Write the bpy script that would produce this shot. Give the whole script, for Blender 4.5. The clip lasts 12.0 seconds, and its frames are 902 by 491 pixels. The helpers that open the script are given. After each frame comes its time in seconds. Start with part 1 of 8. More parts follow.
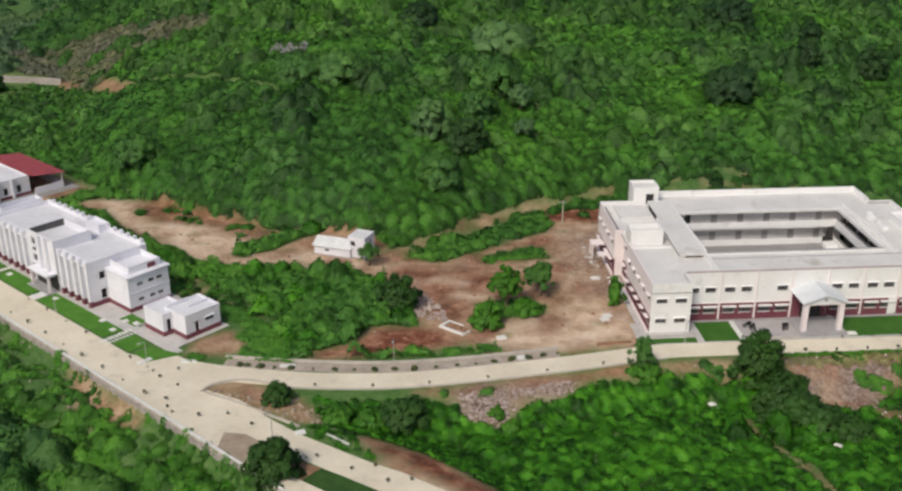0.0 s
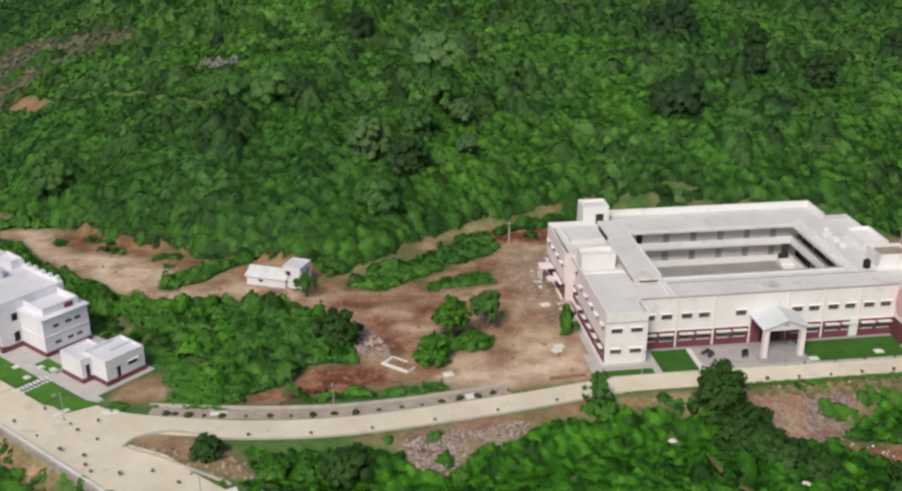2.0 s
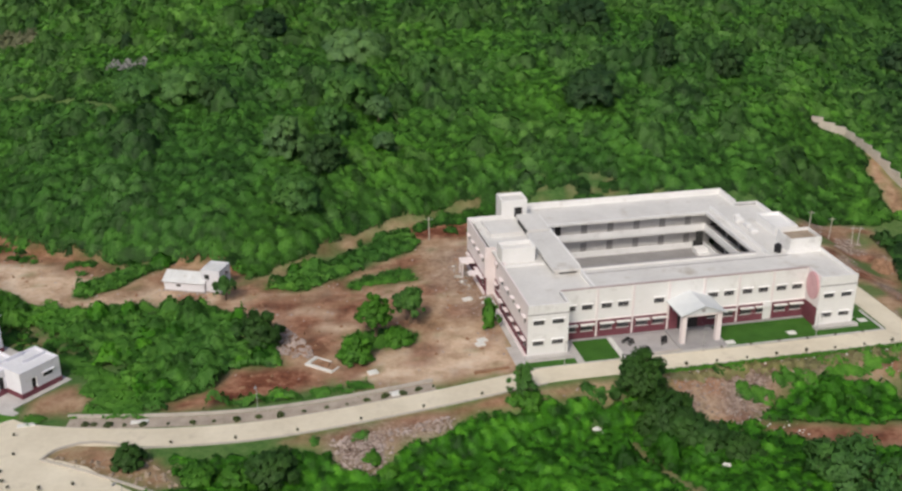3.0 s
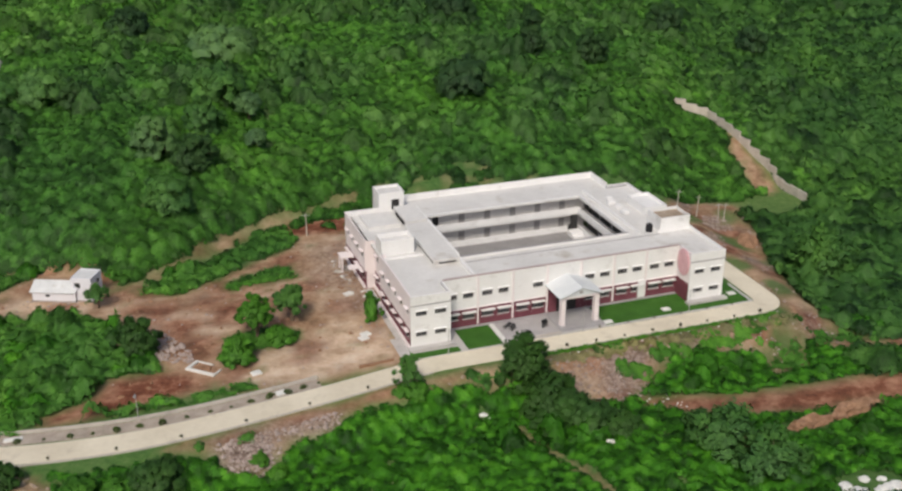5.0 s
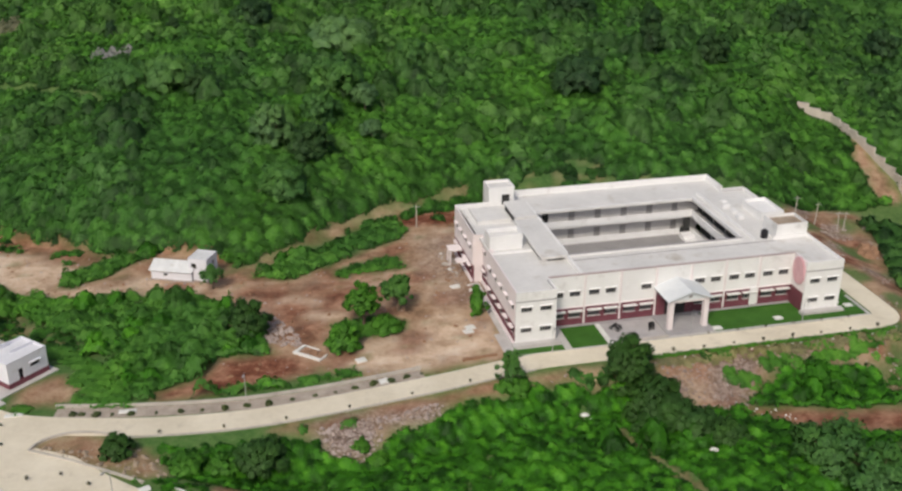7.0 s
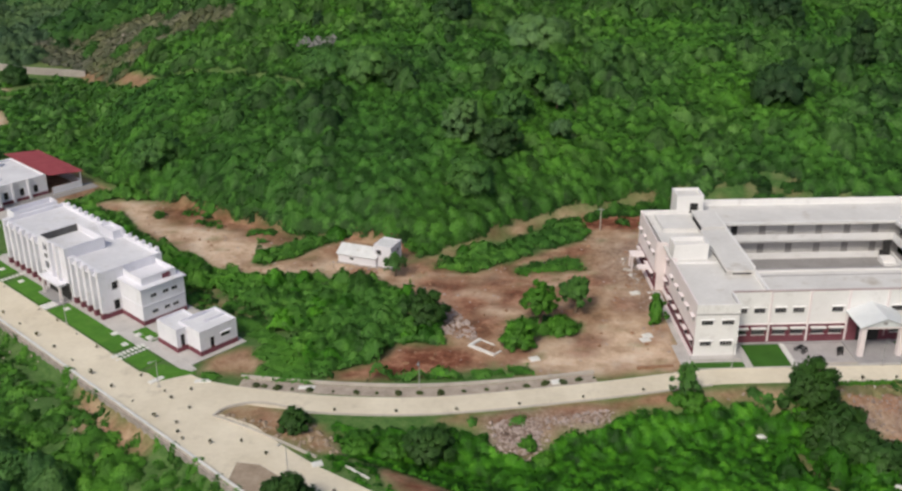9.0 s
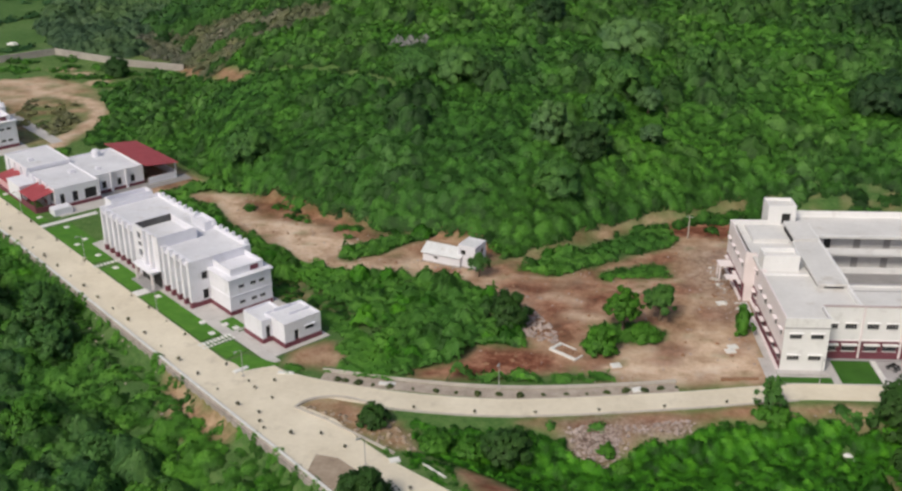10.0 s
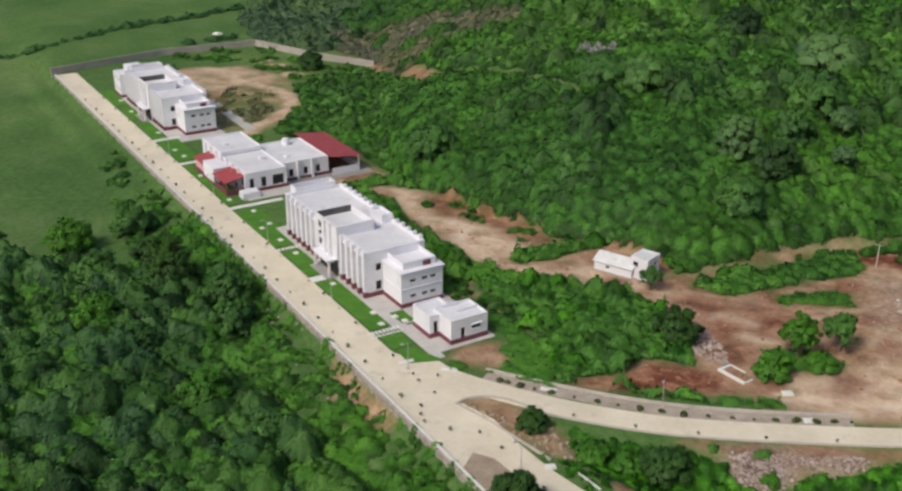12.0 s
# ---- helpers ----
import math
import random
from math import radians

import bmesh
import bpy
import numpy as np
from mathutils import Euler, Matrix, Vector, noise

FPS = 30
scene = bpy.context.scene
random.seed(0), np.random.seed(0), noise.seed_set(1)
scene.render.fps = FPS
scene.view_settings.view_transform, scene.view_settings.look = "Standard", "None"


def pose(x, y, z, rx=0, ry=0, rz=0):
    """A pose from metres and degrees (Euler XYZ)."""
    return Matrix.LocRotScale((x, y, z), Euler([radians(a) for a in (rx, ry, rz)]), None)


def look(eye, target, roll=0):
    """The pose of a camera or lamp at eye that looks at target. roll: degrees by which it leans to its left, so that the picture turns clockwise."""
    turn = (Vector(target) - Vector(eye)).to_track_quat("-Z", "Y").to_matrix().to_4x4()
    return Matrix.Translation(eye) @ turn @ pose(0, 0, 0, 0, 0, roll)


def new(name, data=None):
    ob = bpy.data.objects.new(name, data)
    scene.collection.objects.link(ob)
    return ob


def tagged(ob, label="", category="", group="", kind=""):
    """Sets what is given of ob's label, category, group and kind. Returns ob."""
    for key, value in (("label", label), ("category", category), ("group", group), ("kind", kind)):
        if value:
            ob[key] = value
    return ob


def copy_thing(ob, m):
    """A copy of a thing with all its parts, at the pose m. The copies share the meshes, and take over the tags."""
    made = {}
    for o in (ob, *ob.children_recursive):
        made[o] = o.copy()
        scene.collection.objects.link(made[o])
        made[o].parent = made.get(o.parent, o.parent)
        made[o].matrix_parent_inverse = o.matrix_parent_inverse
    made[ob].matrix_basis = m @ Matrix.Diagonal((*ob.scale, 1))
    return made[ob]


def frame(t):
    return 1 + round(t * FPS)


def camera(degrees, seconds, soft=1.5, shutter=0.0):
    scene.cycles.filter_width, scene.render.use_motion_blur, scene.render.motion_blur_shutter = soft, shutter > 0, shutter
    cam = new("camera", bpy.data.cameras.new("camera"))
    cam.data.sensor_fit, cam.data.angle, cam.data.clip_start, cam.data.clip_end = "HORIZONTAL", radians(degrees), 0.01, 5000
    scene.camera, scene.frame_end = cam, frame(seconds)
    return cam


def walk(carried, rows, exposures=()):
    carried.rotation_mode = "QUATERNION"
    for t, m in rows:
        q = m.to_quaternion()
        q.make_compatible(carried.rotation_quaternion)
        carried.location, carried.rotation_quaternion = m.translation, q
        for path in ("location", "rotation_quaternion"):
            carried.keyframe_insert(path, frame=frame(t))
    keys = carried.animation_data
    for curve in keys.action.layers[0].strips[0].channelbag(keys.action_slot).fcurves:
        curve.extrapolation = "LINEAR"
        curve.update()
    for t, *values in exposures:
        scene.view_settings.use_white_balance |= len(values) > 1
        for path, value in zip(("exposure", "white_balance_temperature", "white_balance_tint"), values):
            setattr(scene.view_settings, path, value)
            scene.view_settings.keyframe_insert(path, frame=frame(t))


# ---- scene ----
cam = camera(46.0, 12.0, 2.5)
EYE = (-0.52, 11.42, 80.0)
PATH = [
    (0.0, pose(0.0, 0.0, 80.0, 67.07, -0.06, 4.92)),
    (0.5, pose(-0.28, 5.76, 80.0, 67.12, -0.09, 4.92)),
    (1.0, pose(-0.50, 10.37, 80.0, 67.16, -0.09, 4.81)),
    (1.5, pose(*EYE, 67.19, -0.09, 3.62)),
    (2.0, pose(*EYE, 67.16, -0.02, 1.61)),
    (2.5, pose(*EYE, 67.08, 0.01, -0.35)),
    (3.0, pose(*EYE, 66.98, 0.01, -3.06)),
    (3.5, pose(*EYE, 66.86, 0.05, -5.74)),
    (3.7, pose(*EYE, 66.83, 0.05, -6.91)),
    (4.1, pose(*EYE, 66.75, 0.04, -8.69)),
    (4.5, pose(*EYE, 66.66, 0.03, -9.72)),
    (4.9, pose(*EYE, 66.58, 0.02, -10.15)),
    (5.3, pose(*EYE, 66.50, 0.0, -10.16)),
    (5.5, pose(*EYE, 66.48, -0.02, -10.0)),
    (6.0, pose(*EYE, 66.40, 0.0, -8.27)),
    (6.5, pose(*EYE, 66.35, 0.01, -6.35)),
    (7.0, pose(*EYE, 66.30, 0.03, -3.80)),
    (7.2, pose(*EYE, 66.28, 0.03, -2.63)),
    (8.0, pose(*EYE, 66.27, 0.05, 1.56)),
    (8.8, pose(*EYE, 66.26, 0.08, 5.72)),
    (9.0, pose(*EYE, 66.26, 0.10, 6.84)),
    (9.5, pose(*EYE, 66.29, 0.10, 9.40)),
    (10.0, pose(*EYE, 66.32, 0.05, 11.84)),
    (10.5, pose(*EYE, 66.35, 0.03, 14.45)),
    (11.0, pose(*EYE, 66.41, 0.03, 17.25)),
    (11.5, pose(*EYE, 66.47, 0.0, 19.98)),
    (12.0, pose(*EYE, 66.53, -0.16, 22.03)),
]
walk(cam, PATH)

# ---- daylight: a bright, hazy sky with a soft sun from the south ----
world = bpy.data.worlds.new("daylight")
scene.world = world
world.use_nodes = True
sky = world.node_tree.nodes.new("ShaderNodeTexSky")
sky.sky_type, sky.sun_disc = "NISHITA", False
sky.sun_elevation, sky.sun_rotation = radians(46), radians(202)
sky.air_density, sky.dust_density = 1.0, 4.0
world.node_tree.nodes["Background"].inputs[1].default_value = 0.099
world.node_tree.links.new(sky.outputs[0], world.node_tree.nodes["Background"].inputs[0])
sun = new("sun", bpy.data.lights.new("sun", "SUN"))
sun.data.energy, sun.data.angle, sun.data.color = 2.2, radians(14), (1.0, 0.93, 0.80)
sun.matrix_world = look((-37, -92, 104), (0, 0, 0))
scene.view_settings.exposure = -0.13

# ---- plan: two local frames and the lie of the land ----
RO, RANG = (-69.2, 138.4), 143.3          # row of hostels along the straight road
AO, AANG = (18.8, 154.2), 9.3             # courtyard school building
RA = (math.cos(math.radians(RANG)), math.sin(math.radians(RANG)))
RB = (RA[1], -RA[0])
AU = (math.cos(math.radians(AANG)), math.sin(math.radians(AANG)))
AV = (-AU[1], AU[0])


def row_xy(a, b):
    return RO[0] + a * RA[0] + b * RB[0], RO[1] + a * RA[1] + b * RB[1]


def school_xy(u, v):
    return AO[0] + u * AU[0] + v * AV[0], AO[1] + u * AU[1] + v * AV[1]


def to_row(x, y):
    return (x - RO[0]) * RA[0] + (y - RO[1]) * RA[1], (x - RO[0]) * RB[0] + (y - RO[1]) * RB[1]


def to_school(x, y):
    return (x - AO[0]) * AU[0] + (y - AO[1]) * AU[1], (x - AO[0]) * AV[0] + (y - AO[1]) * AV[1]


def inside(x, y, poly):
    x, y = np.asarray(x, float), np.asarray(y, float)
    hit = np.zeros(x.shape, bool)
    for (x0, y0), (x1, y1) in zip(poly, poly[1:] + poly[:1]):
        if y0 == y1:
            continue
        hit ^= ((y0 > y) != (y1 > y)) & (x < (x1 - x0) * (y - y0) / (y1 - y0) + x0)
    return hit


def from_line(x, y, line):
    x, y = np.asarray(x, float), np.asarray(y, float)
    best = np.full(x.shape, 1e9)
    for (x0, y0), (x1, y1) in zip(line, line[1:]):
        dx, dy = x1 - x0, y1 - y0
        t = np.clip(((x - x0) * dx + (y - y0) * dy) / (dx * dx + dy * dy), 0, 1)
        best = np.minimum(best, np.hypot(x - x0 - t * dx, y - y0 - t * dy))
    return best


def edge_distance(x, y, poly):
    """Metres to a polygon's outline, positive inside."""
    return from_line(x, y, poly + poly[:1]) * np.where(inside(x, y, poly), 1, -1)


def wave(x, y, size, seed=0.0):
    """Smooth, uneven variation between about -1 and 1."""
    k = 1 / size
    return (np.sin(x * k * 1.7 + y * k * 0.9 + seed) + np.sin(x * k * -0.8 + y * k * 2.1 + seed * 2.3)
            + np.sin(x * k * 3.1 - y * k * 1.3 + seed * 0.7) * 0.6 + np.sin(x * k * 0.6 + y * k * 3.7 + seed * 1.9) * 0.6) / 3.2


FOOT_X = [-240, -160, -105, -90, -70, -52, -42, -26, -18, -9, 6, 20, 40, 65, 85, 105, 140]
FOOT_Y = [420, 330, 224, 210, 200, 194, 194, 187, 190, 199, 209, 214, 213, 212, 213, 217, 224]
BRANCH = [(-48, 135.8), (-36, 135.3), (-27, 135.6), (-19, 136.5), (-10.5, 138.7), (-2, 141.3), (7, 144.2), (15, 147.1), (21, 149.2)]
PLATEAU = ([row_xy(205, -0.3), row_xy(-75, -1.4), (0, 96), (-5, 108), (-12, 114.5), (-20, 118.2), (-27.5, 121.5), (-30.5, 124), (-35, 128), (-36, 131.5), (-27, 132.9), (-18, 133.6), (-10, 135.8),
            (-2, 138.4), (7, 140.6), (15, 143.8)] + [school_xy(5, -8), school_xy(61, -8.4), school_xy(66, -5), school_xy(67, 30), school_xy(70, 62)]
           + [(180, 420), (100, 900), (-500, 900), (-300, 330)])


def height(x, y):
    x, y = np.asarray(x, float), np.asarray(y, float)
    d = np.maximum(0, y - np.interp(x, FOOT_X, FOOT_Y))
    amp = np.interp(x, [-225, -150, -110, -70, 60, 110, 160, 400], [0, 0.5, 0.95, 1.08, 1.05, 0.85, 0.6, 0.5])
    hill = amp * (11 * (1 - np.exp(-d / 25)) + 0.10 * np.minimum(d, 260)) * np.minimum(1, d / 6)
    cut = np.clip(d / 1.6, 0, 1) * np.interp(x, [-104, -96, -36, -28], [0, 2.1, 2.1, 0])
    hill = hill + cut * cut * (3 - cut) * 0.45
    out = np.maximum(0, -edge_distance(x, y, PLATEAU))
    s = np.clip(out / 10, 0, 1)
    low = -3.6 * s * s * (3 - 2 * s)
    a, b = to_row(x, y)
    low = np.where((b < -0.9) & (a > -70), np.minimum(low, -2.4 * np.clip(out / 1.2, 0, 1)), low)
    rough = (wave(x, y, 6, 1) * 0.35 + wave(x, y, 19, 4) * 0.8) * np.clip(np.maximum(d / 8, out / 8), 0, 1) + (wave(x, y, 8, 14) * 0.7 + wave(x, y, 27, 9) * 1.2) * np.clip((d - 6) / 25, 0, 1)
    return hill + low + rough


# ---- materials ----
def ramp(nt, fac, stops):
    n = nt.nodes.new("ShaderNodeValToRGB")
    while len(n.color_ramp.elements) < len(stops):
        n.color_ramp.elements.new(0.5)
    for e, (p, c) in zip(n.color_ramp.elements, stops):
        e.position, e.color = p, (*c, 1)
    nt.links.new(fac, n.inputs[0])
    return n.outputs[0]


def grain(nt, scale, detail=4.0, rough=0.6, squash=(1, 1, 1)):
    pos = nt.nodes.new("ShaderNodeNewGeometry")
    mapping = nt.nodes.new("ShaderNodeMapping")
    mapping.inputs["Scale"].default_value = squash
    n = nt.nodes.new("ShaderNodeTexNoise")
    n.inputs["Scale"].default_value, n.inputs["Detail"].default_value, n.inputs["Roughness"].default_value = scale, detail, rough
    nt.links.new(pos.outputs["Position"], mapping.inputs[0])
    nt.links.new(mapping.outputs[0], n.inputs["Vector"])
    return n.outputs["Fac"]


def blend(nt, fac, a, b, mode="MIX"):
    n = nt.nodes.new("ShaderNodeMix")
    n.data_type, n.blend_type = "RGBA", mode
    for socket, value in ((n.inputs[0], fac), (n.inputs[6], a), (n.inputs[7], b)):
        if isinstance(value, (int, float)):
            socket.default_value = value
        elif isinstance(value, tuple):
            socket.default_value = (*value, 1)
        else:
            nt.links.new(value, socket)
    return n.outputs[2]


def fresh(name, rough=0.8, metal=0.0, spec=0.3):
    m = bpy.data.materials.new(name)
    m.use_nodes = True
    p = m.node_tree.nodes["Principled BSDF"]
    p.inputs["Roughness"].default_value, p.inputs["Metallic"].default_value = rough, metal
    p.inputs["Specular IOR Level"].default_value = spec
    return m, m.node_tree, p


def surface(name, dark, light, large=0.25, small=3.0, rough=0.8, bump=0.02, metal=0.0, spec=0.3, stain=None, streak=(1, 1, 1)):
    """Two scales of tone between dark and light, an optional stain colour in patches, and fine relief."""
    m, nt, p = fresh(name, rough, metal, spec)
    a, b = grain(nt, large, 3, squash=streak), grain(nt, small, 5, 0.65)
    tone = ramp(nt, a, [(0.32, dark), (0.68, light)])
    tone = blend(nt, 0.35, tone, ramp(nt, b, [(0.3, dark), (0.7, light)]))
    if stain:
        patch = ramp(nt, grain(nt, large * 1.7, 6, 0.7, streak), [(0.56, (0, 0, 0)), (0.74, (0.75, 0.75, 0.75))])
        tone = blend(nt, patch, tone, stain)
    nt.links.new(tone, p.inputs["Base Color"])
    if bump:
        n = nt.nodes.new("ShaderNodeBump")
        n.inputs["Strength"].default_value, n.inputs["Distance"].default_value = 0.6, bump
        nt.links.new(b, n.inputs["Height"])
        nt.links.new(n.outputs[0], p.inputs["Normal"])
    return m


def foliage(name, deep, mid, bright, patch=0.09, plant=False, even=0.0):
    """Leaves: tone by plant, by leaf and by stretch of ground, with some light passing through."""
    m, nt, p = fresh(name, 0.6, 0, 0.25)
    isle = nt.nodes.new("ShaderNodeNewGeometry").outputs["Random Per Island"]
    if plant:
        kind = nt.nodes.new("ShaderNodeAttribute")
        kind.attribute_name = "plant"
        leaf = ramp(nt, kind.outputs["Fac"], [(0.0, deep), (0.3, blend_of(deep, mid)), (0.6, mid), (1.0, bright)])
        leaf = blend(nt, 1.0, leaf, ramp(nt, isle, [(0.0, (0.90, 0.91, 0.92)), (1.0, (1.12, 1.11, 1.07))]), "MULTIPLY")
    else:
        leaf = ramp(nt, isle, [(0.0, deep), (0.45, mid), (1.0, bright)])
    stretch = ramp(nt, grain(nt, patch, 4, 0.6), [(0.34, (0.80, 0.83, 0.84)), (0.50, (1.0, 1.0, 0.97)), (0.66, (1.10, 1.13, 0.92))])
    broad = ramp(nt, grain(nt, patch * 0.24, 3, 0.55), [(0.36, (0.82, 0.86, 0.96)), (0.50, (1.0, 1.0, 0.97)), (0.63, (1.12, 1.12, 0.90))])
    tone = blend(nt, 1.0 - 0.5 * even, blend(nt, 1.0 - 0.5 * even, leaf, stretch, "MULTIPLY"), broad, "MULTIPLY")
    nt.links.new(tone, p.inputs["Base Color"])
    thin = nt.nodes.new("ShaderNodeBsdfTranslucent")
    nt.links.new(tone, thin.inputs[0])
    mix = nt.nodes.new("ShaderNodeMixShader")
    mix.inputs[0].default_value = 0.22
    nt.links.new(p.outputs[0], mix.inputs[1])
    nt.links.new(thin.outputs[0], mix.inputs[2])
    nt.links.new(mix.outputs[0], nt.nodes["Material Output"].inputs[0])
    return m


def blend_of(a, b):
    return tuple((p + q) / 2 for p, q in zip(a, b))


white_paint = surface("white_paint", (0.76, 0.755, 0.755), (0.86, 0.855, 0.86), 0.2, 2.5, 0.75, 0.01, stain=(0.55, 0.53, 0.52))
# White paint with extra blue, which puts some distance haze into the colour.
hostel_white = surface("hostel_white_paint", (0.71, 0.71, 0.775), (0.83, 0.83, 0.89), 0.2, 2.5, 0.75, 0.01, stain=(0.57, 0.55, 0.56))
pink_paint = surface("pale_pink_paint", (0.77, 0.69, 0.70), (0.85, 0.79, 0.80), 0.25, 2.5, 0.75, 0.01, stain=(0.6, 0.53, 0.52))
dusty_pink = surface("dusty_pink_paint", (0.40, 0.30, 0.30), (0.52, 0.41, 0.41), 0.4, 3.0, 0.8, 0.01)
maroon_paint = surface("maroon_paint", (0.14, 0.042, 0.060), (0.21, 0.070, 0.090), 0.4, 3.0, 0.7, 0.01)
hostel_roof = surface("bluish_white_roof_screed", (0.60, 0.605, 0.65), (0.78, 0.785, 0.83), 0.15, 1.6, 0.9, 0.02, stain=(0.46, 0.44, 0.43))
roof_screed = surface("weathered_roof_screed", (0.60, 0.59, 0.58), (0.77, 0.76, 0.75), 0.11, 1.4, 0.9, 0.02, stain=(0.42, 0.37, 0.31))
grey_plaster = surface("grey_plaster", (0.30, 0.29, 0.30), (0.42, 0.41, 0.42), 0.3, 3.0, 0.85, 0.01)
forecourt_paving = surface("forecourt_paving", (0.36, 0.34, 0.345), (0.48, 0.46, 0.465), 0.3, 3.0, 0.85, 0.02, stain=(0.30, 0.28, 0.28))
court_paving = surface("court_paving", (0.24, 0.23, 0.23), (0.34, 0.33, 0.33), 0.3, 3.0, 0.85, 0.01)
blue_sheet = surface("pale_blue_sheet", (0.66, 0.69, 0.72), (0.76, 0.79, 0.81), 0.5, 4.0, 0.5, 0.01)
red_sheet = surface("red_roof_sheet", (0.30, 0.05, 0.06), (0.42, 0.09, 0.10), 0.5, 4.0, 0.55, 0.02)
concrete_road = surface("pale_concrete_road", (0.63, 0.565, 0.445), (0.80, 0.735, 0.60), 0.12, 1.2, 0.9, 0.02, stain=(0.46, 0.40, 0.32))
kerb_stone = surface("kerb_concrete", (0.42, 0.38, 0.34), (0.58, 0.54, 0.49), 0.4, 3.0, 0.9, 0.02, stain=(0.30, 0.26, 0.23))
paving = surface("paving_slabs", (0.44, 0.42, 0.41), (0.58, 0.56, 0.55), 0.4, 3.0, 0.85, 0.02, stain=(0.36, 0.34, 0.33))
lawn_green = surface("mown_lawn", (0.046, 0.150, 0.014), (0.092, 0.248, 0.027), 0.35, 5.0, 0.9, 0.04, stain=(0.125, 0.235, 0.045))
deep_lawn = surface("deep_green_lawn", (0.028, 0.098, 0.010), (0.052, 0.155, 0.018), 0.35, 5.0, 0.9, 0.04, stain=(0.075, 0.16, 0.032))
rough_grass = surface("rough_grass", (0.022, 0.062, 0.012), (0.050, 0.120, 0.024), 0.5, 5.0, 0.95, 0.06, stain=(0.09, 0.12, 0.045))
slab_white = surface("whitewashed_slab", (0.66, 0.66, 0.64), (0.80, 0.80, 0.78), 0.8, 5.0, 0.8, 0.01)
grey_stone = surface("grey_stone", (0.25, 0.22, 0.21), (0.46, 0.41, 0.38), 0.8, 4.0, 0.9, 0.05)
wall_stone = surface("boundary_wall_block", (0.34, 0.30, 0.28), (0.50, 0.46, 0.43), 0.3, 2.5, 0.9, 0.04, stain=(0.24, 0.22, 0.2))
pale_block = surface("pale_wall_block", (0.46, 0.41, 0.36), (0.64, 0.58, 0.52), 0.3, 2.5, 0.9, 0.04, stain=(0.34, 0.30, 0.26))
tan_soil = surface("tan_soil", (0.26, 0.20, 0.15), (0.44, 0.36, 0.28), 0.5, 2.5, 0.95, 0.06)
gravel = surface("grey_brown_gravel", (0.30, 0.25, 0.21), (0.50, 0.435, 0.375), 0.5, 4.0, 0.95, 0.04, stain=(0.20, 0.2, 0.13))
light_grey = surface("light_grey_paint", (0.50, 0.49, 0.49), (0.62, 0.61, 0.61), 0.4, 3.0, 0.8, 0.01)
red_earth = surface("red_earth", (0.20, 0.105, 0.06), (0.42, 0.26, 0.17), 0.9, 2.5, 0.95, 0.08)
dark_glass, _, glass_node = fresh("window_glass", 0.12, 0, 0.5)
glass_node.inputs["Base Color"].default_value = (0.035, 0.038, 0.045, 1)
# Near-black colour standing in for the unlit insides behind openings.
shadow_room = surface("unlit_interior_black", (0.03, 0.03, 0.03), (0.05, 0.05, 0.05), 0.5, 2.0, 0.95, 0)
frame_metal = surface("window_frame_paint", (0.32, 0.31, 0.31), (0.42, 0.41, 0.41), 0.5, 3.0, 0.6, 0)
black_plastic = surface("black_plastic", (0.012, 0.012, 0.014), (0.025, 0.025, 0.028), 0.5, 3.0, 0.45, 0)
steel = surface("galvanised_steel", (0.42, 0.42, 0.43), (0.56, 0.56, 0.57), 0.8, 4.0, 0.5, 0, metal=0.6)
bark = surface("bark", (0.10, 0.07, 0.05), (0.19, 0.14, 0.10), 1.5, 8.0, 0.95, 0.03)
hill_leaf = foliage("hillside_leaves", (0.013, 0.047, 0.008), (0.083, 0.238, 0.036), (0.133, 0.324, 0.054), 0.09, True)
upland_leaf = foliage("upland_bush_leaves", (0.022, 0.064, 0.015), (0.098, 0.236, 0.053), (0.146, 0.314, 0.078), 0.09, True)
creeper_leaf = foliage("creeper_leaves", (0.009, 0.046, 0.004), (0.058, 0.230, 0.014), (0.112, 0.345, 0.025), 0.3, True, 1.0)
wood_leaf = foliage("woodland_leaves", (0.014, 0.046, 0.012), (0.064, 0.172, 0.037), (0.112, 0.252, 0.058), 0.09, True)
tree_leaf = foliage("hillside_tree_leaves", (0.044, 0.124, 0.032), (0.074, 0.192, 0.046), (0.108, 0.252, 0.062), 0.3)
dark_leaf = foliage("dark_tree_leaves", (0.032, 0.081, 0.017), (0.044, 0.112, 0.024), (0.056, 0.143, 0.031), 0.3)
hill_dark = foliage("dark_hillside_tree_leaves", (0.022, 0.060, 0.022), (0.036, 0.090, 0.031), (0.054, 0.122, 0.040), 0.3)
grey_leaf = foliage("grey_green_leaves", (0.092, 0.184, 0.072), (0.115, 0.228, 0.090), (0.140, 0.275, 0.110), 0.3)
soft_leaf = foliage("soft_green_tree_leaves", (0.062, 0.155, 0.044), (0.092, 0.212, 0.060), (0.122, 0.262, 0.078), 0.3)
dull_leaf = foliage("dull_woodland_leaves", (0.036, 0.104, 0.039), (0.073, 0.182, 0.057), (0.114, 0.240, 0.073), 0.09, True)
fresh_leaf = foliage("fresh_tree_leaves", (0.045, 0.150, 0.016), (0.075, 0.225, 0.024), (0.105, 0.290, 0.034), 0.3)
dry_grass = foliage("dry_grass", (0.15, 0.155, 0.075), (0.24, 0.225, 0.12), (0.33, 0.30, 0.19), 0.3, True)
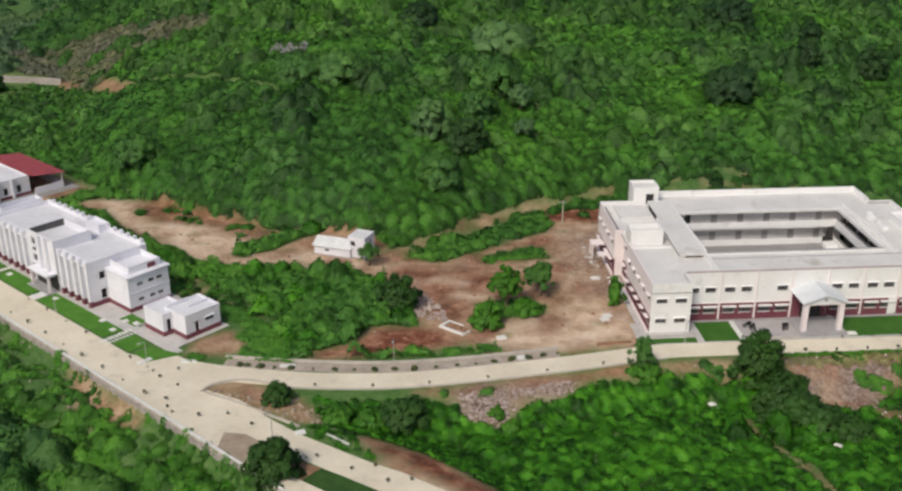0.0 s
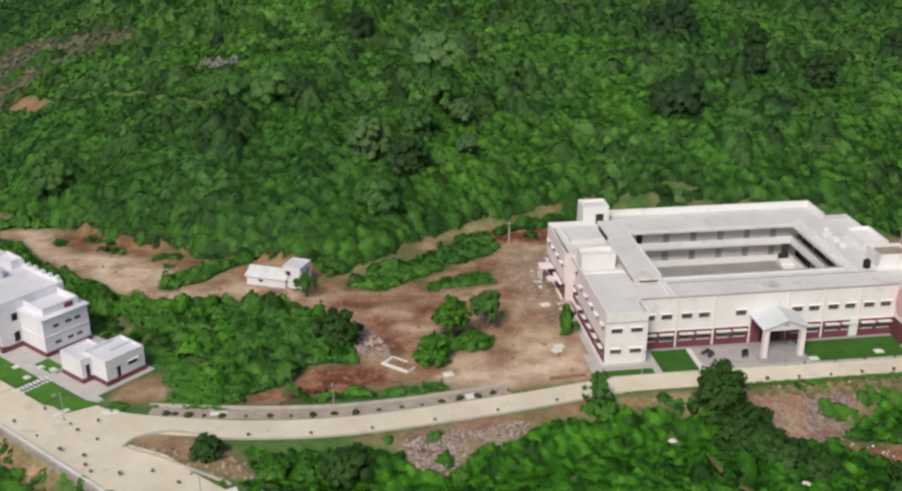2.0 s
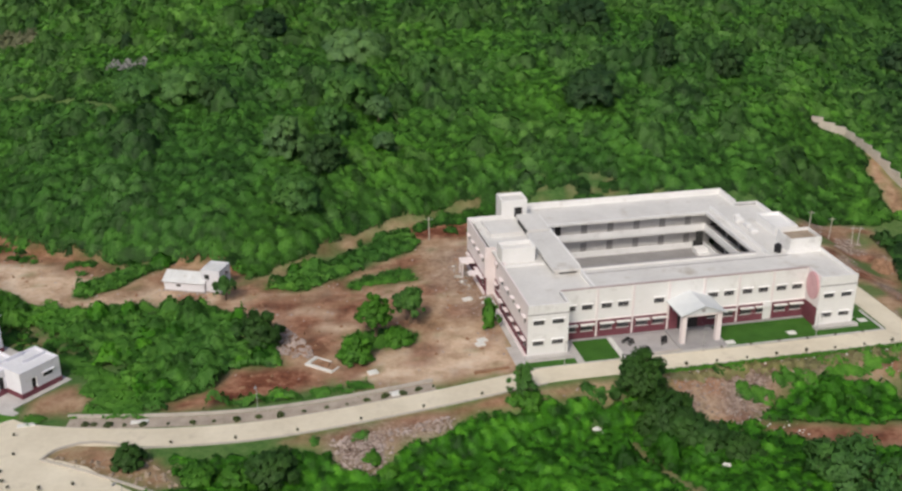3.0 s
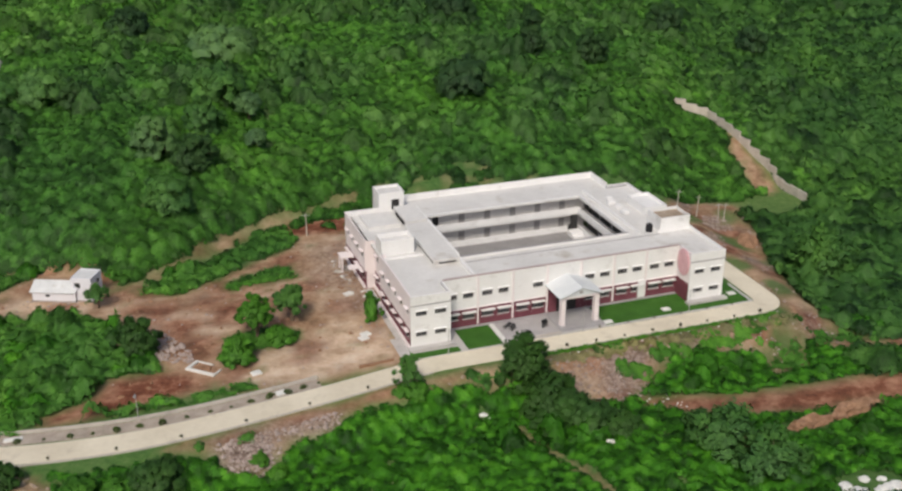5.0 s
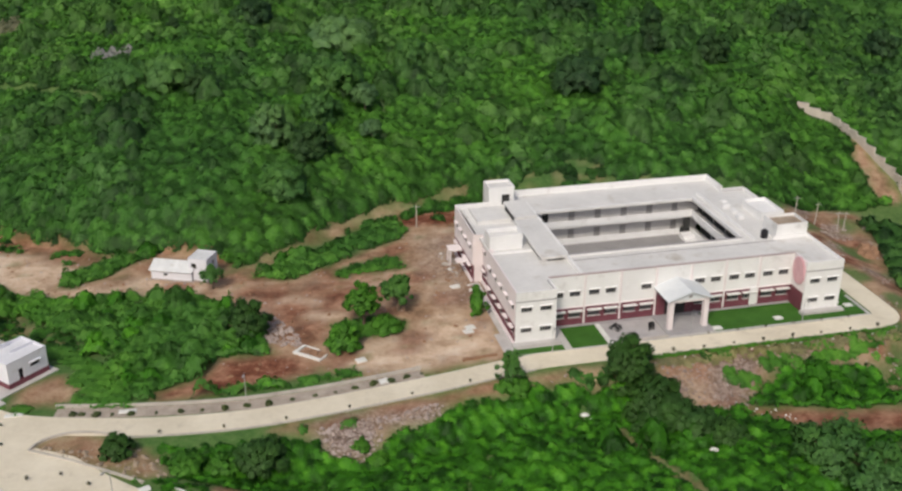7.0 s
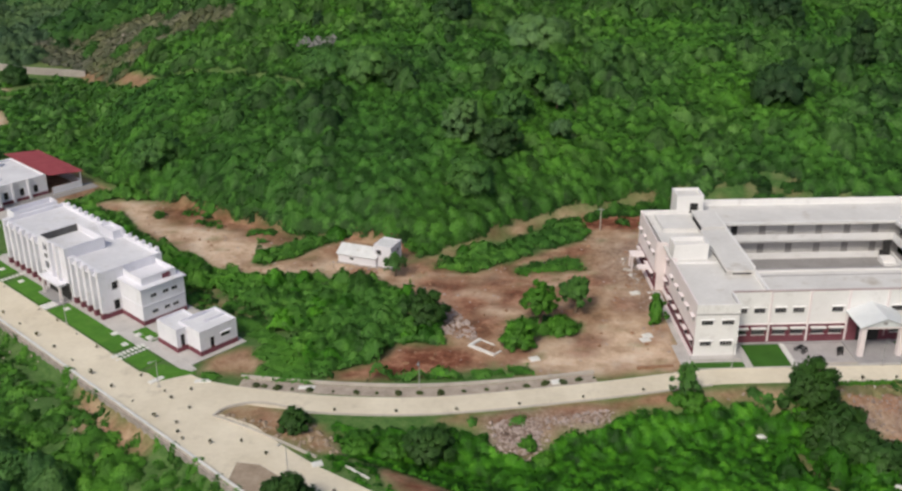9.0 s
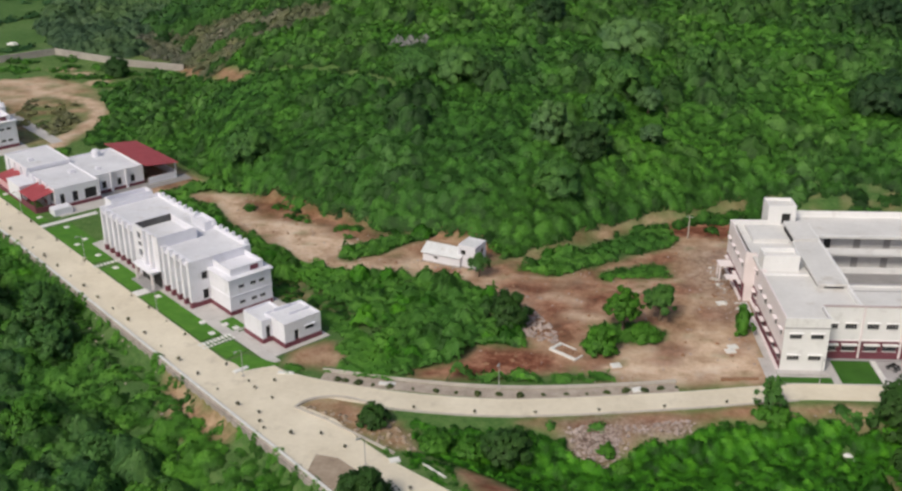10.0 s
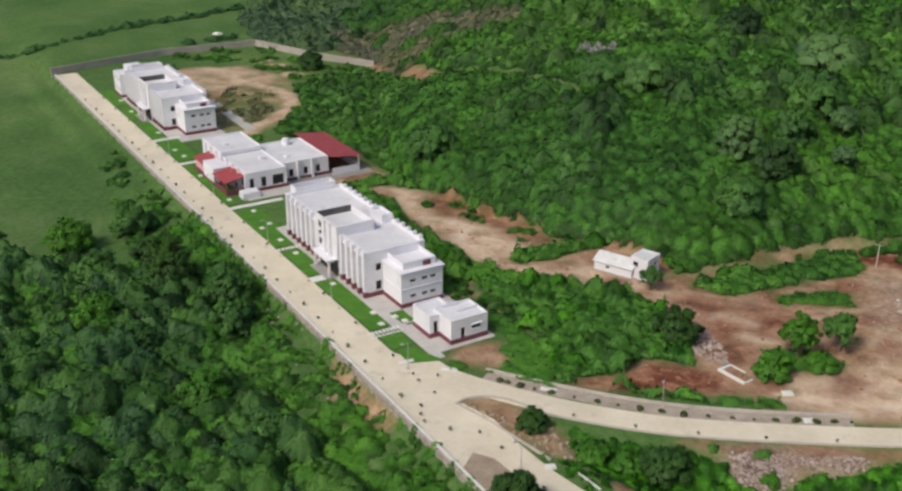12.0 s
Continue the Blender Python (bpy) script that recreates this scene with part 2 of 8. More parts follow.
mound_leaf = foliage("mound_scrub_leaves", (0.150, 0.145, 0.075), (0.215, 0.225, 0.115), (0.310, 0.300, 0.180), 0.2, True)
dry_scrub = foliage("dry_scrub", (0.105, 0.125, 0.078), (0.170, 0.178, 0.125), (0.27, 0.262, 0.205), 0.09, True)
# Greyer, bluer green puts the haze of distance into the leaf colour.
far_leaf = foliage("far_woodland_leaves", (0.060, 0.118, 0.062), (0.100, 0.178, 0.086), (0.142, 0.228, 0.110), 0.09, True)

# Earth: grass, bare soil, red soil and grey rubble, by the zones of the plan.
earth, nt, p = fresh("earth", 0.95, 0, 0.15)
zone = nt.nodes.new("ShaderNodeVertexColor")
zone.layer_name = "zone"
split = nt.nodes.new("ShaderNodeSeparateColor")
nt.links.new(zone.outputs[0], split.inputs[0])
grass = ramp(nt, grain(nt, 0.045, 7, 0.7), [(0.32, (0.050, 0.105, 0.034)), (0.5, (0.088, 0.172, 0.052)), (0.66, (0.165, 0.222, 0.100))])
grass = blend(nt, 0.55, grass, ramp(nt, grain(nt, 0.8, 8, 0.8), [(0.34, (0.025, 0.070, 0.014)), (0.5, (0.085, 0.180, 0.040)), (0.66, (0.175, 0.235, 0.090))]))
fields = ramp(nt, grain(nt, 0.011, 3, 0.5), [(0.40, (0.8, 0.85, 0.85)), (0.5, (1.0, 1.0, 1.0)), (0.6, (1.25, 1.1, 1.15))])
grass = blend(nt, 1.0, grass, fields, "MULTIPLY")
soil = ramp(nt, grain(nt, 0.16, 7, 0.7), [(0.36, (0.165, 0.090, 0.050)), (0.48, (0.365, 0.225, 0.138)), (0.59, (0.54, 0.38, 0.255))])
washed = ramp(nt, grain(nt, 0.22, 7, 0.7), [(0.36, (0.48, 0.33, 0.22)), (0.5, (0.78, 0.60, 0.45)), (0.62, (0.90, 0.77, 0.63))])
soil = blend(nt, zone.outputs[1], soil, washed)
soil = blend(nt, 0.28, soil, ramp(nt, grain(nt, 1.1, 6, 0.75), [(0.34, (0.17, 0.10, 0.058)), (0.66, (0.51, 0.375, 0.26))]))
ruddy = ramp(nt, grain(nt, 0.25, 7, 0.7), [(0.36, (0.085, 0.028, 0.017)), (0.49, (0.205, 0.078, 0.046)), (0.66, (0.46, 0.25, 0.165))])
rubble = ramp(nt, grain(nt, 1.1, 6, 0.8), [(0.36, (0.085, 0.058, 0.047)), (0.5, (0.24, 0.18, 0.155)), (0.64, (0.46, 0.38, 0.34))])
tone = blend(nt, split.outputs[0], grass, soil)
tone = blend(nt, split.outputs[1], tone, ruddy)
tone = blend(nt, split.outputs[2], tone, rubble)
nt.links.new(tone, p.inputs["Base Color"])
relief = nt.nodes.new("ShaderNodeBump")
relief.inputs["Strength"].default_value, relief.inputs["Distance"].default_value = 0.8, 0.25
nt.links.new(grain(nt, 0.9, 8, 0.75), relief.inputs["Height"])
nt.links.new(relief.outputs[0], p.inputs["Normal"])


# ---- building helpers ----
def box(bm, x0, y0, z0, x1, y1, z1):
    v = [bm.verts.new(c) for c in ((x0, y0, z0), (x1, y0, z0), (x1, y1, z0), (x0, y1, z0), (x0, y0, z1), (x1, y0, z1), (x1, y1, z1), (x0, y1, z1))]
    for f in ((3, 2, 1, 0), (4, 5, 6, 7), (0, 1, 5, 4), (1, 2, 6, 5), (2, 3, 7, 6), (3, 0, 4, 7)):
        bm.faces.new([v[i] for i in f])


def boxes(*dims):
    bm = bmesh.new()
    for d in dims:
        box(bm, *d)
    return bm


def prism(bm, outline, z0, z1):
    """An upright block over an outline of (x, y)."""
    lo, hi = [bm.verts.new((x, y, z0)) for x, y in outline], [bm.verts.new((x, y, z1)) for x, y in outline]
    bm.faces.new(hi), bm.faces.new(lo[::-1])
    for i in range(len(outline)):
        j = (i + 1) % len(outline)
        bm.faces.new((lo[i], lo[j], hi[j], hi[i]))
    bmesh.ops.recalc_face_normals(bm, faces=bm.faces)


def rod(bm, p0, p1, r0, r1, sides=7):
    p0, p1 = Vector(p0), Vector(p1)
    q = (p1 - p0).to_track_quat("Z", "Y")
    rings = [[bm.verts.new(p + q @ Vector((r * math.cos(k * math.tau / sides), r * math.sin(k * math.tau / sides), 0))) for k in range(sides)]
             for p, r in ((p0, r0), (p1, r1))]
    for k in range(sides):
        bm.faces.new((rings[0][k], rings[0][(k + 1) % sides], rings[1][(k + 1) % sides], rings[1][k]))
    bm.faces.new(rings[1]), bm.faces.new(rings[0][::-1])


def mesh_of(name, bm, material):
    me = bpy.data.meshes.new(name)
    bm.to_mesh(me)
    bm.free()
    me.materials.append(material)
    return me


def part(name, bm, material, parent=None, label="", at=None):
    """Links a bmesh, or a mesh made before, as one object, under a thing or a part."""
    ob = new(name, bm if isinstance(bm, bpy.types.Mesh) else mesh_of(name, bm, material))
    ob.parent = parent
    if at is not None:
        ob.matrix_basis = at
    return tagged(ob, label)


def pieces(name, material, parent, label, *dims):
    """Separate blocks of one kind, each a part of its own."""
    for d in dims:
        part(name, boxes(d), material, parent, label)


def thing(name, at, label, category, group="", kind=""):
    ob = new(name)
    ob.matrix_basis = at
    ob.empty_display_size = 0.5
    return tagged(ob, label, category, group, kind)


def ground_thing(name, bm, material, label, category, kind="structure", group="", at=None):
    return tagged(part(name, bm, material, None, at=at), label, category, group, kind)


def wall_run(axis, s0, s1, n0, n1, z0, z1, holes=()):
    """A straight wall along x or y with openings (from, to, sill, head) cut through it."""
    bm = bmesh.new()
    cuts = sorted({s0, s1, *[h[0] for h in holes], *[h[1] for h in holes]})
    for a, b in zip(cuts, cuts[1:]):
        spans, z = [], z0
        for h in sorted((h for h in holes if h[0] <= a + 1e-6 and h[1] >= b - 1e-6), key=lambda h: h[2]):
            spans.append((z, h[2]))
            z = h[3]
        for lo, hi in (*spans, (z, z1)):
            if hi - lo > 1e-4:
                box(bm, *((a, n0, lo, b, n1, hi) if axis == "x" else (n0, a, lo, n1, b, hi)))
    bmesh.ops.remove_doubles(bm, verts=bm.verts, dist=1e-4)
    return bm


WINDOWS = {}
FACING = {"-y": 0, "-x": -90, "+x": 90, "+y": 180}


def window(parent, x, y, z, w, h, facing="-y", bars=3, glass=None):
    """A window unit, its sill at z, centred on x, y: frame with glazing bars, sill and pane."""
    key = (round(w, 2), round(h, 2), bars)
    if key not in WINDOWS:
        t = 0.07
        bm = bmesh.new()
        rims = [[bm.verts.new((x, y, z)) for x, z in ((-w / 2 + i, i), (w / 2 - i, i), (w / 2 - i, h - i), (-w / 2 + i, h - i))] for y, i in ((0, 0), (0.1, 0), (0.1, t), (0, t))]
        for r, s in zip(rims, rims[1:] + rims[:1]):
            for k in range(4):
                bm.faces.new((r[k], r[(k + 1) % 4], s[(k + 1) % 4], s[k]))
        bmesh.ops.recalc_face_normals(bm, faces=bm.faces)
        WINDOWS[key] = (mesh_of("window", bm, frame_metal), mesh_of("pane", boxes((-w / 2 + t, 0.04, t, w / 2 - t, 0.06, h - t)), dark_glass),
                        mesh_of("sill", boxes((-w / 2 - 0.08, -0.12, -0.07, w / 2 + 0.08, 0.1, 0)), white_paint), mesh_of("glazing_bar", boxes((-0.03, 0.01, t, 0.03, 0.09, h - t)), frame_metal))
    frame_mesh, pane_mesh, sill_mesh, bar_mesh = WINDOWS[key]
    ob = part("window", frame_mesh, None, parent, "", pose(x, y, z, 0, 0, FACING[facing]))
    part("pane", pane_mesh, None, ob)
    part("sill", sill_mesh, None, ob)
    for k in range(1, bars + 1):
        part("glazing_bar", bar_mesh, None, ob, "", Matrix.Translation((-w / 2 + w * k / (bars + 1), 0, 0)))
    return ob


def leaf_arrays(rng, n, size, squat=0.75, lobes=8, skirt=-0.2):
    """n loose triangular leaves round a lumpy crown of radius 1 about the origin."""
    d = rng.normal(size=(n * 3, 3))
    d /= np.linalg.norm(d, axis=1)[:, None]
    d = d[d[:, 2] > skirt][:n]
    c = rng.normal(size=(lobes, 3))
    c /= np.linalg.norm(c, axis=1)[:, None]
    c[:, 2] = np.abs(c[:, 2])
    lump = np.max(np.clip(d @ c.T, 0, 1) ** 3, axis=1)
    r = (0.52 + 0.5 * lump) * rng.uniform(0.62, 1.08, len(d))
    mid = d * r[:, None] * (1, 1, squat)
    tilt = d + rng.normal(size=d.shape) * 0.55 + (0, 0, 0.35)
    tilt /= np.linalg.norm(tilt, axis=1)[:, None]
    side = np.cross(tilt, rng.normal(size=d.shape))
    side /= np.linalg.norm(side, axis=1)[:, None]
    up = np.cross(tilt, side)
    s = size * rng.uniform(0.6, 1.35, len(d))[:, None]
    return np.stack([mid - side * s * 0.6 - up * s * 0.4, mid + side * s * 0.6 - up * s * 0.4, mid + up * s * 0.75 + tilt * s * 0.15], 1)


def core_arrays(rng, radius=0.74, squat=0.75):
    """The closed mass of leaves inside a clump: a rough, open-bottomed lump of loose facets."""
    t, u = (1 + 5 ** 0.5) / 2, []
    v = np.array([(-1, t, 0), (1, t, 0), (-1, -t, 0), (1, -t, 0), (0, -1, t), (0, 1, t), (0, -1, -t), (0, 1, -t), (t, 0, -1), (t, 0, 1), (-t, 0, -1), (-t, 0, 1)]) / math.hypot(1, t)
    f = [(0, 11, 5), (0, 5, 1), (0, 1, 7), (0, 7, 10), (0, 10, 11), (1, 5, 9), (5, 11, 4), (11, 10, 2), (10, 7, 6), (7, 1, 8), (3, 9, 4), (3, 4, 2), (3, 2, 6), (3, 6, 8), (3, 8, 9), (4, 9, 5), (2, 4, 11), (6, 2, 10), (8, 6, 7), (9, 8, 1)]
    q = np.array(Euler((rng.uniform(0, 6), rng.uniform(0, 6), 0)).to_matrix())
    v = v @ q.T * rng.uniform(0.8, 1.15, (12, 1)) * radius * (1, 1, squat)
    tris = v[np.array(f)]
    return tris[tris.mean(axis=1)[:, 2] > -0.3 * radius]


def tri_mesh(name, tris, material, normals=None):
    tris = np.ascontiguousarray(tris.reshape(-1, 3), dtype=np.float32)
    me = bpy.data.meshes.new(name)
    n = len(tris) // 3
    me.vertices.add(3 * n), me.loops.add(3 * n), me.polygons.add(n)
    me.vertices.foreach_set("co", tris.ravel())
    me.loops.foreach_set("vertex_index", np.arange(3 * n, dtype=np.int32))
    me.polygons.foreach_set("loop_start", np.arange(0, 3 * n, 3, dtype=np.int32))
    me.update(calc_edges=True)
    if normals is not None:
        me.normals_split_custom_set_from_vertices(np.ascontiguousarray(normals.reshape(-1, 3), dtype=np.float32))
    me.materials.append(material)
    return me


def leaf_normals(tris, centre, lift=0.75):
    """Leaves share the roundness of their clump, so that a clump is shaded as one mass."""
    mid = tris.mean(axis=1, keepdims=True)
    out = np.broadcast_to(mid, tris.shape) * 0.6 + tris * 0.4 - centre
    out = out / np.maximum(np.linalg.norm(out, axis=-1, keepdims=True), 1e-6)
    flat = np.cross(tris[:, 1] - tris[:, 0], tris[:, 2] - tris[:, 0])[:, None, :]
    flat = flat / np.maximum(np.linalg.norm(flat, axis=-1, keepdims=True), 1e-9)
    flat = flat * np.where(flat[..., 2:] < 0, -1, 1)
    n = out * 0.7 + flat * 0.7 + np.array((0, 0, lift))
    return n / np.linalg.norm(n, axis=-1, keepdims=True)


def crown_arrays(rng, leaves, size, squat):
    """An uneven crown of several lobes within radius 1, with its leaf normals."""
    tris, lit = [], []
    for k in range(7):
        t, r = rng.uniform(0, math.tau), rng.uniform(0.34, 0.6)
        off = np.array((math.cos(t) * rng.uniform(0.25, 0.62), math.sin(t) * rng.uniform(0.25, 0.62), rng.uniform(0.0, 0.75) * squat)) if k else np.array((0, 0, 0.45 * squat))
        lobe = np.concatenate([core_arrays(rng, 0.7, 0.9), leaf_arrays(rng, leaves // 7, size / r, 0.9, 5, -0.5)])
        lit.append(leaf_normals(lobe, (0, 0, -0.1), 0.5))
        tris.append(lobe * r + off)
    return np.concatenate(tris), np.concatenate(lit)


def scatter(name, x, y, radius, squat, leaves, size, material, label, category, seed, sink=0.2, lobed=False):
    """Many low clumps of leaves, joined into one sheet of growth that follows the ground."""
    rng = np.random.default_rng(seed)
    kinds = []
    for _ in range(7):
        if lobed:
            kinds.append(crown_arrays(rng, leaves, size, squat))
        else:
            tris = np.concatenate([core_arrays(rng, 0.74, squat), leaf_arrays(rng, leaves, size, squat)])
            kinds.append((tris, leaf_normals(tris, (0, 0, -0.1))))
    z, pick, out, lit = height(x, y), rng.integers(0, 7, len(x)), [], []
    for k, (tris, normals) in enumerate(kinds):
        m = pick == k
        turn, r = rng.uniform(0, math.tau, m.sum()), radius[m]
        c, s = np.cos(turn)[:, None, None], np.sin(turn)[:, None, None]
        t, n = tris[None], normals[None]
        nx, ny, nz = n[..., 0] * c - n[..., 1] * s, n[..., 0] * s + n[..., 1] * c, np.broadcast_to(n[..., 2], (m.sum(), *tris.shape[:2]))
        lit.append(np.stack([nx, ny, nz], -1).reshape(-1, 3))
        tx, ty, tz = t[..., 0] * c - t[..., 1] * s, t[..., 0] * s + t[..., 1] * c, np.broadcast_to(t[..., 2], (m.sum(), *tris.shape[:2]))
        rr = r[:, None, None]
        tall = rng.uniform(0.8, 1.25, m.sum())[:, None, None]
        out.append(np.stack([tx * rr + x[m][:, None, None], ty * rr + y[m][:, None, None], (tz * tall + sink) * rr + z[m][:, None, None]], -1).reshape(-1, 3))
    ob = new(name, tri_mesh(name, np.concatenate(out), material, np.concatenate(lit)))
    return tagged(ob, label, category, "", "stuff")


def jitter(x0, x1, y0, y1, step, seed):
    rng = np.random.default_rng(seed)
    gx, gy = np.meshgrid(np.arange(x0, x1, step), np.arange(y0, y1, step))
    return gx.ravel() + rng.uniform(-0.6, 0.6, gx.size) * step, gy.ravel() + rng.uniform(-0.6, 0.6, gx.size) * step, rng


def tree(x, y, tall, wide, material, seed, label, name="tree", leaves=1300, trunk_share=0.35, group="", z=None, loose=0.0):
    rng = np.random.default_rng(seed)
    z0 = float(height(x, y)) if z is None else z
    top = thing(name, pose(x, y, z0 - 0.15), label, "tree" if name == "tree" else "bush", group)
    bm = bmesh.new()
    r = 0.035 * tall
    fork = tall * trunk_share
    rod(bm, (0, 0, -0.2), (0.1, 0.05, fork * 0.6), r * 1.25, r, 9)
    rod(bm, (0.1, 0.05, fork * 0.6), (0.05, 0.1, fork * 1.3), r, r * 0.75, 9)
    # Limbs, each ending in its own clump, and clumps spread over the whole rounded crown.
    low = max(fork * 0.55, tall * 0.5 - wide * 1.1) if trunk_share > 0.3 else -0.35 * tall
    mid, up = (low + tall) / 2, (tall - low) / 2
    clumps = [(0, 0, mid, 0.6 * wide, 0.7 * up)]
    n = int(26 + 6 * wide)
    for k in range(n):
        c = 1 - (k + 0.5) / n * (1.65 if trunk_share > 0.3 else 1.5) + rng.uniform(-0.08, 0.08)
        c = min(1, max(-0.8, c))
        t, q = k * 2.39996 + rng.uniform(-0.4, 0.4), math.sqrt(1 - c * c) * rng.uniform(0.45 - 0.2 * loose, 0.98 + 0.25 * loose)
        e = (math.cos(t) * q * wide, math.sin(t) * q * wide, mid + c * up * rng.uniform(0.55, 1.0))
        r1 = wide * rng.uniform(0.14, 0.38) * (1 - 0.3 * loose)
        clumps.append((*e, r1, min(r1, 0.6 * up)))
        if k % 3 == 0 and c > -0.4:
            rod(bm, (0.06, 0.08, fork * rng.uniform(0.8, 1.25)), e, r * 0.55, r * 0.15, 6)
    part("trunk", bm, bark, top, "grey-brown trunk with spreading limbs")
    tris, lit = [], []
    for k, (ex, ey, ez, er, eh) in enumerate(clumps):
        count = int(leaves * (0.25 if k == 0 else 0.75 / n))
        lobe = np.concatenate([core_arrays(rng, (0.85 if k == 0 else 0.4 if loose else 0.75) * (1 - 0.55 * loose), 1.0), leaf_arrays(rng, count, min(0.5, 0.32 / er), 1.0, 6, -0.8) * (1.12, 1.12, 1.12)])
        own = leaf_normals(lobe, (0, 0, -0.1), 0.35)
        lobe = lobe * (er, er, eh) + (ex, ey, ez)
        whole = (lobe - (0, 0, mid - 0.2 * up)) / (wide, wide, up)
        n2 = own + 1.1 * whole
        lit.append(n2 / np.linalg.norm(n2, axis=-1, keepdims=True))
        tris.append(lobe)
    part("crown", tri_mesh("crown", np.concatenate(tris), material, np.concatenate(lit)), None, top)
    return top


# ---- zones of the ground ----
WORKS = [(-99, 203), (-93.6, 207.4), (-81.9, 206.5), (-73, 202.8), (-64.6, 199), (-58.1, 196.7), (-53.2, 192.4), (-46, 193.4), (-40.4, 193.2), (-32.3, 191), (-28.5, 187.8), (-25.4, 182.6), (-16.8, 181),
         (-11, 185.1), (-6.1, 189.5), (-2.1, 193.5), (2.6, 199.7), (4, 204), (9, 205.5), (15.5, 203), (18, 170), (17.5, 156), (19, 151.5), (15, 149.5), (3, 147), (-5, 146), (-26, 147.5), (-25, 152), (-18, 153.5),
         (-21, 164), (-29, 173), (-38, 174), (-43, 176.5), (-54, 174.5), (-63, 177.3), (-68, 181.6), (-74, 185), (-81, 189.5), (-89, 199.3)]
HEDGE_BANK = [(-24.1, 181.4), (-16.8, 180.6), (-12.6, 184.1), (-7.0, 190.4), (-6.8, 192.4), (-3.1, 192.6), (1.6, 196.8), (3.4, 200.5), (2.2, 203), (1.6, 206.2), (-2.6, 204.4), (-5, 201.2), (-8.2, 197.6), (-11.6, 195.8), (-17.2, 189.7), (-22, 184.0)]
TONGUE = [(-57.4, 179.4), (-54.1, 179.2), (-49.7, 182.5), (-45.9, 189.2), (-41.5, 194.6), (-48.9, 192.3), (-51.6, 189.7), (-55.8, 184.9)]
HUMMOCK = [(-10, 181.8), (-8.2, 179.6), (-6.6, 181.6), (-0.7, 182.2), (3.2, 184.1), (2.4, 187.1), (-0.9, 189.4), (-4.9, 187.0), (-8.9, 184.3)]
COPSE = [(-10.2, 162.3), (-8.8, 156.5), (-6.5, 155), (-4.5, 158.5), (-1.0, 159.1), (2.6, 161.2), (2.0, 164.2), (-2.2, 165.5), (-6.8, 165.0)]
VERGE = [(-16, 145.8), (-5.8, 149.4), (-4.4, 146.2), (-14.5, 143.6)]
RED_BANK = [(-34, 143.4), (-27.5, 147.5), (-26, 152.6), (-19.2, 153.6), (-13.8, 153.0), (-12.5, 149.3), (-17, 146.4), (-24, 144.2), (-33, 142.2)]
HOSTEL_YARD = [(-54, 145), (-49, 149.5), (-45, 146), (-46, 141.5), (-53, 142)]
ISLAND = [(-47.6, 130.6), (-46, 133.2), (-42, 134.4), (-37, 132.6), (-31, 128), (-29, 124), (-33, 124), (-39, 127.5)]
SPOIL = [(-10.5, 134.4), (-7.5, 135.9), (-2.8, 137.0), (2.0, 138.2), (6.3, 138.7), (6.1, 137.3), (2.0, 136.0), (-1.5, 135.2), (-2.4, 132.3), (-4.9, 129.9), (-8.6, 130.2)]
CUTTING = [(39.5, 148.5), (46.5, 149.5), (52.7, 151), (68, 153.2), (77.4, 154.2), (82, 153), (80, 145.5), (75, 144.5), (76, 149), (64.7, 149.2), (57, 147.5), (53.2, 143), (49.7, 140), (42, 140.8), (40, 144)]
LOW_TRACK = [(51, 140), (57, 139), (67.0, 138.6), (81.1, 139.1), (92.0, 139), (118, 140), (118, 135), (89.1, 133.8), (80.9, 133.6), (73.3, 133.2), (64.7, 133.7), (56.9, 135.7)]
EAST_FILL = [(79, 205), (85, 213), (90, 214.5), (98, 212.4), (96, 205), (95.5, 197), (93.5, 190), (90.5, 178), (88, 161), (88.8, 155), (92, 151.8), (99, 149), (99, 144.5), (91, 148.5), (84.5, 149.5), (82, 158), (79, 175), (76, 190)]
FOOT_TRACK = [(31.2, 136), (32.2, 133.4), (34.2, 130), (36.4, 125.4), (39.1, 120), (41, 114)]
EAST_PATH = [(84.8, 156.2), (87.4, 152.7), (90.4, 147.1), (96.4, 145.7), (118, 143.6), (118, 146.4), (97.7, 148.2), (92.5, 151), (90, 156)]
RED_TRACK = [(-22.5, 121.4), (-18.2, 120.2), (-13.4, 118.2), (-8.0, 114.2), (-2.5, 110.8), (2, 106), (-4, 105), (-8.5, 110.4), (-16, 115.8), (-19.5, 117.6)]
SANDY = [(-20.6, 115.4), (-17, 116.4), (-10.3, 111.4), (-7, 107), (-9.5, 106), (-15.8, 112.9)]
ROAD_BANK = [(-16, 133.4), (-9, 135.6), (-1, 138.4), (7, 140.6), (15, 143.6), (17, 142.7), (13.5, 141.8), (10, 140.2), (5.6, 138), (0, 136.4), (-9, 133.6)]
SLIDE = [(78.3, 153.3), (82.7, 153.5), (78.9, 144.5), (74.8, 144.6)]
BRINK = [(13, 143.0), (20, 144.9), (31, 147.2), (33, 144.8), (28.8, 143.6), (26, 145), (22, 143.9), (15, 141.5)]
WALL_FOOT = [row_xy(0, -1.2), row_xy(-20, -1.2), row_xy(-19, -5), row_xy(-12, -7), row_xy(-5, -5)]
BACK_YARD = [row_xy(66, 23), row_xy(66, 42), row_xy(97, 44), row_xy(98, 23)]
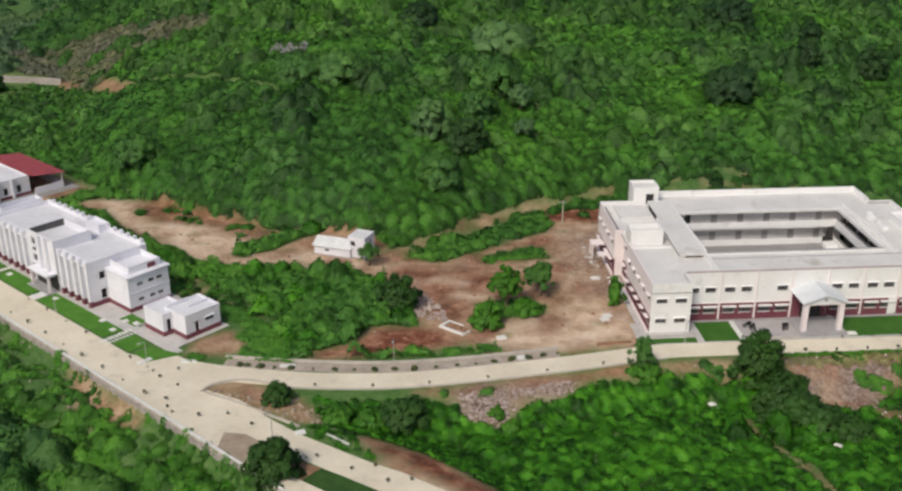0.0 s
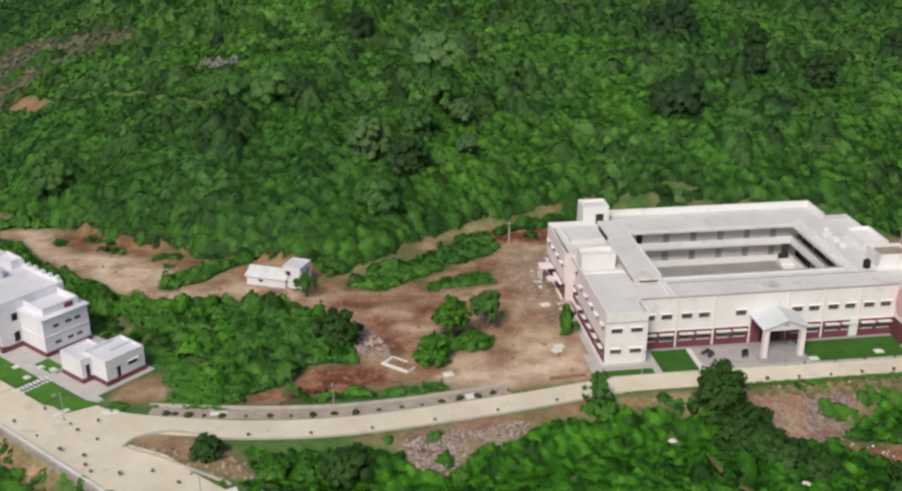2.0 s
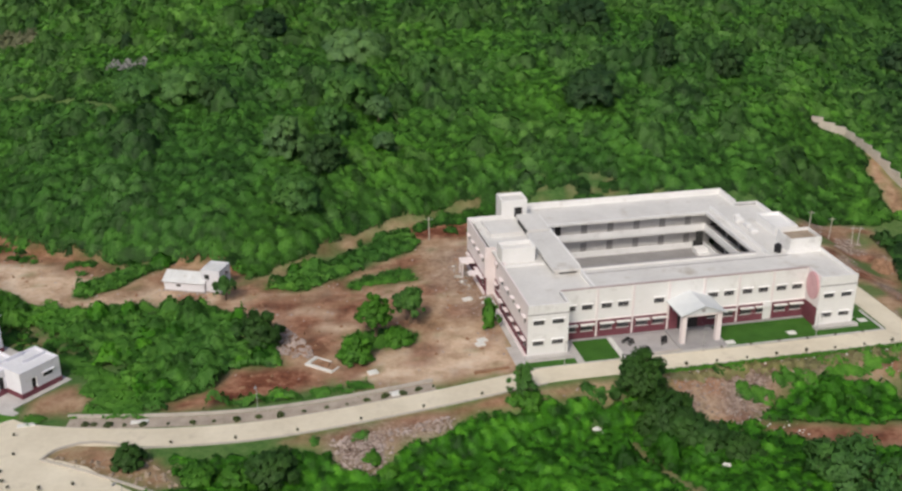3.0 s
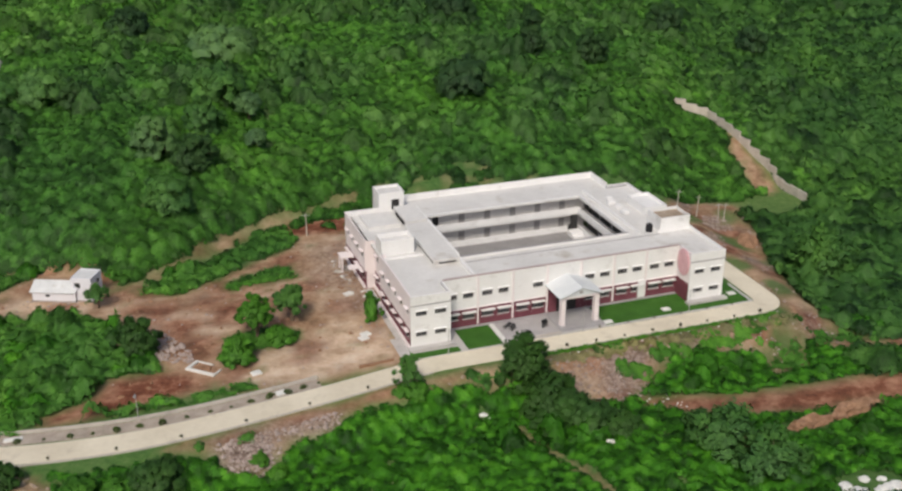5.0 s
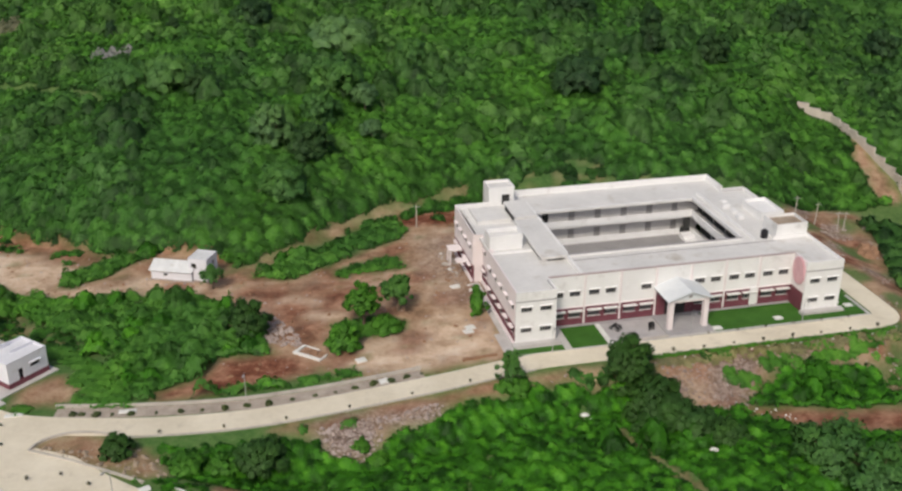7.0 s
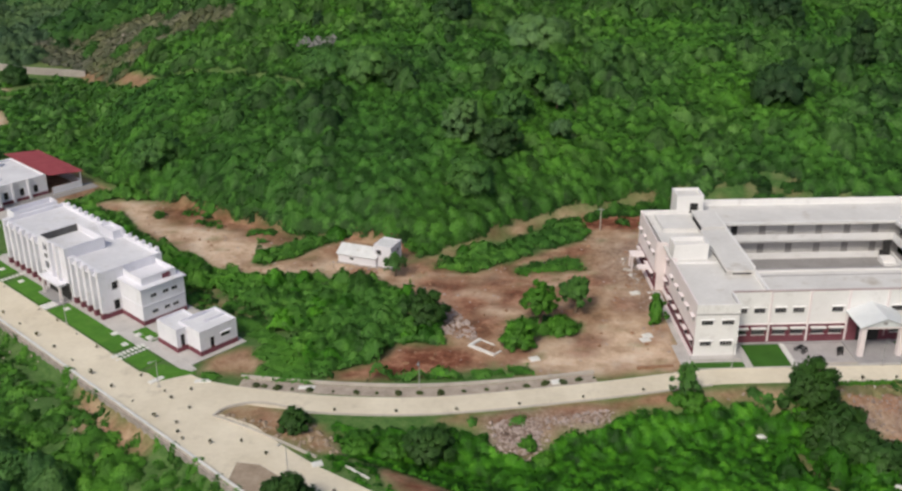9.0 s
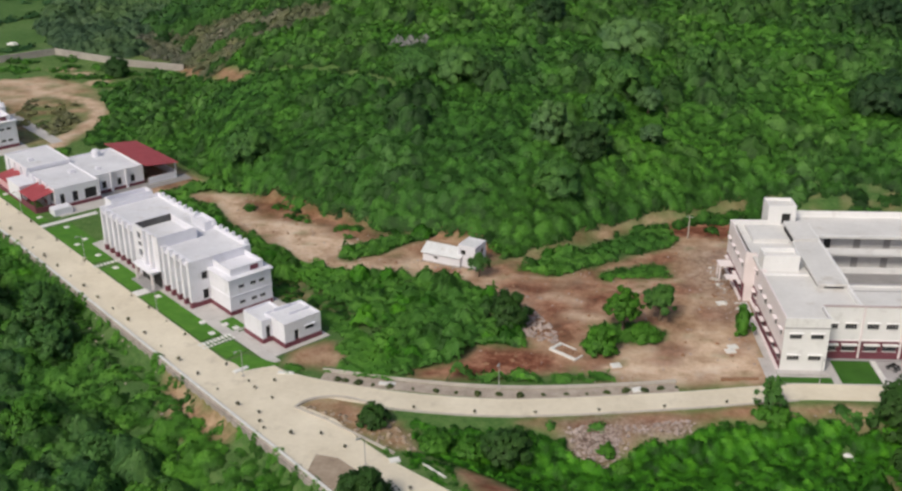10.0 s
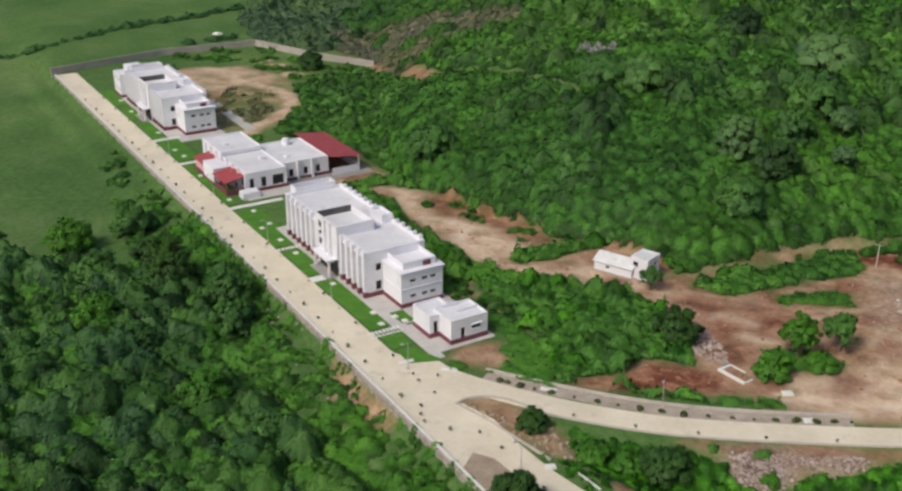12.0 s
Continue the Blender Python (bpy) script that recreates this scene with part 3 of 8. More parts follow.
MOUNDS = [(67.5, 128.8), (76, 131), (84.5, 133.4), (85.8, 131.8), (77, 128.8), (68, 126.8)]
RED_FIELD = [(-30, 176), (-26, 179), (-14, 180), (-4, 181), (0, 176), (-7, 168), (-10, 160), (-13, 155), (-18, 160), (-23, 168)]
FAR_YARD = [(-197, 262), (-196, 277), (-180, 287), (-164, 280), (-150, 266), (-142, 254), (-140.5, 233), (-147, 224), (-156, 226), (-176, 240)]
FAR_TAN = [(-197, 268), (-193, 283), (-179, 286), (-165, 279), (-165, 268), (-172, 260), (-175, 254), (-183, 253)]
FAR_MOUND = [(-174, 252.5), (-171, 263), (-158, 263), (-151, 257), (-148, 244), (-150, 236.5), (-159, 242)]
FAR_GREEN = [(-157, 243), (-156, 254), (-150, 254), (-146, 244), (-146.5, 235)]
LOOP = [(-189, 280), (-178, 276), (-168.8, 270), (-161, 268), (-153.3, 264.5), (-146.9, 257.7), (-143.9, 249.9), (-143.6, 240.6), (-143.4, 233.2), (-141.9, 225.5)]
FAR_SPOTS = [(-179.6, 295.5), (-161.7, 283.5), (-172, 291)]
WALL_TRACK = [(-144, 302.9), (-133, 289), (-121.7, 275.7), (-107.8, 261.4)]
TERRACE = [(-107.8, 261.4), (-91.6, 254.6), (-80.7, 253.3), (-70.1, 247.2), (-62.2, 239.3)]
GULLY = [(-1.4, 252), (-0.6, 240), (-1.4, 230), (2, 218)]
RUTS = [[(-46, 178), (-36, 177.2), (-27, 175.5), (-18, 170.5), (-10.5, 162), (-5, 152.5), (4, 149.5)], [(-26, 177.5), (-14, 178.2), (-5, 178), (4, 181.5), (9, 188), (10.5, 198)], [(7, 150), (10, 160), (8.5, 172), (7, 183)], [(-85, 198), (-74, 190), (-63, 182), (-52, 178), (-46, 178)]]
UPPER_TRACK = [(-28, 184.2), (-25, 187), (-22.2, 190.6), (-18.3, 193.7), (-12.3, 199.2), (-8.2, 203.2), (-2.8, 207.5), (2.9, 210.9), (8.3, 214.3), (14, 217), (19, 218.6), (19, 217.8), (14.4, 215.7), (8.6, 212.9), (4.1, 210.2), (-2.5, 205.7), (-7.9, 201.5), (-9.4, 198.8), (-14.1, 195.3), (-18, 191.2), (-21.7, 186.8), (-25.3, 182.6)]
NORTH_CLEARING = [(15, 214), (20, 219.5), (28, 226.5), (42, 225), (50, 220.5), (62, 216.5), (66, 213), (40, 213)]
SLOPE = [(-86, 205), (-78.8, 206.1), (-70.1, 202.2), (-64.5, 199.6), (-58.4, 196.7), (-53.0, 191.2), (-56.9, 188.8), (-62.9, 193.0), (-69.4, 195.4), (-75.5, 195.9), (-81.1, 197.0)]
PALES = (SANDY, [(-8.8, 156.0), (-5.1, 153.0), (7.9, 164), (16.5, 163), (17, 152), (3, 148), (-9, 147.5)], [(-80, 194), (-70, 195), (-60, 190), (-55, 186), (-59, 180), (-58, 176), (-63, 178), (-70, 184)],
         [(-95, 206), (-84, 206), (-80, 198), (-83, 193), (-89, 201)], [(-54, 178.5), (-40, 182), (-30, 177.5), (-32, 174.5), (-44, 177)], [(-30, 174), (-22, 176), (-10, 171), (-9, 166), (-14, 163.5), (-22, 168.5)], [(6, 198), (10, 200), (16, 200), (16, 195), (8, 190)])
MAUVE = [(5, 197), (16, 199), (18, 178), (17, 166), (9, 170), (5, 185)]
BACK_STRIP = [(-66, 168), (-60, 159), (-53, 157.5), (-45, 156.5), (-51, 162), (-60, 168.5)]
WALL_SLIP = [(104.8, 232), (108, 239), (110.6, 228), (111.5, 219), (108.5, 217), (105.5, 222)]
SCRUB = [(-180, 336), (-168, 351), (-136, 338), (-101, 311), (-89, 290), (-96, 284), (-105, 291), (-117, 292), (-116, 276), (-121, 273.5), (-143, 303.5), (-163, 314)]
FAR_WOODS = [(-238, 392), (-221, 350), (-201, 326.5), (-192, 314.5), (-172, 310.5), (-163, 319), (-180, 336), (-171, 353), (-161, 364), (-175, 392)]
BARE = (WORKS, HOSTEL_YARD, ISLAND, SPOIL, CUTTING, LOW_TRACK, EAST_FILL, RED_TRACK, ROAD_BANK, FAR_YARD, WALL_SLIP, WALL_FOOT, BACK_YARD, UPPER_TRACK, RED_BANK, EAST_PATH, BRINK, SLIDE, SANDY)
GROWN = (HEDGE_BANK, TONGUE, HUMMOCK, COPSE, VERGE)


def soft(x, y, poly, blur=1.2, seed=0.0):
    """How far a point lies in a zone, from 0 to 1, with a ragged edge."""
    d = edge_distance(x, y, poly) + wave(x, y, 1.6, seed) * 0.6 + wave(x, y, 4.5, seed + 3) * 0.6
    return np.clip(0.5 + d / (2 * blur), 0, 1)


def bare(x, y):
    m = np.zeros(np.shape(x))
    for k, poly in enumerate(BARE):
        m = np.maximum(m, soft(x, y, poly, 1.2, k))
    for k, poly in enumerate(GROWN):
        m = np.minimum(m, 1 - soft(x, y, poly, 0.9, k + 20))
    return m


def built(x, y, margin=0.0):
    """Ground that is paved, mown or built on."""
    a, b = to_row(x, y)
    u, v = to_school(x, y)
    m = (a > -11 - margin) & (a < 178 + margin) & (b > -0.6 - margin) & (b < 23.2 + margin)
    m |= (a > -68) & (a < 0) & (b > -1.6 - margin) & (b < np.interp(a, [-68, -58, -53, -45, -34, -28, -21.1, -21, 0], [13, 11.8, 10.6, 9.4, 8.8, 9.2, 7, 6.2, 6.2]) + margin) & ~inside(x, y, ISLAND)
    m |= (a > 66 - margin) & (a < 97 + margin) & (b > 0) & (b < 44 + margin)
    m |= (u > -1.5 - margin) & (u < 64 + margin) & (v > -8 - margin) & (v < 43 + margin)
    m |= from_line(x, y, BRANCH) < 4.4 + margin
    return m


# ---- ground: one sheet to the horizon, finer where the camera passes ----
def steps(lo, hi, fine, far):
    inner = np.arange(lo, hi + 0.01, fine)
    grow = np.cumsum(fine * 1.35 ** np.arange(1, 24))
    grow = grow[grow < far]
    return np.concatenate([lo - grow[::-1], inner, hi + grow])


gx, gy = np.meshgrid(steps(-235, 130, 1.15, 2600), steps(100, 325, 1.15, 2600))
gz = height(gx, gy)
campus = built(gx, gy)
gz = np.where(campus, np.minimum(gz, 0.0), gz) - np.where(campus, 0.02, 0)
rows_n, cols_n = gx.shape
idx = np.arange(rows_n * cols_n).reshape(rows_n, cols_n)
quads = np.stack([idx[:-1, :-1], idx[:-1, 1:], idx[1:, 1:], idx[1:, :-1]], -1).reshape(-1, 4)
me = bpy.data.meshes.new("ground")
me.from_pydata(np.stack([gx, gy, gz], -1).reshape(-1, 3), [], quads)
me.polygons.foreach_set("use_smooth", np.ones(len(quads), bool))
soil_mask = bare(gx, gy)
soil_mask = np.maximum(soil_mask, 0.2 * soft(gx, gy, SCRUB, 4.0, 19))
yard, tan_yard = soft(gx, gy, FAR_YARD, 2.0, 9), soft(gx, gy, FAR_TAN, 3.0, 2)
mound = soft(gx, gy, FAR_MOUND, 2.0, 4)
soil_mask = soil_mask * (1 - yard) + yard * np.clip(0.45 + 0.5 * wave(gx, gy, 4, 3) + 0.5 * tan_yard + 0.35 * mound * (wave(gx, gy, 2.5, 6) > 0) - 0.6 * soft(gx, gy, FAR_GREEN, 3, 2), 0.05, 0.95)
loop_mask = np.clip(2.0 - from_line(gx, gy, LOOP) / 1.5 + 0.4 * wave(gx, gy, 3, 2), 0, 1)
wall_track = np.clip(1.5 - from_line(gx, gy, WALL_TRACK) / 1.7 + 0.4 * wave(gx, gy, 3, 4), 0, 1)
for cx, cy in FAR_SPOTS:
    loop_mask = np.maximum(loop_mask, np.clip(2.0 - np.hypot(gx - cx, gy - cy) / 2.2 + 0.5 * wave(gx, gy, 2, 1), 0, 1))
soil_mask = np.maximum(np.maximum(soil_mask, loop_mask), 0.8 * wall_track)
soil_mask = np.maximum(soil_mask, np.clip(1.5 - from_line(gx, gy, FOOT_TRACK) / 0.6, 0, 0.5))
soil_mask = soil_mask * np.clip(1.12 - 0.9 * np.maximum(0, wave(gx, gy, 2.3, 8) - 0.25), 0.3, 1)
cut_red = soft(gx, gy, [(0.9, 203.8), (2.4, 208.4), (6.4, 210.6), (11, 212.8), (16, 214.4), (16, 205.6), (11.8, 202.7), (8.6, 203.6), (4.2, 202.8)], 1.0, 3)
shed_cut = soft(gx, gy, [(-47.8, 190.2), (-44.8, 194.6), (-37.9, 194.6), (-30, 193.4), (-28.2, 191.5), (-28.8, 187.6), (-31.8, 188), (-32.4, 191.6), (-39, 192.6), (-45.3, 191)], 1.0, 4)
soil_mask = np.maximum(soil_mask, cut_red)
soil_mask = np.maximum(soil_mask, soft(gx, gy, NORTH_CLEARING, 3.0, 6) * np.clip(0.1 + 0.6 * wave(gx, gy, 2.2, 9), 0, 0.5))
red_mask = np.maximum(np.maximum(soft(gx, gy, RED_BANK, 1.5, 5), np.maximum(cut_red, 0.85 * shed_cut)), np.maximum(soft(gx, gy, RED_TRACK, 1.5, 6), 0.95 * soft(gx, gy, LOW_TRACK, 1.5, 7)))
soil_mask = np.maximum(soil_mask, 0.6 * soft(gx, gy, BACK_STRIP, 3.0, 14) * np.clip(0.6 + wave(gx, gy, 2, 3), 0.2, 1))
red_mask = np.maximum(red_mask, np.maximum(soft(gx, gy, CUTTING, 2.0, 15) * np.clip(wave(gx, gy, 3, 7) * 1.6, 0, 0.8), soft(gx, gy, EAST_FILL, 2.0, 16) * np.clip(0.25 + wave(gx, gy, 3.5, 2) * 1.6, 0, 0.9)))
cut_green = np.maximum(soft(gx, gy, CUTTING, 2.0, 17) * np.interp(gx, [50, 60], [0, 1]), soft(gx, gy, EAST_FILL, 2.0, 18)) * np.clip(wave(gx, gy, 4.2, 13) * 2.2 + 0.1, 0, 0.9)
soil_mask, red_mask = soil_mask * (1 - cut_green), red_mask * (1 - cut_green)
slope = soft(gx, gy, SLOPE, 2.0, 12)
soil_mask = soil_mask * (1 - soft(gx, gy, UPPER_TRACK, 1.0, 23) * np.clip(0.42 + 0.5 * wave(gx, gy, 3, 19), 0.1, 0.8))
soil_mask = soil_mask * (1 - 0.55 * slope * np.clip(0.5 + 1.2 * wave(gx, gy, 2.6, 3), 0, 1))
red_mask = np.maximum(red_mask, 0.45 * wall_track)
# Road bank: dark red soil, doubling as shadow painted under the road edge.
red_mask = np.maximum(red_mask, np.maximum(0.75 * slope, soft(gx, gy, ROAD_BANK, 0.8, 21) * np.clip(0.45 + 0.6 * wave(gx, gy, 3, 16), 0, 0.85)))
red_mask = np.maximum(red_mask, 0.9 * soft(gx, gy, RED_FIELD, 5, 4) * np.clip(0.75 + wave(gx, gy, 3, 5), 0, 1))
red_mask = np.maximum(red_mask, soil_mask * np.clip(wave(gx, gy, 4, 9) * 1.4 - 0.1, 0, 0.7) * np.interp(gx, [-130, -100, -60, -30, 8, 16], [0, 0.25, 0.25, 1, 1, 0.5]))
# Hill-foot band: red cut earth, its colour also painting the shadow line.
face = gy - np.interp(gx, FOOT_X, FOOT_Y)
face = np.clip(1 - np.abs(face - 0.6) / 1.7, 0, 1) * np.interp(gx, [-100, -96, -36, -28], [0, 1, 1, 0])
red_mask = np.maximum(red_mask, 0.9 * face * np.clip(0.4 + wave(gx, gy, 6, 11), 0, 1))
rock_mask = np.maximum(soft(gx, gy, SPOIL, 1.5, 8), 0.9 * soft(gx, gy, CUTTING, 2.0, 9) * np.clip(0.55 + wave(gx, gy, 5, 2) * 1.5, 0, 1))
rock_mask = np.maximum(rock_mask, 0.8 * soft(gx, gy, EAST_FILL, 2.0, 10) * np.clip(0.3 + wave(gx, gy, 4, 6) * 1.8, 0, 1))
rock_mask = rock_mask * (1 - cut_green) * (1 - 0.6 * red_mask)
rock_mask = np.maximum(rock_mask, 0.45 * soft(gx, gy, MAUVE, 3.0, 13))
pale_mask = np.zeros_like(gx)
for k, poly in enumerate(PALES):
    pale_mask = np.maximum(pale_mask, soft(gx, gy, poly, 3.0, 30 + k))
for line in RUTS:
    d = from_line(gx, gy, line) + 0.5 * wave(gx, gy, 5, 3)
    pale_mask = np.maximum(pale_mask, soil_mask * np.clip(1.3 - np.abs(np.abs(d - 0.3) - 1.0) / 0.75, 0, 0.8) * np.clip(0.8 + 0.6 * wave(gx, gy, 7, 5), 0.2, 1))
pale_mask = np.maximum(pale_mask, np.maximum(0.65 * loop_mask, 0.45 * tan_yard))
pale_mask = pale_mask * (1 - 0.6 * red_mask * (gx > -50))
layer = me.color_attributes.new("zone", "FLOAT_COLOR", "POINT")
layer.data.foreach_set("color", np.stack([soil_mask, red_mask, rock_mask, pale_mask], -1).astype(np.float32).ravel())
me.materials.append(earth)
ground = tagged(new("ground", me), "grassy hillside ground with bare tan and red earth", "ground", "", "structure")


# ---- roads, pavements and lawns ----
def ribbon(line, half, z0, z1, smooth=4):
    """A flat band of even width along a line of (x, y), rounded at the bends."""
    pts = [Vector((*p, 0)) for p in line]
    for _ in range(smooth):
        pts = [pts[0]] + [q for a, b in zip(pts, pts[1:]) for q in (a.lerp(b, 0.25), a.lerp(b, 0.75))] + [pts[-1]]
    bm, last = bmesh.new(), None
    for i, p in enumerate(pts):
        d = (pts[min(i + 1, len(pts) - 1)] - pts[max(i - 1, 0)]).normalized()
        n = Vector((-d.y, d.x, 0))
        ring = [bm.verts.new(p + n * s + Vector((0, 0, z))) for s, z in ((half, z0), (half, z1), (-half, z1), (-half, z0))]
        if last:
            for k in range(3):
                bm.faces.new((last[k], last[k + 1], ring[k + 1], ring[k]))
        last = ring
    bmesh.ops.recalc_face_normals(bm, faces=bm.faces)
    return bm


row_at = Matrix.Translation((*RO, 0)) @ Matrix.Rotation(math.atan2(RB[1], RB[0]), 4, "Z")
school_at = Matrix.Translation((*AO, 0)) @ Matrix.Rotation(radians(AANG), 4, "Z")
# In row_at: x runs across, away from the road's outer edge; y runs along it, to the far end.
bm = bmesh.new()
prism(bm, [(-1.0, -39), (-0.02, 196), (6, 196), (6, -18), (7.6, -22.5), (9.0, -28), (8.6, -33.5), (8.8, -41), (9.3, -44.6), (10.5, -52.7), (11.7, -57.7), (12.9, -68), (8.2, -68), (6.9, -58.3), (6.1, -52.9), (5.3, -47.3), (4.1, -43), (3.3, -36.9), (1.6, -35.6), (0.6, -37)], -0.3, 0.05)
ground_thing("road", bm, concrete_road, "straight pale concrete campus road beside the hostels", "road", at=row_at)
bm = bmesh.new()
prism(bm, [(-1.1, -47), (1.6, -47.5), (2.0, -50), (2.9, -58), (3.7, -68), (-1.1, -68)], -0.3, 0.05)
ground_thing("road", bm, concrete_road, "second pale concrete lane past the road island", "road", at=row_at)
bm = bmesh.new()
prism(bm, [(2.05, -49.4), (2.95, -58), (3.75, -68), (8.15, -68), (6.85, -58.3), (6.05, -52.9), (5.4, -49.4)], -0.3, 0.12)
ground_thing("lawn", bm, rough_grass, "strip of rough dark grass between the road lanes", "lawn", at=row_at)
bm = bmesh.new()
prism(bm, [(1.8, -45.6), (4.6, -45.6), (5.3, -49.3), (2.0, -49.3)], -0.3, 0.1)
ground_thing("road_island", bm, red_earth, "bare red earth between the road lanes", "island", at=row_at)
ground_thing("road", ribbon([(-58, 140.5), (-52, 136.8), *BRANCH[1:], school_xy(8, -5.3), school_xy(59, -5.6), school_xy(62, -4.2), school_xy(62.2, 0), school_xy(62.2, 13)], 2.15, -0.3, 0.054),
             concrete_road, "curving pale concrete road to the courtyard school", "road")
bm = bmesh.new()
prism(bm, [(-63, 141), (-55, 139), (-46, 138.2), (-40, 137.3), (-40, 134.8), (-45, 134.3), (-47.4, 132.5), (-47.6, 130.4), (-44, 127), (-54, 126)], -0.3, 0.046)
ground_thing("road", bm, concrete_road, "wide pale concrete road junction", "road")
bm = bmesh.new()
prism(bm, [(-41.3, 120.4), (-38.2, 120.2), (-34.0, 117.4), (-30, 113.6), (-36, 112.6), (-41.2, 116.8)], -0.2, 0.09)
ground_thing("road_island", bm, tan_soil, "bare earth patch at the road edge", "island")
# Retaining wall with a low parapet along the outer edge of the straight road.
wall = thing("retaining_wall", row_at @ Matrix.Translation((0, 196, 0)) @ Matrix.Rotation(radians(-0.24), 4, "Z"), "low pale concrete parapet on a retaining wall", "wall", "", "structure")
part("parapet", boxes((-0.32, -264, 0.0, -0.02, 0, 0.42)), kerb_stone, wall)
part("coping", boxes((-0.36, -264, 0.42, 0.02, 0, 0.5)), slab_white, wall)
part("footing", boxes((-0.6, -264, -3.6, -0.02, 0, 0.0)), grey_stone, wall)
# Drain and kerb along the inner side of the branch road.
drain_line = [(-47, 141.0), (-38, 140.6), (-28.3, 140.7), (-19.5, 141.5), (-10, 143.8), (-4, 145.6), (4, 148.2)]
ground_thing("pavement", ribbon([(x + 0.3, y - 1.5) for x, y in drain_line], 1.25, -0.2, 0.03), gravel, "grey gravelled verge beside the road", "pavement")
ground_thing("kerb", ribbon(drain_line, 0.16, -0.2, 0.45), kerb_stone, "long grey concrete kerb wall", "kerb")
ground_thing("kerb", ribbon([(x, y - 2.5) for x, y in BRANCH[1:]], 0.12, -0.2, 0.16), kerb_stone, "pale concrete kerb at the outer road edge", "kerb")
ground_thing("kerb", boxes((18, -8.0, -0.3, 61, -7.78, 0.22)), kerb_stone, "pale concrete kerb before the planted edge", "kerb", at=school_at)
bm = ribbon([(-47.7, 130.5), (-46.6, 132.9), (-43, 134.5), (-39, 134.0), (-36, 132.6)], 0.14, -0.2, 0.3)
ground_thing("kerb", bm, kerb_stone, "curved concrete kerb round the road island", "kerb")
ground_thing("kerb", ribbon([(-47.7, 130.5), (-43, 128.6), (-37, 125.6), (-31.4, 122.6)], 0.14, -0.2, 0.3), kerb_stone, "curved concrete kerb round the road island", "kerb")

LAWNS_ROW = [(6.4, 3.8, 9.9, 24.2), (6.4, 27.4, 9.9, 39.2), (6.2, 42.6, 9.9, 51.4), (6.2, 51.4, 11.2, 63.8), (6.4, 67.5, 8.4, 96.0), (6.4, 100.0, 11.6, 117.0), (6.4, 119.0, 9.9, 133.5),
             (6.4, 137.5, 9.9, 150.0), (6.2, 153.0, 9.9, 171.0), (6.5, -3.6, 10.0, 0.8), (11.8, 3.4, 14.2, 7.6)]
for x0, y0, x1, y1 in LAWNS_ROW:
    ground_thing("lawn", boxes((x0, y0, -0.2, x1, y1, 0.09)), lawn_green, "small mown bright green lawn beside the road", "lawn", at=row_at)
for x0, y0, x1, y1 in [(8.4, -2.9, 14.2, 4.0), (32.2, -2.7, 55.4, 4.0), (55.4, -2.7, 59.0, 6.5), (-0.5, -3.0, 7.2, -1.4)]:
    ground_thing("lawn", boxes((x0, y0, -0.2, x1, y1, 0.09)), deep_lawn, "mown deep green lawn before the school", "lawn", at=school_at)
bm = bmesh.new()
prism(bm, [row_xy(-8.5, 6.6), row_xy(-4.6, 6.6), row_xy(-4.4, 9.4), row_xy(-10.5, 11.5)], -0.2, 0.1)
ground_thing("lawn", bm, lawn_green, "small wedge of lawn at the junction", "lawn")
ground_thing("pavement", boxes((-2.2, -3.1, -0.3, 59.6, 4.2, 0.06), (-1.2, 4.2, -0.3, 0.2, 23, 0.06)), paving, "pale paved apron round the school building", "pavement", at=school_at)
ground_thing("pavement", boxes((9.9, 3.0, -0.3, 23.4, 51.6, 0.04)), paving, "pale paved apron round the hostel", "pavement", at=row_at)
ground_thing("pavement", boxes((11.0, 68.0, -0.3, 23.0, 101, 0.04)), paving, "pale paved apron round the dining hall", "pavement", at=row_at)

ground_thing("pavement", boxes((9.9, 114.0, -0.3, 23.4, 162, 0.04)), paving, "pale paved apron round the far hostel", "pavement", at=row_at)
ground_thing("pavement", boxes((10.6, -9.5, -0.3, 12.3, 3.0, 0.04)), paving, "grey paved path to the gate house", "pavement", at=row_at)
ground_thing("pavement", boxes((28.6, 115.0, -0.2, 31.4, 146.0, 0.05)), paving, "pale concrete path behind the far hostel", "pavement", at=row_at)
ground_thing("pavement", boxes((23.0, 71.0, -0.3, 42.0, 75.0, 0.05)), court_paving, "dark paved yard beside the kitchen", "pavement", at=row_at)


def slab_path(y0, x0, x1, wide, count, label):
    top = thing("footpath", row_at @ Matrix.Translation((0, y0, 0)), label, "footpath", "", "structure")
    step = (x1 - x0) / count
    me = mesh_of("slab", boxes((0.04 if wide > 1 else 0.12, -wide / 2, -0.1, step - (0.04 if wide > 1 else 0.16), wide / 2, 0.13)), slab_white)
    for k in range(count):
        part("slab", me, None, top, "", Matrix.Translation((x0 + k * step, 0, 0)))


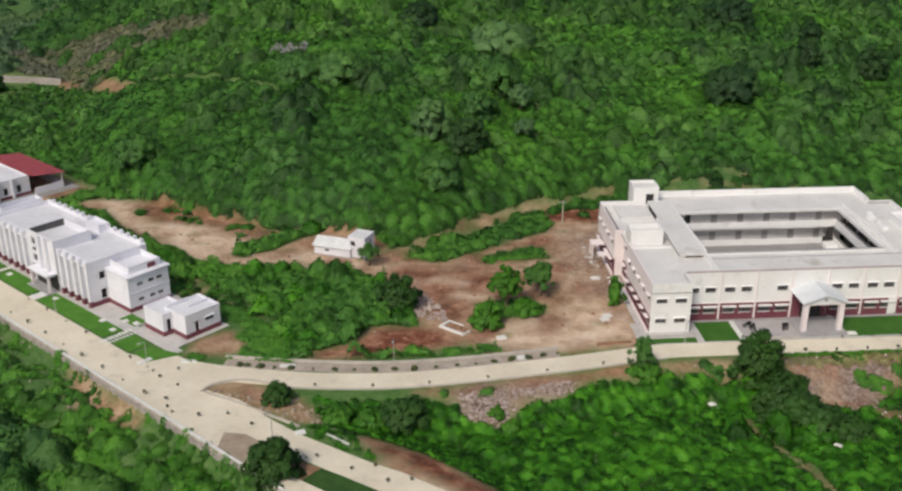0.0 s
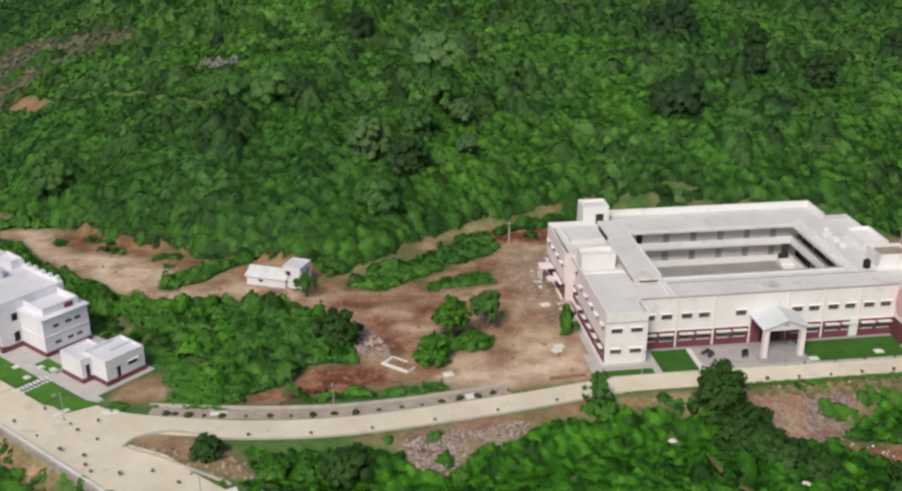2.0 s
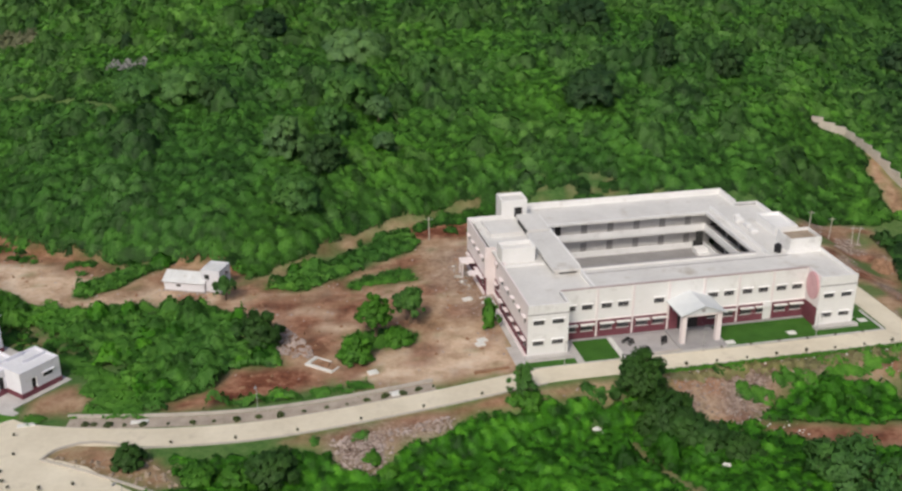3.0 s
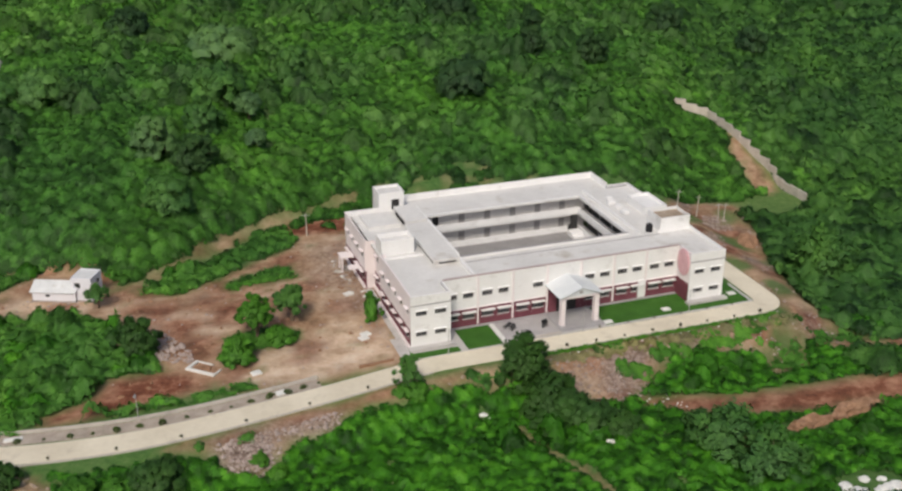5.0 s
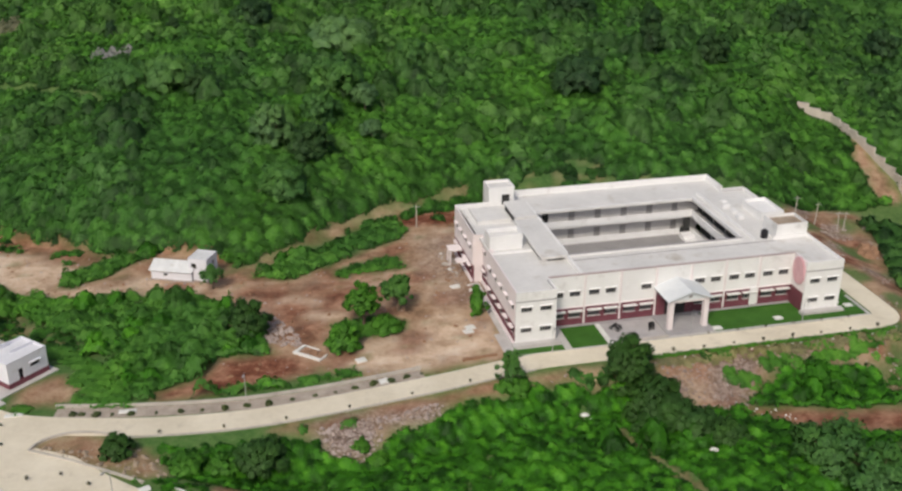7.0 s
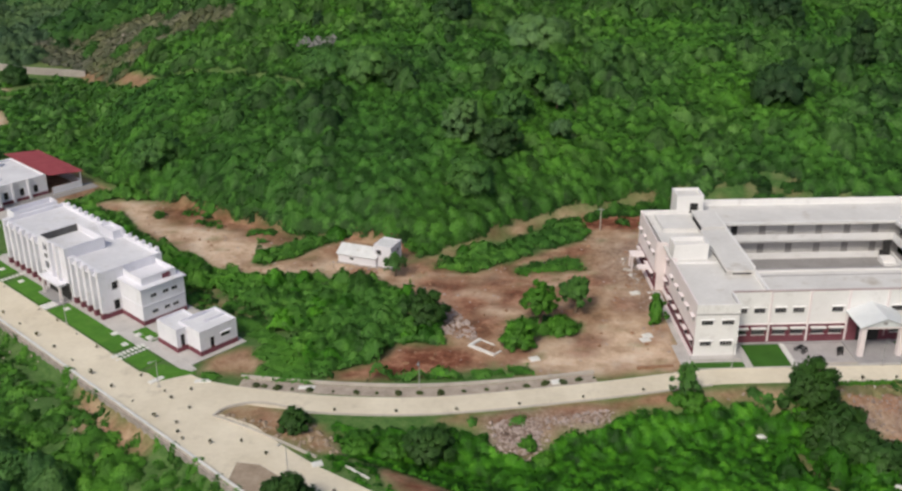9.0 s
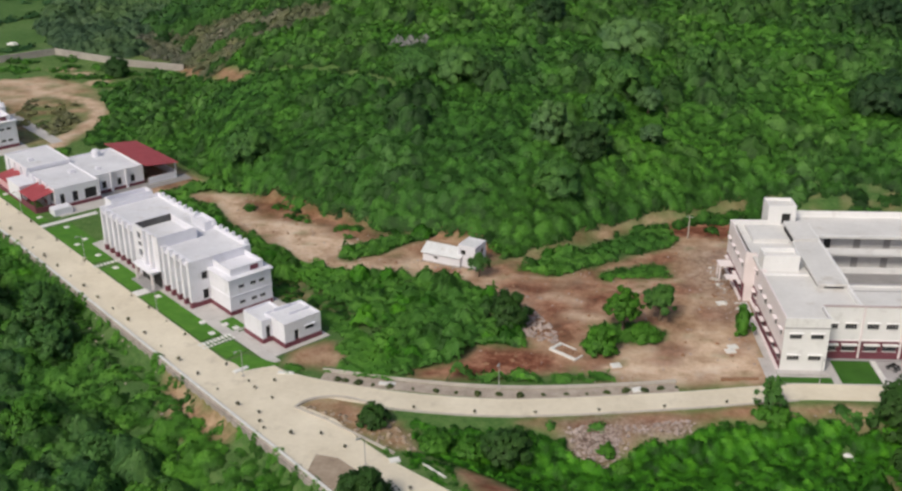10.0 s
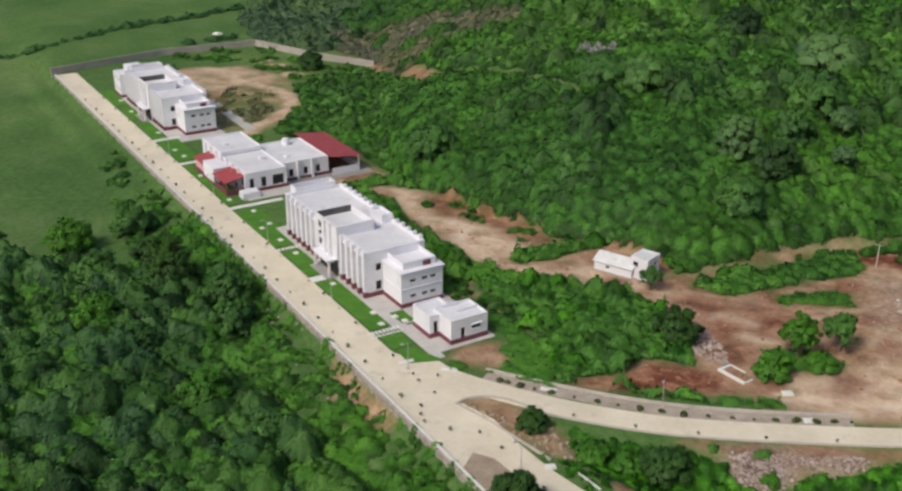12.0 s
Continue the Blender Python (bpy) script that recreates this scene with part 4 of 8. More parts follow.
slab_path(65.6, 6.0, 17.5, 1.3, 8, "pale concrete slab footpath between lawns")
slab_path(25.8, 6.0, 11.6, 2.0, 4, "pale concrete slab footpath to the hostel porch")
slab_path(2.6, 5.2, 11.0, 0.9, 9, "white stepping slabs with dark gaps")
slab_path(1.4, 5.2, 11.0, 0.5, 9, "white stepping slabs with dark gaps")
slab_path(40.9, 5.4, 10.8, 0.8, 8, "white stepping slabs with dark gaps")
slab_path(118.0, 6.0, 12.5, 1.2, 5, "pale concrete slab footpath between lawns")
slab_path(98.0, 6.0, 16.0, 1.2, 7, "pale concrete slab footpath between lawns")


# Boundary walls of stacked blocks, stepping with the ground.
def boundary(points, tall, name, label, stone):
    top = thing(name, Matrix.Identity(4), label, "wall", "", "structure")
    for (x0, y0), (x1, y1) in zip(points, points[1:]):
        n = max(1, round(math.hypot(x1 - x0, y1 - y0) / 3.2))
        for k in range(n):
            xa, ya = x0 + (x1 - x0) * k / n, y0 + (y1 - y0) * k / n
            xb, yb = x0 + (x1 - x0) * (k + 1) / n, y0 + (y1 - y0) * (k + 1) / n
            z = float(height((xa + xb) / 2, (ya + yb) / 2))
            w = math.hypot(xb - xa, yb - ya)
            bm = boxes((0, -0.16, -1.4, w, 0.16, tall), (0, -0.24, -1.4, 0.34, 0.24, tall + 0.14), (0.34, -0.2, tall, w, 0.2, tall + 0.07))
            part("wall_panel", bm, stone, top, "", Matrix.Translation((xa, ya, z)) @ Matrix.Rotation(math.atan2(yb - ya, xb - xa), 4, "Z"))
    return top


boundary([row_xy(197, -1), (-212, 289), (-192, 312.2), (-161.7, 303), (-143, 301)], 2.0, "boundary_wall_west", "long grey block boundary wall round the campus", wall_stone)
boundary([(98.7, 252.3), (105.7, 248), (109, 235.9), (112, 226), (113.7, 210.7)], 1.9, "boundary_wall_east", "pale stepped block wall descending the hillside", pale_block)


# ---- courtyard school ----
school = thing("school_building", school_at, "white two-storey courtyard school with a maroon ground floor", "building")
ROOF, TOP = 8.35, 8.9
BAYS = [6.5 + 6.03 * k for k in range(8)]          # bay lines of the recessed front
FRONT_R = 48.7
upper_w, lower_w = [], []
for k, s in enumerate(BAYS[:-1]):
    for off in (0.75, 3.55):
        if not (k in (2,) and off < 1) and k != 3:
            upper_w.append((s + off, s + off + 1.75))
        lower_w.append((s + off - 0.05, s + off + 1.95))
part("upper_wall", wall_run("x", 6.5, FRONT_R, 4.2, 4.45, 3.35, TOP, [(a, b, 5.2, 6.2) for a, b in upper_w]), white_paint, school, "white upper front wall")
part("ground_floor_wall", wall_run("x", 6.5, FRONT_R, 4.22, 4.45, 0.0, 3.35, [(a, b, 1.5, 2.6) for a, b in lower_w if not 23 < a < 31]), maroon_paint, school, "maroon ground-floor front wall")
part("plinth", boxes((6.5, 3.7, 0, FRONT_R, 4.22, 0.22)), grey_plaster, school)
part("string_course", boxes((6.5, 4.05, 3.28, FRONT_R, 4.2, 3.42)), pink_paint, school)
part("coping", boxes((6.5, 4.12, TOP, FRONT_R, 4.5, TOP + 0.09)), dusty_pink, school, "thin dusty pink coping line")
for a, b in upper_w:
    window(school, (a + b) / 2, 4.27, 5.2, b - a, 1.0)
    part("sunshade", boxes((a - 0.1, 3.85, 6.25, b + 0.1, 4.2, 6.33)), white_paint, school)
for a, b in lower_w:
    if 23 < a < 31:
        continue
    window(school, (a + b) / 2, 4.29, 1.5, b - a, 1.1)
    bm = boxes((a - 0.15, 3.5, 2.72, b + 0.15, 4.22, 2.82), (a - 0.15, 3.5, 2.82, b + 0.15, 3.58, 2.98))
    part("sunshade", bm, white_paint, school)
for s in BAYS[1:-1]:
    part("pilaster", boxes((s - 0.14, 4.0, 0.45, s + 0.14, 4.2, TOP + 0.06)), pink_paint, school)
part("pilaster", boxes((BAYS[6] - 1.4, 3.8, 0.45, BAYS[6] - 0.2, 4.05, 3.6)), white_paint, school)


def end_block(u0, u1, depth, sills, name):
    wins = [(u0 + 0.85, u0 + 2.6), (u1 - 2.6, u1 - 0.75)]
    holes = [(a, b, z, z + 0.9) for a, b in wins for z in sills]
    part(name, wall_run("x", u0, u1, 0, 0.25, 0, TOP + 0.1, holes), white_paint, school, "white end block front with small windows")
    for a, b in wins:
        for z in sills:
            window(school, (a + b) / 2, 0.08, z, b - a, 0.9)
            part("sunshade", boxes((a - 0.1, -0.35, z + 0.95, b + 0.1, 0, z + 1.02)), white_paint, school)
    part("string_course", boxes((u0 - 0.06, -0.08, 7.35, u1 + 0.06, 0, 7.5)), grey_plaster, school)
    part("plinth", boxes((u0 - 0.5, -1.1, 0, u1 + 0.6, 0, 0.5)), paving, school, "pale raised plinth step")


end_block(0, 6.5, 17, (2.1, 5.6), "block_wall")
end_block(FRONT_R, 55.2, 17, (1.75, 5.2), "block_wall")
part("block_side", boxes((6.25, 0.25, 0, 6.5, 4.2, TOP + 0.1), (6.25, 4.2, 0, 6.5, 4.45, 3.35)), white_paint, school)
part("block_side", boxes((FRONT_R, 0.25, 3.4, FRONT_R + 0.25, 4.2, TOP + 0.1)), pink_paint, school)
part("block_side", boxes((FRONT_R - 0.02, 0.25, 0, FRONT_R + 0.23, 4.2, 3.4), (FRONT_R, 4.2, 0, FRONT_R + 0.23, 4.45, 3.35)), maroon_paint, school, "maroon side wall of the end block")
# Oval emblem on the inner side of the east block.
bm = bmesh.new()
ring = [(2.15 + 1.75 * math.cos(k * math.tau / 40), 6.7 + 2.35 * math.sin(k * math.tau / 40)) for k in range(40)]
for grow, x0, x1 in ((1.0, FRONT_R - 0.22, FRONT_R), (0.9, FRONT_R - 0.3, FRONT_R - 0.2)):
    lo = [bm.verts.new((x1, 2.15 + (y - 2.15) * grow, 6.7 + (z - 6.7) * grow)) for y, z in ring]
    hi = [bm.verts.new((x0, 2.15 + (y - 2.15) * grow, 6.7 + (z - 6.7) * grow)) for y, z in ring]
    bm.faces.new(hi)
    for k in range(40):
        bm.faces.new((lo[k], lo[(k + 1) % 40], hi[(k + 1) % 40], hi[k]))
bmesh.ops.recalc_face_normals(bm, faces=bm.faces)
rose = surface("rose_paint", (0.60, 0.33, 0.37), (0.74, 0.48, 0.51), 0.8, 4.0, 0.6, 0)
part("emblem", bm, rose, school, "pink oval emblem plaque")

# West side: maroon ground floor, pink upper floor with small windows under sunshades.
west = [(0.0, 16.8, 0.0), (16.8, 23.6, 0.9), (23.6, 36.8, -0.8)]
for v0, v1, u in west:
    n = max(1, int((v1 - v0) / 3.2))
    step = (v1 - v0) / n
    mids = [v0 + step * (k + 0.5) for k in range(n)]
    tall = TOP + 0.1 if u != 0.9 else ROOF + 0.2
    part("side_wall", wall_run("y", max(v0, 0.25), v1, u, u + 0.25, 3.2, tall, [(m - 0.6, m + 0.6, 5.5, 6.5) for m in mids]), pink_paint, school, "pale pink upper side wall")
    part("side_base", wall_run("y", max(v0, 0.25), v1, u + 0.02, u + 0.25, 0, 3.2, [(m - 0.7, m + 0.7, 1.5, 2.6) for m in mids]), maroon_paint, school)
    for m in mids:
        window(school, u + 0.1, m, 5.5, 1.2, 1.0, "-x", 1)
        window(school, u + 0.12, m, 1.5, 1.4, 1.1, "-x", 1)
        part("sunshade", boxes((u - 0.5, m - 0.75, 6.55, u, m + 0.75, 6.63)), pink_paint, school)
        part("sunshade", boxes((u - 0.6, m - 0.85, 2.7, u + 0.02, m + 0.85, 2.8)), pink_paint, school)
    part("plinth", boxes((u - 0.35, v0, 0, u + 0.02, v1, 0.45)), pink_paint, school)
part("side_return", boxes((0.0, 16.8, 0, 0.9, 17.0, TOP)), pink_paint, school)
part("side_return", boxes((-0.55, 23.4, 0, 0.9, 23.6, TOP)), pink_paint, school)
part("porch_slab", boxes((-3.2, 31.0, 2.75, -0.8, 33.6, 2.95)), pink_paint, school, "flat side porch canopy")
part("porch_slab", boxes((-3.0, 26.0, 2.7, -0.8, 27.8, 2.88)), pink_paint, school, "flat side porch canopy")
for v in (31.3, 33.3):
    part("porch_post", boxes((-3.1, v - 0.12, 0, -2.86, v + 0.12, 2.75)), pink_paint, school)
# East and north sides.
part("side_wall", wall_run("y", 0.25, 34, 54.95, 55.2, 0, TOP, [(v, v + 1.5, z, z + 1) for v in (4, 8, 20, 26) for z in (1.75, 5.2)]), white_paint, school)
for v in (4.75, 8.75, 20.75, 26.75):
    for z in (1.75, 5.2):
        window(school, 55.1, v, z, 1.5, 1.0, "+x", 2)
pieces("side_wall", white_paint, school, "", (50.3, 34.0, 0, 54.95, 34.25, TOP), (50.3, 34.25, 0, 50.55, 41.2, 9.5))
part("back_wall", boxes((5.8, 40.8, 0, 50.3, 41.05, 9.5)), white_paint, school)
pieces("back_wall", white_paint, school, "", (-0.8, 36.8, 0, 5.6, 37.05, 9.2), (5.6, 37.05, 0, 5.8, 41.0, ROOF))

# Roof slabs by wing, with parapets.
C0, C1, V0, V1 = 12.2, 43.4, 12.4, 31.8           # the court
for r in ((0.25, 0.25, 6.25, 4.45), (0.25, 4.45, 5.8, 36.8), (5.8, 4.45, C0, 40.8), (C0, 4.45, C1, V0), (C1, 4.45, 54.95, 34.0), (FRONT_R + 0.25, 0.25, 54.95, 4.45), (C0, V1, C1, 40.8), (C1, 34.0, 50.3, 40.8)):
    part("roof_slab", boxes((r[0], r[1], ROOF - 0.3, r[2], r[3], ROOF)), roof_screed, school, "pale weathered flat roof")
for w in ((6.25, 0.25, 6.5, 4.2), (FRONT_R, 4.2, FRONT_R + 0.2, 4.45), (FRONT_R, 11.2, 54.95, 11.4)):
    part("parapet", boxes((w[0], w[1], ROOF, w[2], w[3], TOP)), white_paint, school)
pieces("parapet", white_paint, school, "white court parapet", (C0 - 0.35, V0 - 0.5, ROOF, C0, 35.0, ROOF + 1.15), (C0, V0 - 0.2, ROOF, C1, V0, ROOF + 0.4), (C1, V0 - 0.2, ROOF, C1 + 0.2, V1 + 0.2, ROOF + 0.35), (C1 + 1.7, V0 - 1.0, ROOF, C1 + 1.9, V1 + 2, ROOF + 0.55), (C0, V1, ROOF, C1, V1 + 0.2, ROOF + 0.3))
part("parapet", boxes((11.85, 4.45, ROOF, 12.2, V0 - 0.5, ROOF + 0.8)), white_paint, school)
# Grey strips paint the shadow gap under the raised parapets.
pieces("coping", grey_plaster, school, "thin grey strip painting a shadow line", (C0, V0 - 0.3, ROOF + 0.4, C1, V0 + 0.03, ROOF + 0.5), (C0, 10.6, ROOF, FRONT_R, 10.75, ROOF + 0.1), (C1 + 0.2, V0, ROOF, C1 + 0.34, V1, ROOF + 0.12))

# Court: floor, galleries on two storeys at the back and on both sides.
FL = 1.55
part("court_floor", boxes((C0, V0, FL - 0.3, C1, V1, FL)), court_paving, school, "grey paved court floor")
for z in (FL, 5.1):
    part("gallery_floor", boxes((C0, V1, z - 0.35, C1 + 2.3, V1 + 1.9, z)), white_paint, school)
    part("gallery_floor", boxes((C1, V0, z - 0.35, C1 + 2.3, V1, z)), white_paint, school)
    part("balustrade", boxes((C0, V1, z - 0.35, C1 + 0.15, V1 + 0.15, z + 1.15)), white_paint, school, "solid white gallery balustrade")
    part("balustrade", boxes((C1, V0, z - 0.35, C1 + 0.15, V1, z + 1.15)), white_paint, school, "solid white gallery balustrade")
    holes = [(C0 + 2.6 + 5.1 * k, C0 + 3.8 + 5.1 * k, z, z + 2.2) for k in range(6)]
    part("corridor_wall", wall_run("x", C0, C1 + 2.3, V1 + 1.9, V1 + 2.1, z, z + 3.2, holes), light_grey, school, "pale corridor wall with doors")
    for a, b, zz, h in holes:
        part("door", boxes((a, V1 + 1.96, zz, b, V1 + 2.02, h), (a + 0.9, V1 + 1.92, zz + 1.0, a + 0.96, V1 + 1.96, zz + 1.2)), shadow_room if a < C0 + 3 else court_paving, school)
    part("corridor_wall", boxes((C1 + 2.3, V0, z, C1 + 2.5, V1, z + 3.2)), light_grey, school)
    # Near-black panels on the corridor wall paint the gallery's shade.
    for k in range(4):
        part("gallery_shade_panel", boxes((C1 + 2.24, V0 + 0.5 + 4.8 * k, z, C1 + 2.3, V0 + 4.9 + 4.8 * k, z + 2.7)), shadow_room, school, "wide near-black panel for the gallery's shade")
pieces("court_wall", white_paint, school, "", (C0 - 0.2, V0 - 0.2, 0, C0, V1 + 9, ROOF - 0.3), (C0, V0 - 0.2, 0, C1, V0, ROOF - 0.3))
part("court_stair", boxes((C1 - 2.6, V1 - 3.2, FL, C1 - 0.3, V1 - 1.2, FL + 0.9), (C1 - 2.6, V1 - 4.2, FL, C1 - 0.3, V1 - 3.2, FL + 0.45)), white_paint, school)

# Structures on the roofs.
part("roof_strip", boxes((7.4, 10.9, ROOF + 0.6, 11.85, 27.2, ROOF + 1.05), (7.7, 11.2, ROOF, 11.85, 27.2, ROOF + 0.6)), roof_screed, school, "raised pale roof strip")
part("roof_strip", boxes((7.9, 27.6, ROOF, 11.85, 35.4, ROOF + 1.35)), roof_screed, school, "raised pale roof strip")
# Near-black bands paint shade and slit openings along the roof strips.
pieces("shade_band", shadow_room, school, "near-black band for shade and openings under the roof strip", (7.62, 12.0, ROOF + 0.1, 7.72, 19.5, ROOF + 0.6), (8.4, 11.12, ROOF + 0.2, 11.4, 11.22, ROOF + 0.45), (7.84, 28.4, ROOF + 0.2, 7.92, 34.0, ROOF + 1.0))
room = part("roof_room", boxes((0.5, 17.5, ROOF, 6.2, 17.7, ROOF + 2.7), (0.5, 20.6, ROOF, 6.2, 20.8, ROOF + 2.7), (0.5, 17.7, ROOF, 0.7, 20.6, ROOF + 2.7), (6.0, 17.7, ROOF, 6.2, 20.6, ROOF + 2.7)), white_paint, school, "white roof stair room with a sunken top")
part("roof_room_top", boxes((0.72, 17.72, ROOF + 1.8, 5.98, 20.58, ROOF + 2.0)), roof_screed, room)
part("doorway", boxes((6.2, 18.3, ROOF, 6.26, 19.6, ROOF + 2.1)), shadow_room, room, "near-black painted doorway")
part("roof_platform", boxes((1.4, 28.8, ROOF, 7.4, 35.6, ROOF + 0.45), (1.4, 28.8, ROOF + 0.45, 7.4, 29.0, ROOF + 0.75), (1.4, 29.0, ROOF + 0.45, 1.6, 35.6, ROOF + 0.75)), roof_screed, school, "low pale roof platform")
# Made-up rounded blocks standing in for unidentified white roof clutter.
for u, v, w, d, h in [(46.6, 25.6, 1.5, 1.2, 0.9), (47.2, 23.2, 1.1, 1.5, 0.7), (46.9, 20.4, 1.3, 1.6, 0.8), (47.6, 28.2, 1.2, 1.0, 0.6)]:
    bm = boxes((u, v, ROOF, u + w, v + d, ROOF + h))
    bmesh.ops.bevel(bm, geom=bm.edges[:], offset=0.18, segments=2, affect="EDGES")
    part("roof_block", bm, white_paint, school, "low rounded white block for roof clutter")
part("parapet", boxes((0.25, 15.8, ROOF, 7.4, 16.0, ROOF + 0.3)), white_paint, school)
tower = part("stair_tower", wall_run("x", 5.6, 10.4, 36.9, 37.1, ROOF, 11.9, [(8.0, 9.5, ROOF + 0.1, ROOF + 2.1)]), white_paint, school, "white roof stair tower with a near-black painted doorway")
pieces("tower_side", white_paint, tower, "", (5.6, 37.1, ROOF, 5.8, 41.0, 11.9), (10.2, 37.1, ROOF, 10.4, 41.0, 11.9), (5.8, 40.8, ROOF, 10.2, 41.0, 11.9))
part("tower_roof", boxes((5.8, 37.1, 11.2, 10.2, 40.8, 11.4)), roof_screed, tower)
part("doorway", boxes((7.9, 37.4, ROOF, 9.6, 37.5, ROOF + 2.2)), shadow_room, tower)
bm = boxes((49.2, 11.4, ROOF, 55.0, 11.6, 10.9), (49.2, 15.8, ROOF, 55.0, 16.0, 10.9), (49.2, 11.6, ROOF, 49.4, 15.8, 10.9), (54.8, 11.6, ROOF, 55.0, 15.8, 10.9), (49.4, 11.6, ROOF, 54.8, 15.8, 9.0))
part("roof_room_top", boxes((49.42, 11.62, 9.0, 54.78, 15.78, 10.35)), tan_soil, school, "brown stained sunken roof")
part("roof_room", bm, white_paint, school, "tall white roof room with a brown sunken top")
bm = boxes((50.6, 19.2, ROOF, 55.0, 19.4, 9.9), (50.6, 26.0, ROOF, 55.0, 26.2, 9.9), (50.6, 19.4, ROOF, 50.8, 26.0, 9.9), (54.8, 19.4, ROOF, 55.0, 26.0, 9.9), (50.8, 19.4, ROOF, 54.8, 26.0, 9.4))
part("roof_room", bm, white_paint, school, "white roof room with a low parapet")
pieces("parapet", white_paint, school, "", (50.3, 34.0, ROOF, 54.95, 34.2, ROOF + 0.7), (54.75, 26.2, ROOF, 54.95, 34.0, ROOF + 0.6))

# Gabled entrance porch.
porch = part("porch", boxes((24.7, -1.2, 0, 25.5, -0.4, 5.3), (30.6, -1.2, 0, 31.4, -0.4, 5.3), (24.7, -1.2, 5.0, 31.4, -0.5, 5.4), (24.7, -0.4, 5.0, 25.0, 4.2, 5.4), (31.1, -0.4, 5.0, 31.4, 4.2, 5.4)), pink_paint, school, "gabled entrance porch on two square posts")
bm = bmesh.new()
for x0, x1, z0, z1 in ((24.2, 28.05, 5.35, 6.8), (31.9, 28.05, 5.35, 6.8)):
    a = [bm.verts.new(c) for c in ((x0, -1.7, z0), (x1, -1.7, z1), (x1, 4.15, z1), (x0, 4.15, z0))]
    b = [bm.verts.new(c.co + Vector((0, 0, 0.14))) for c in a]
    bm.faces.new(a), bm.faces.new(b)
    for k in range(4):
        bm.faces.new((a[k], a[(k + 1) % 4], b[(k + 1) % 4], b[k]))
bmesh.ops.recalc_face_normals(bm, faces=bm.faces)
part("porch_roof", bm, blue_sheet, porch, "pale blue sheet gable roof")
bm = bmesh.new()
tri = [[bm.verts.new((x, y, z)) for x, z in ((24.6, 5.4), (31.5, 5.4), (28.05, 6.7))] for y in (-1.3, -1.1)]
bm.faces.new(tri[0]), bm.faces.new(tri[1])
for k in range(3):
    bm.faces.new((tri[0][k], tri[0][(k + 1) % 3], tri[1][(k + 1) % 3], tri[1][k]))
bmesh.ops.recalc_face_normals(bm, faces=bm.faces)
part("gable", bm, blue_sheet, porch)
part("gable_vent", boxes((27.75, -1.36, 5.75, 28.35, -1.3, 6.2)), grey_plaster, porch)
part("porch_floor", boxes((24.2, -2.2, 0, 32.0, 4.2, 0.35), (24.2, -2.6, 0, 32.0, -2.2, 0.18)), grey_plaster, porch)
part("porch_back", boxes((24.7, 4.0, 0.35, 31.4, 4.14, 5.0)), maroon_paint, porch, "maroon wall under the porch")
part("entrance_door", boxes((26.3, 3.94, 0.35, 29.8, 4.0, 3.0)), shadow_room, porch, "near-black panel for the unlit entrance")
part("forecourt", boxes((14.6, -2.9, 0, 24.2, 3.69, 0.11)), forecourt_paving, school, "paved grey forecourt")
part("forecourt_step", boxes((17.0, -2.9, 0.11, 24.2, -2.5, 0.3)), kerb_stone, school)
me = mesh_of("paver", boxes((0, 0, 0, 0.75, 0.5, 0.2)), slab_white)
for k in range(9):
    part("paver", me, None, school, "", Matrix.Translation((14.3, -2.8 + k * 0.74, 0)))
# Roof water tank.
tank = thing("water_tank", school_at @ Matrix.Translation((47.6, 12.4, ROOF)), "black plastic water tank on the flat roof", "water tank")
bm = bmesh.new()
rod(bm, (0, 0, 0), (0, 0, 1.25), 0.62, 0.62, 18)
rod(bm, (0, 0, 1.25), (0, 0, 1.5), 0.62, 0.25, 18)
part("barrel", bm, black_plastic, tank)
bm = bmesh.new()
rod(bm, (0, 0, 1.5), (0, 0, 1.6), 0.24, 0.24, 14)
part("lid", bm, black_plastic, tank)
# Solid near-black blocks stand in for the stairwell's unlit inside.
part("stairwell", boxes((C1 - 2.0, V1 - 0.5, FL, C1 - 0.2, V1 - 0.02, FL + 1.5), (C1 - 1.5, V1 - 0.3, FL + 1.5, C1 - 0.2, V1 - 0.02, FL + 3.3)), shadow_room, school, "near-black blocks standing in for the unlit court corner stairwell")


dark_grey_plaster = surface("dark_grey_plaster", (0.07, 0.07, 0.07), (0.14, 0.14, 0.14), 0.6, 3.0, 0.9, 0.01)

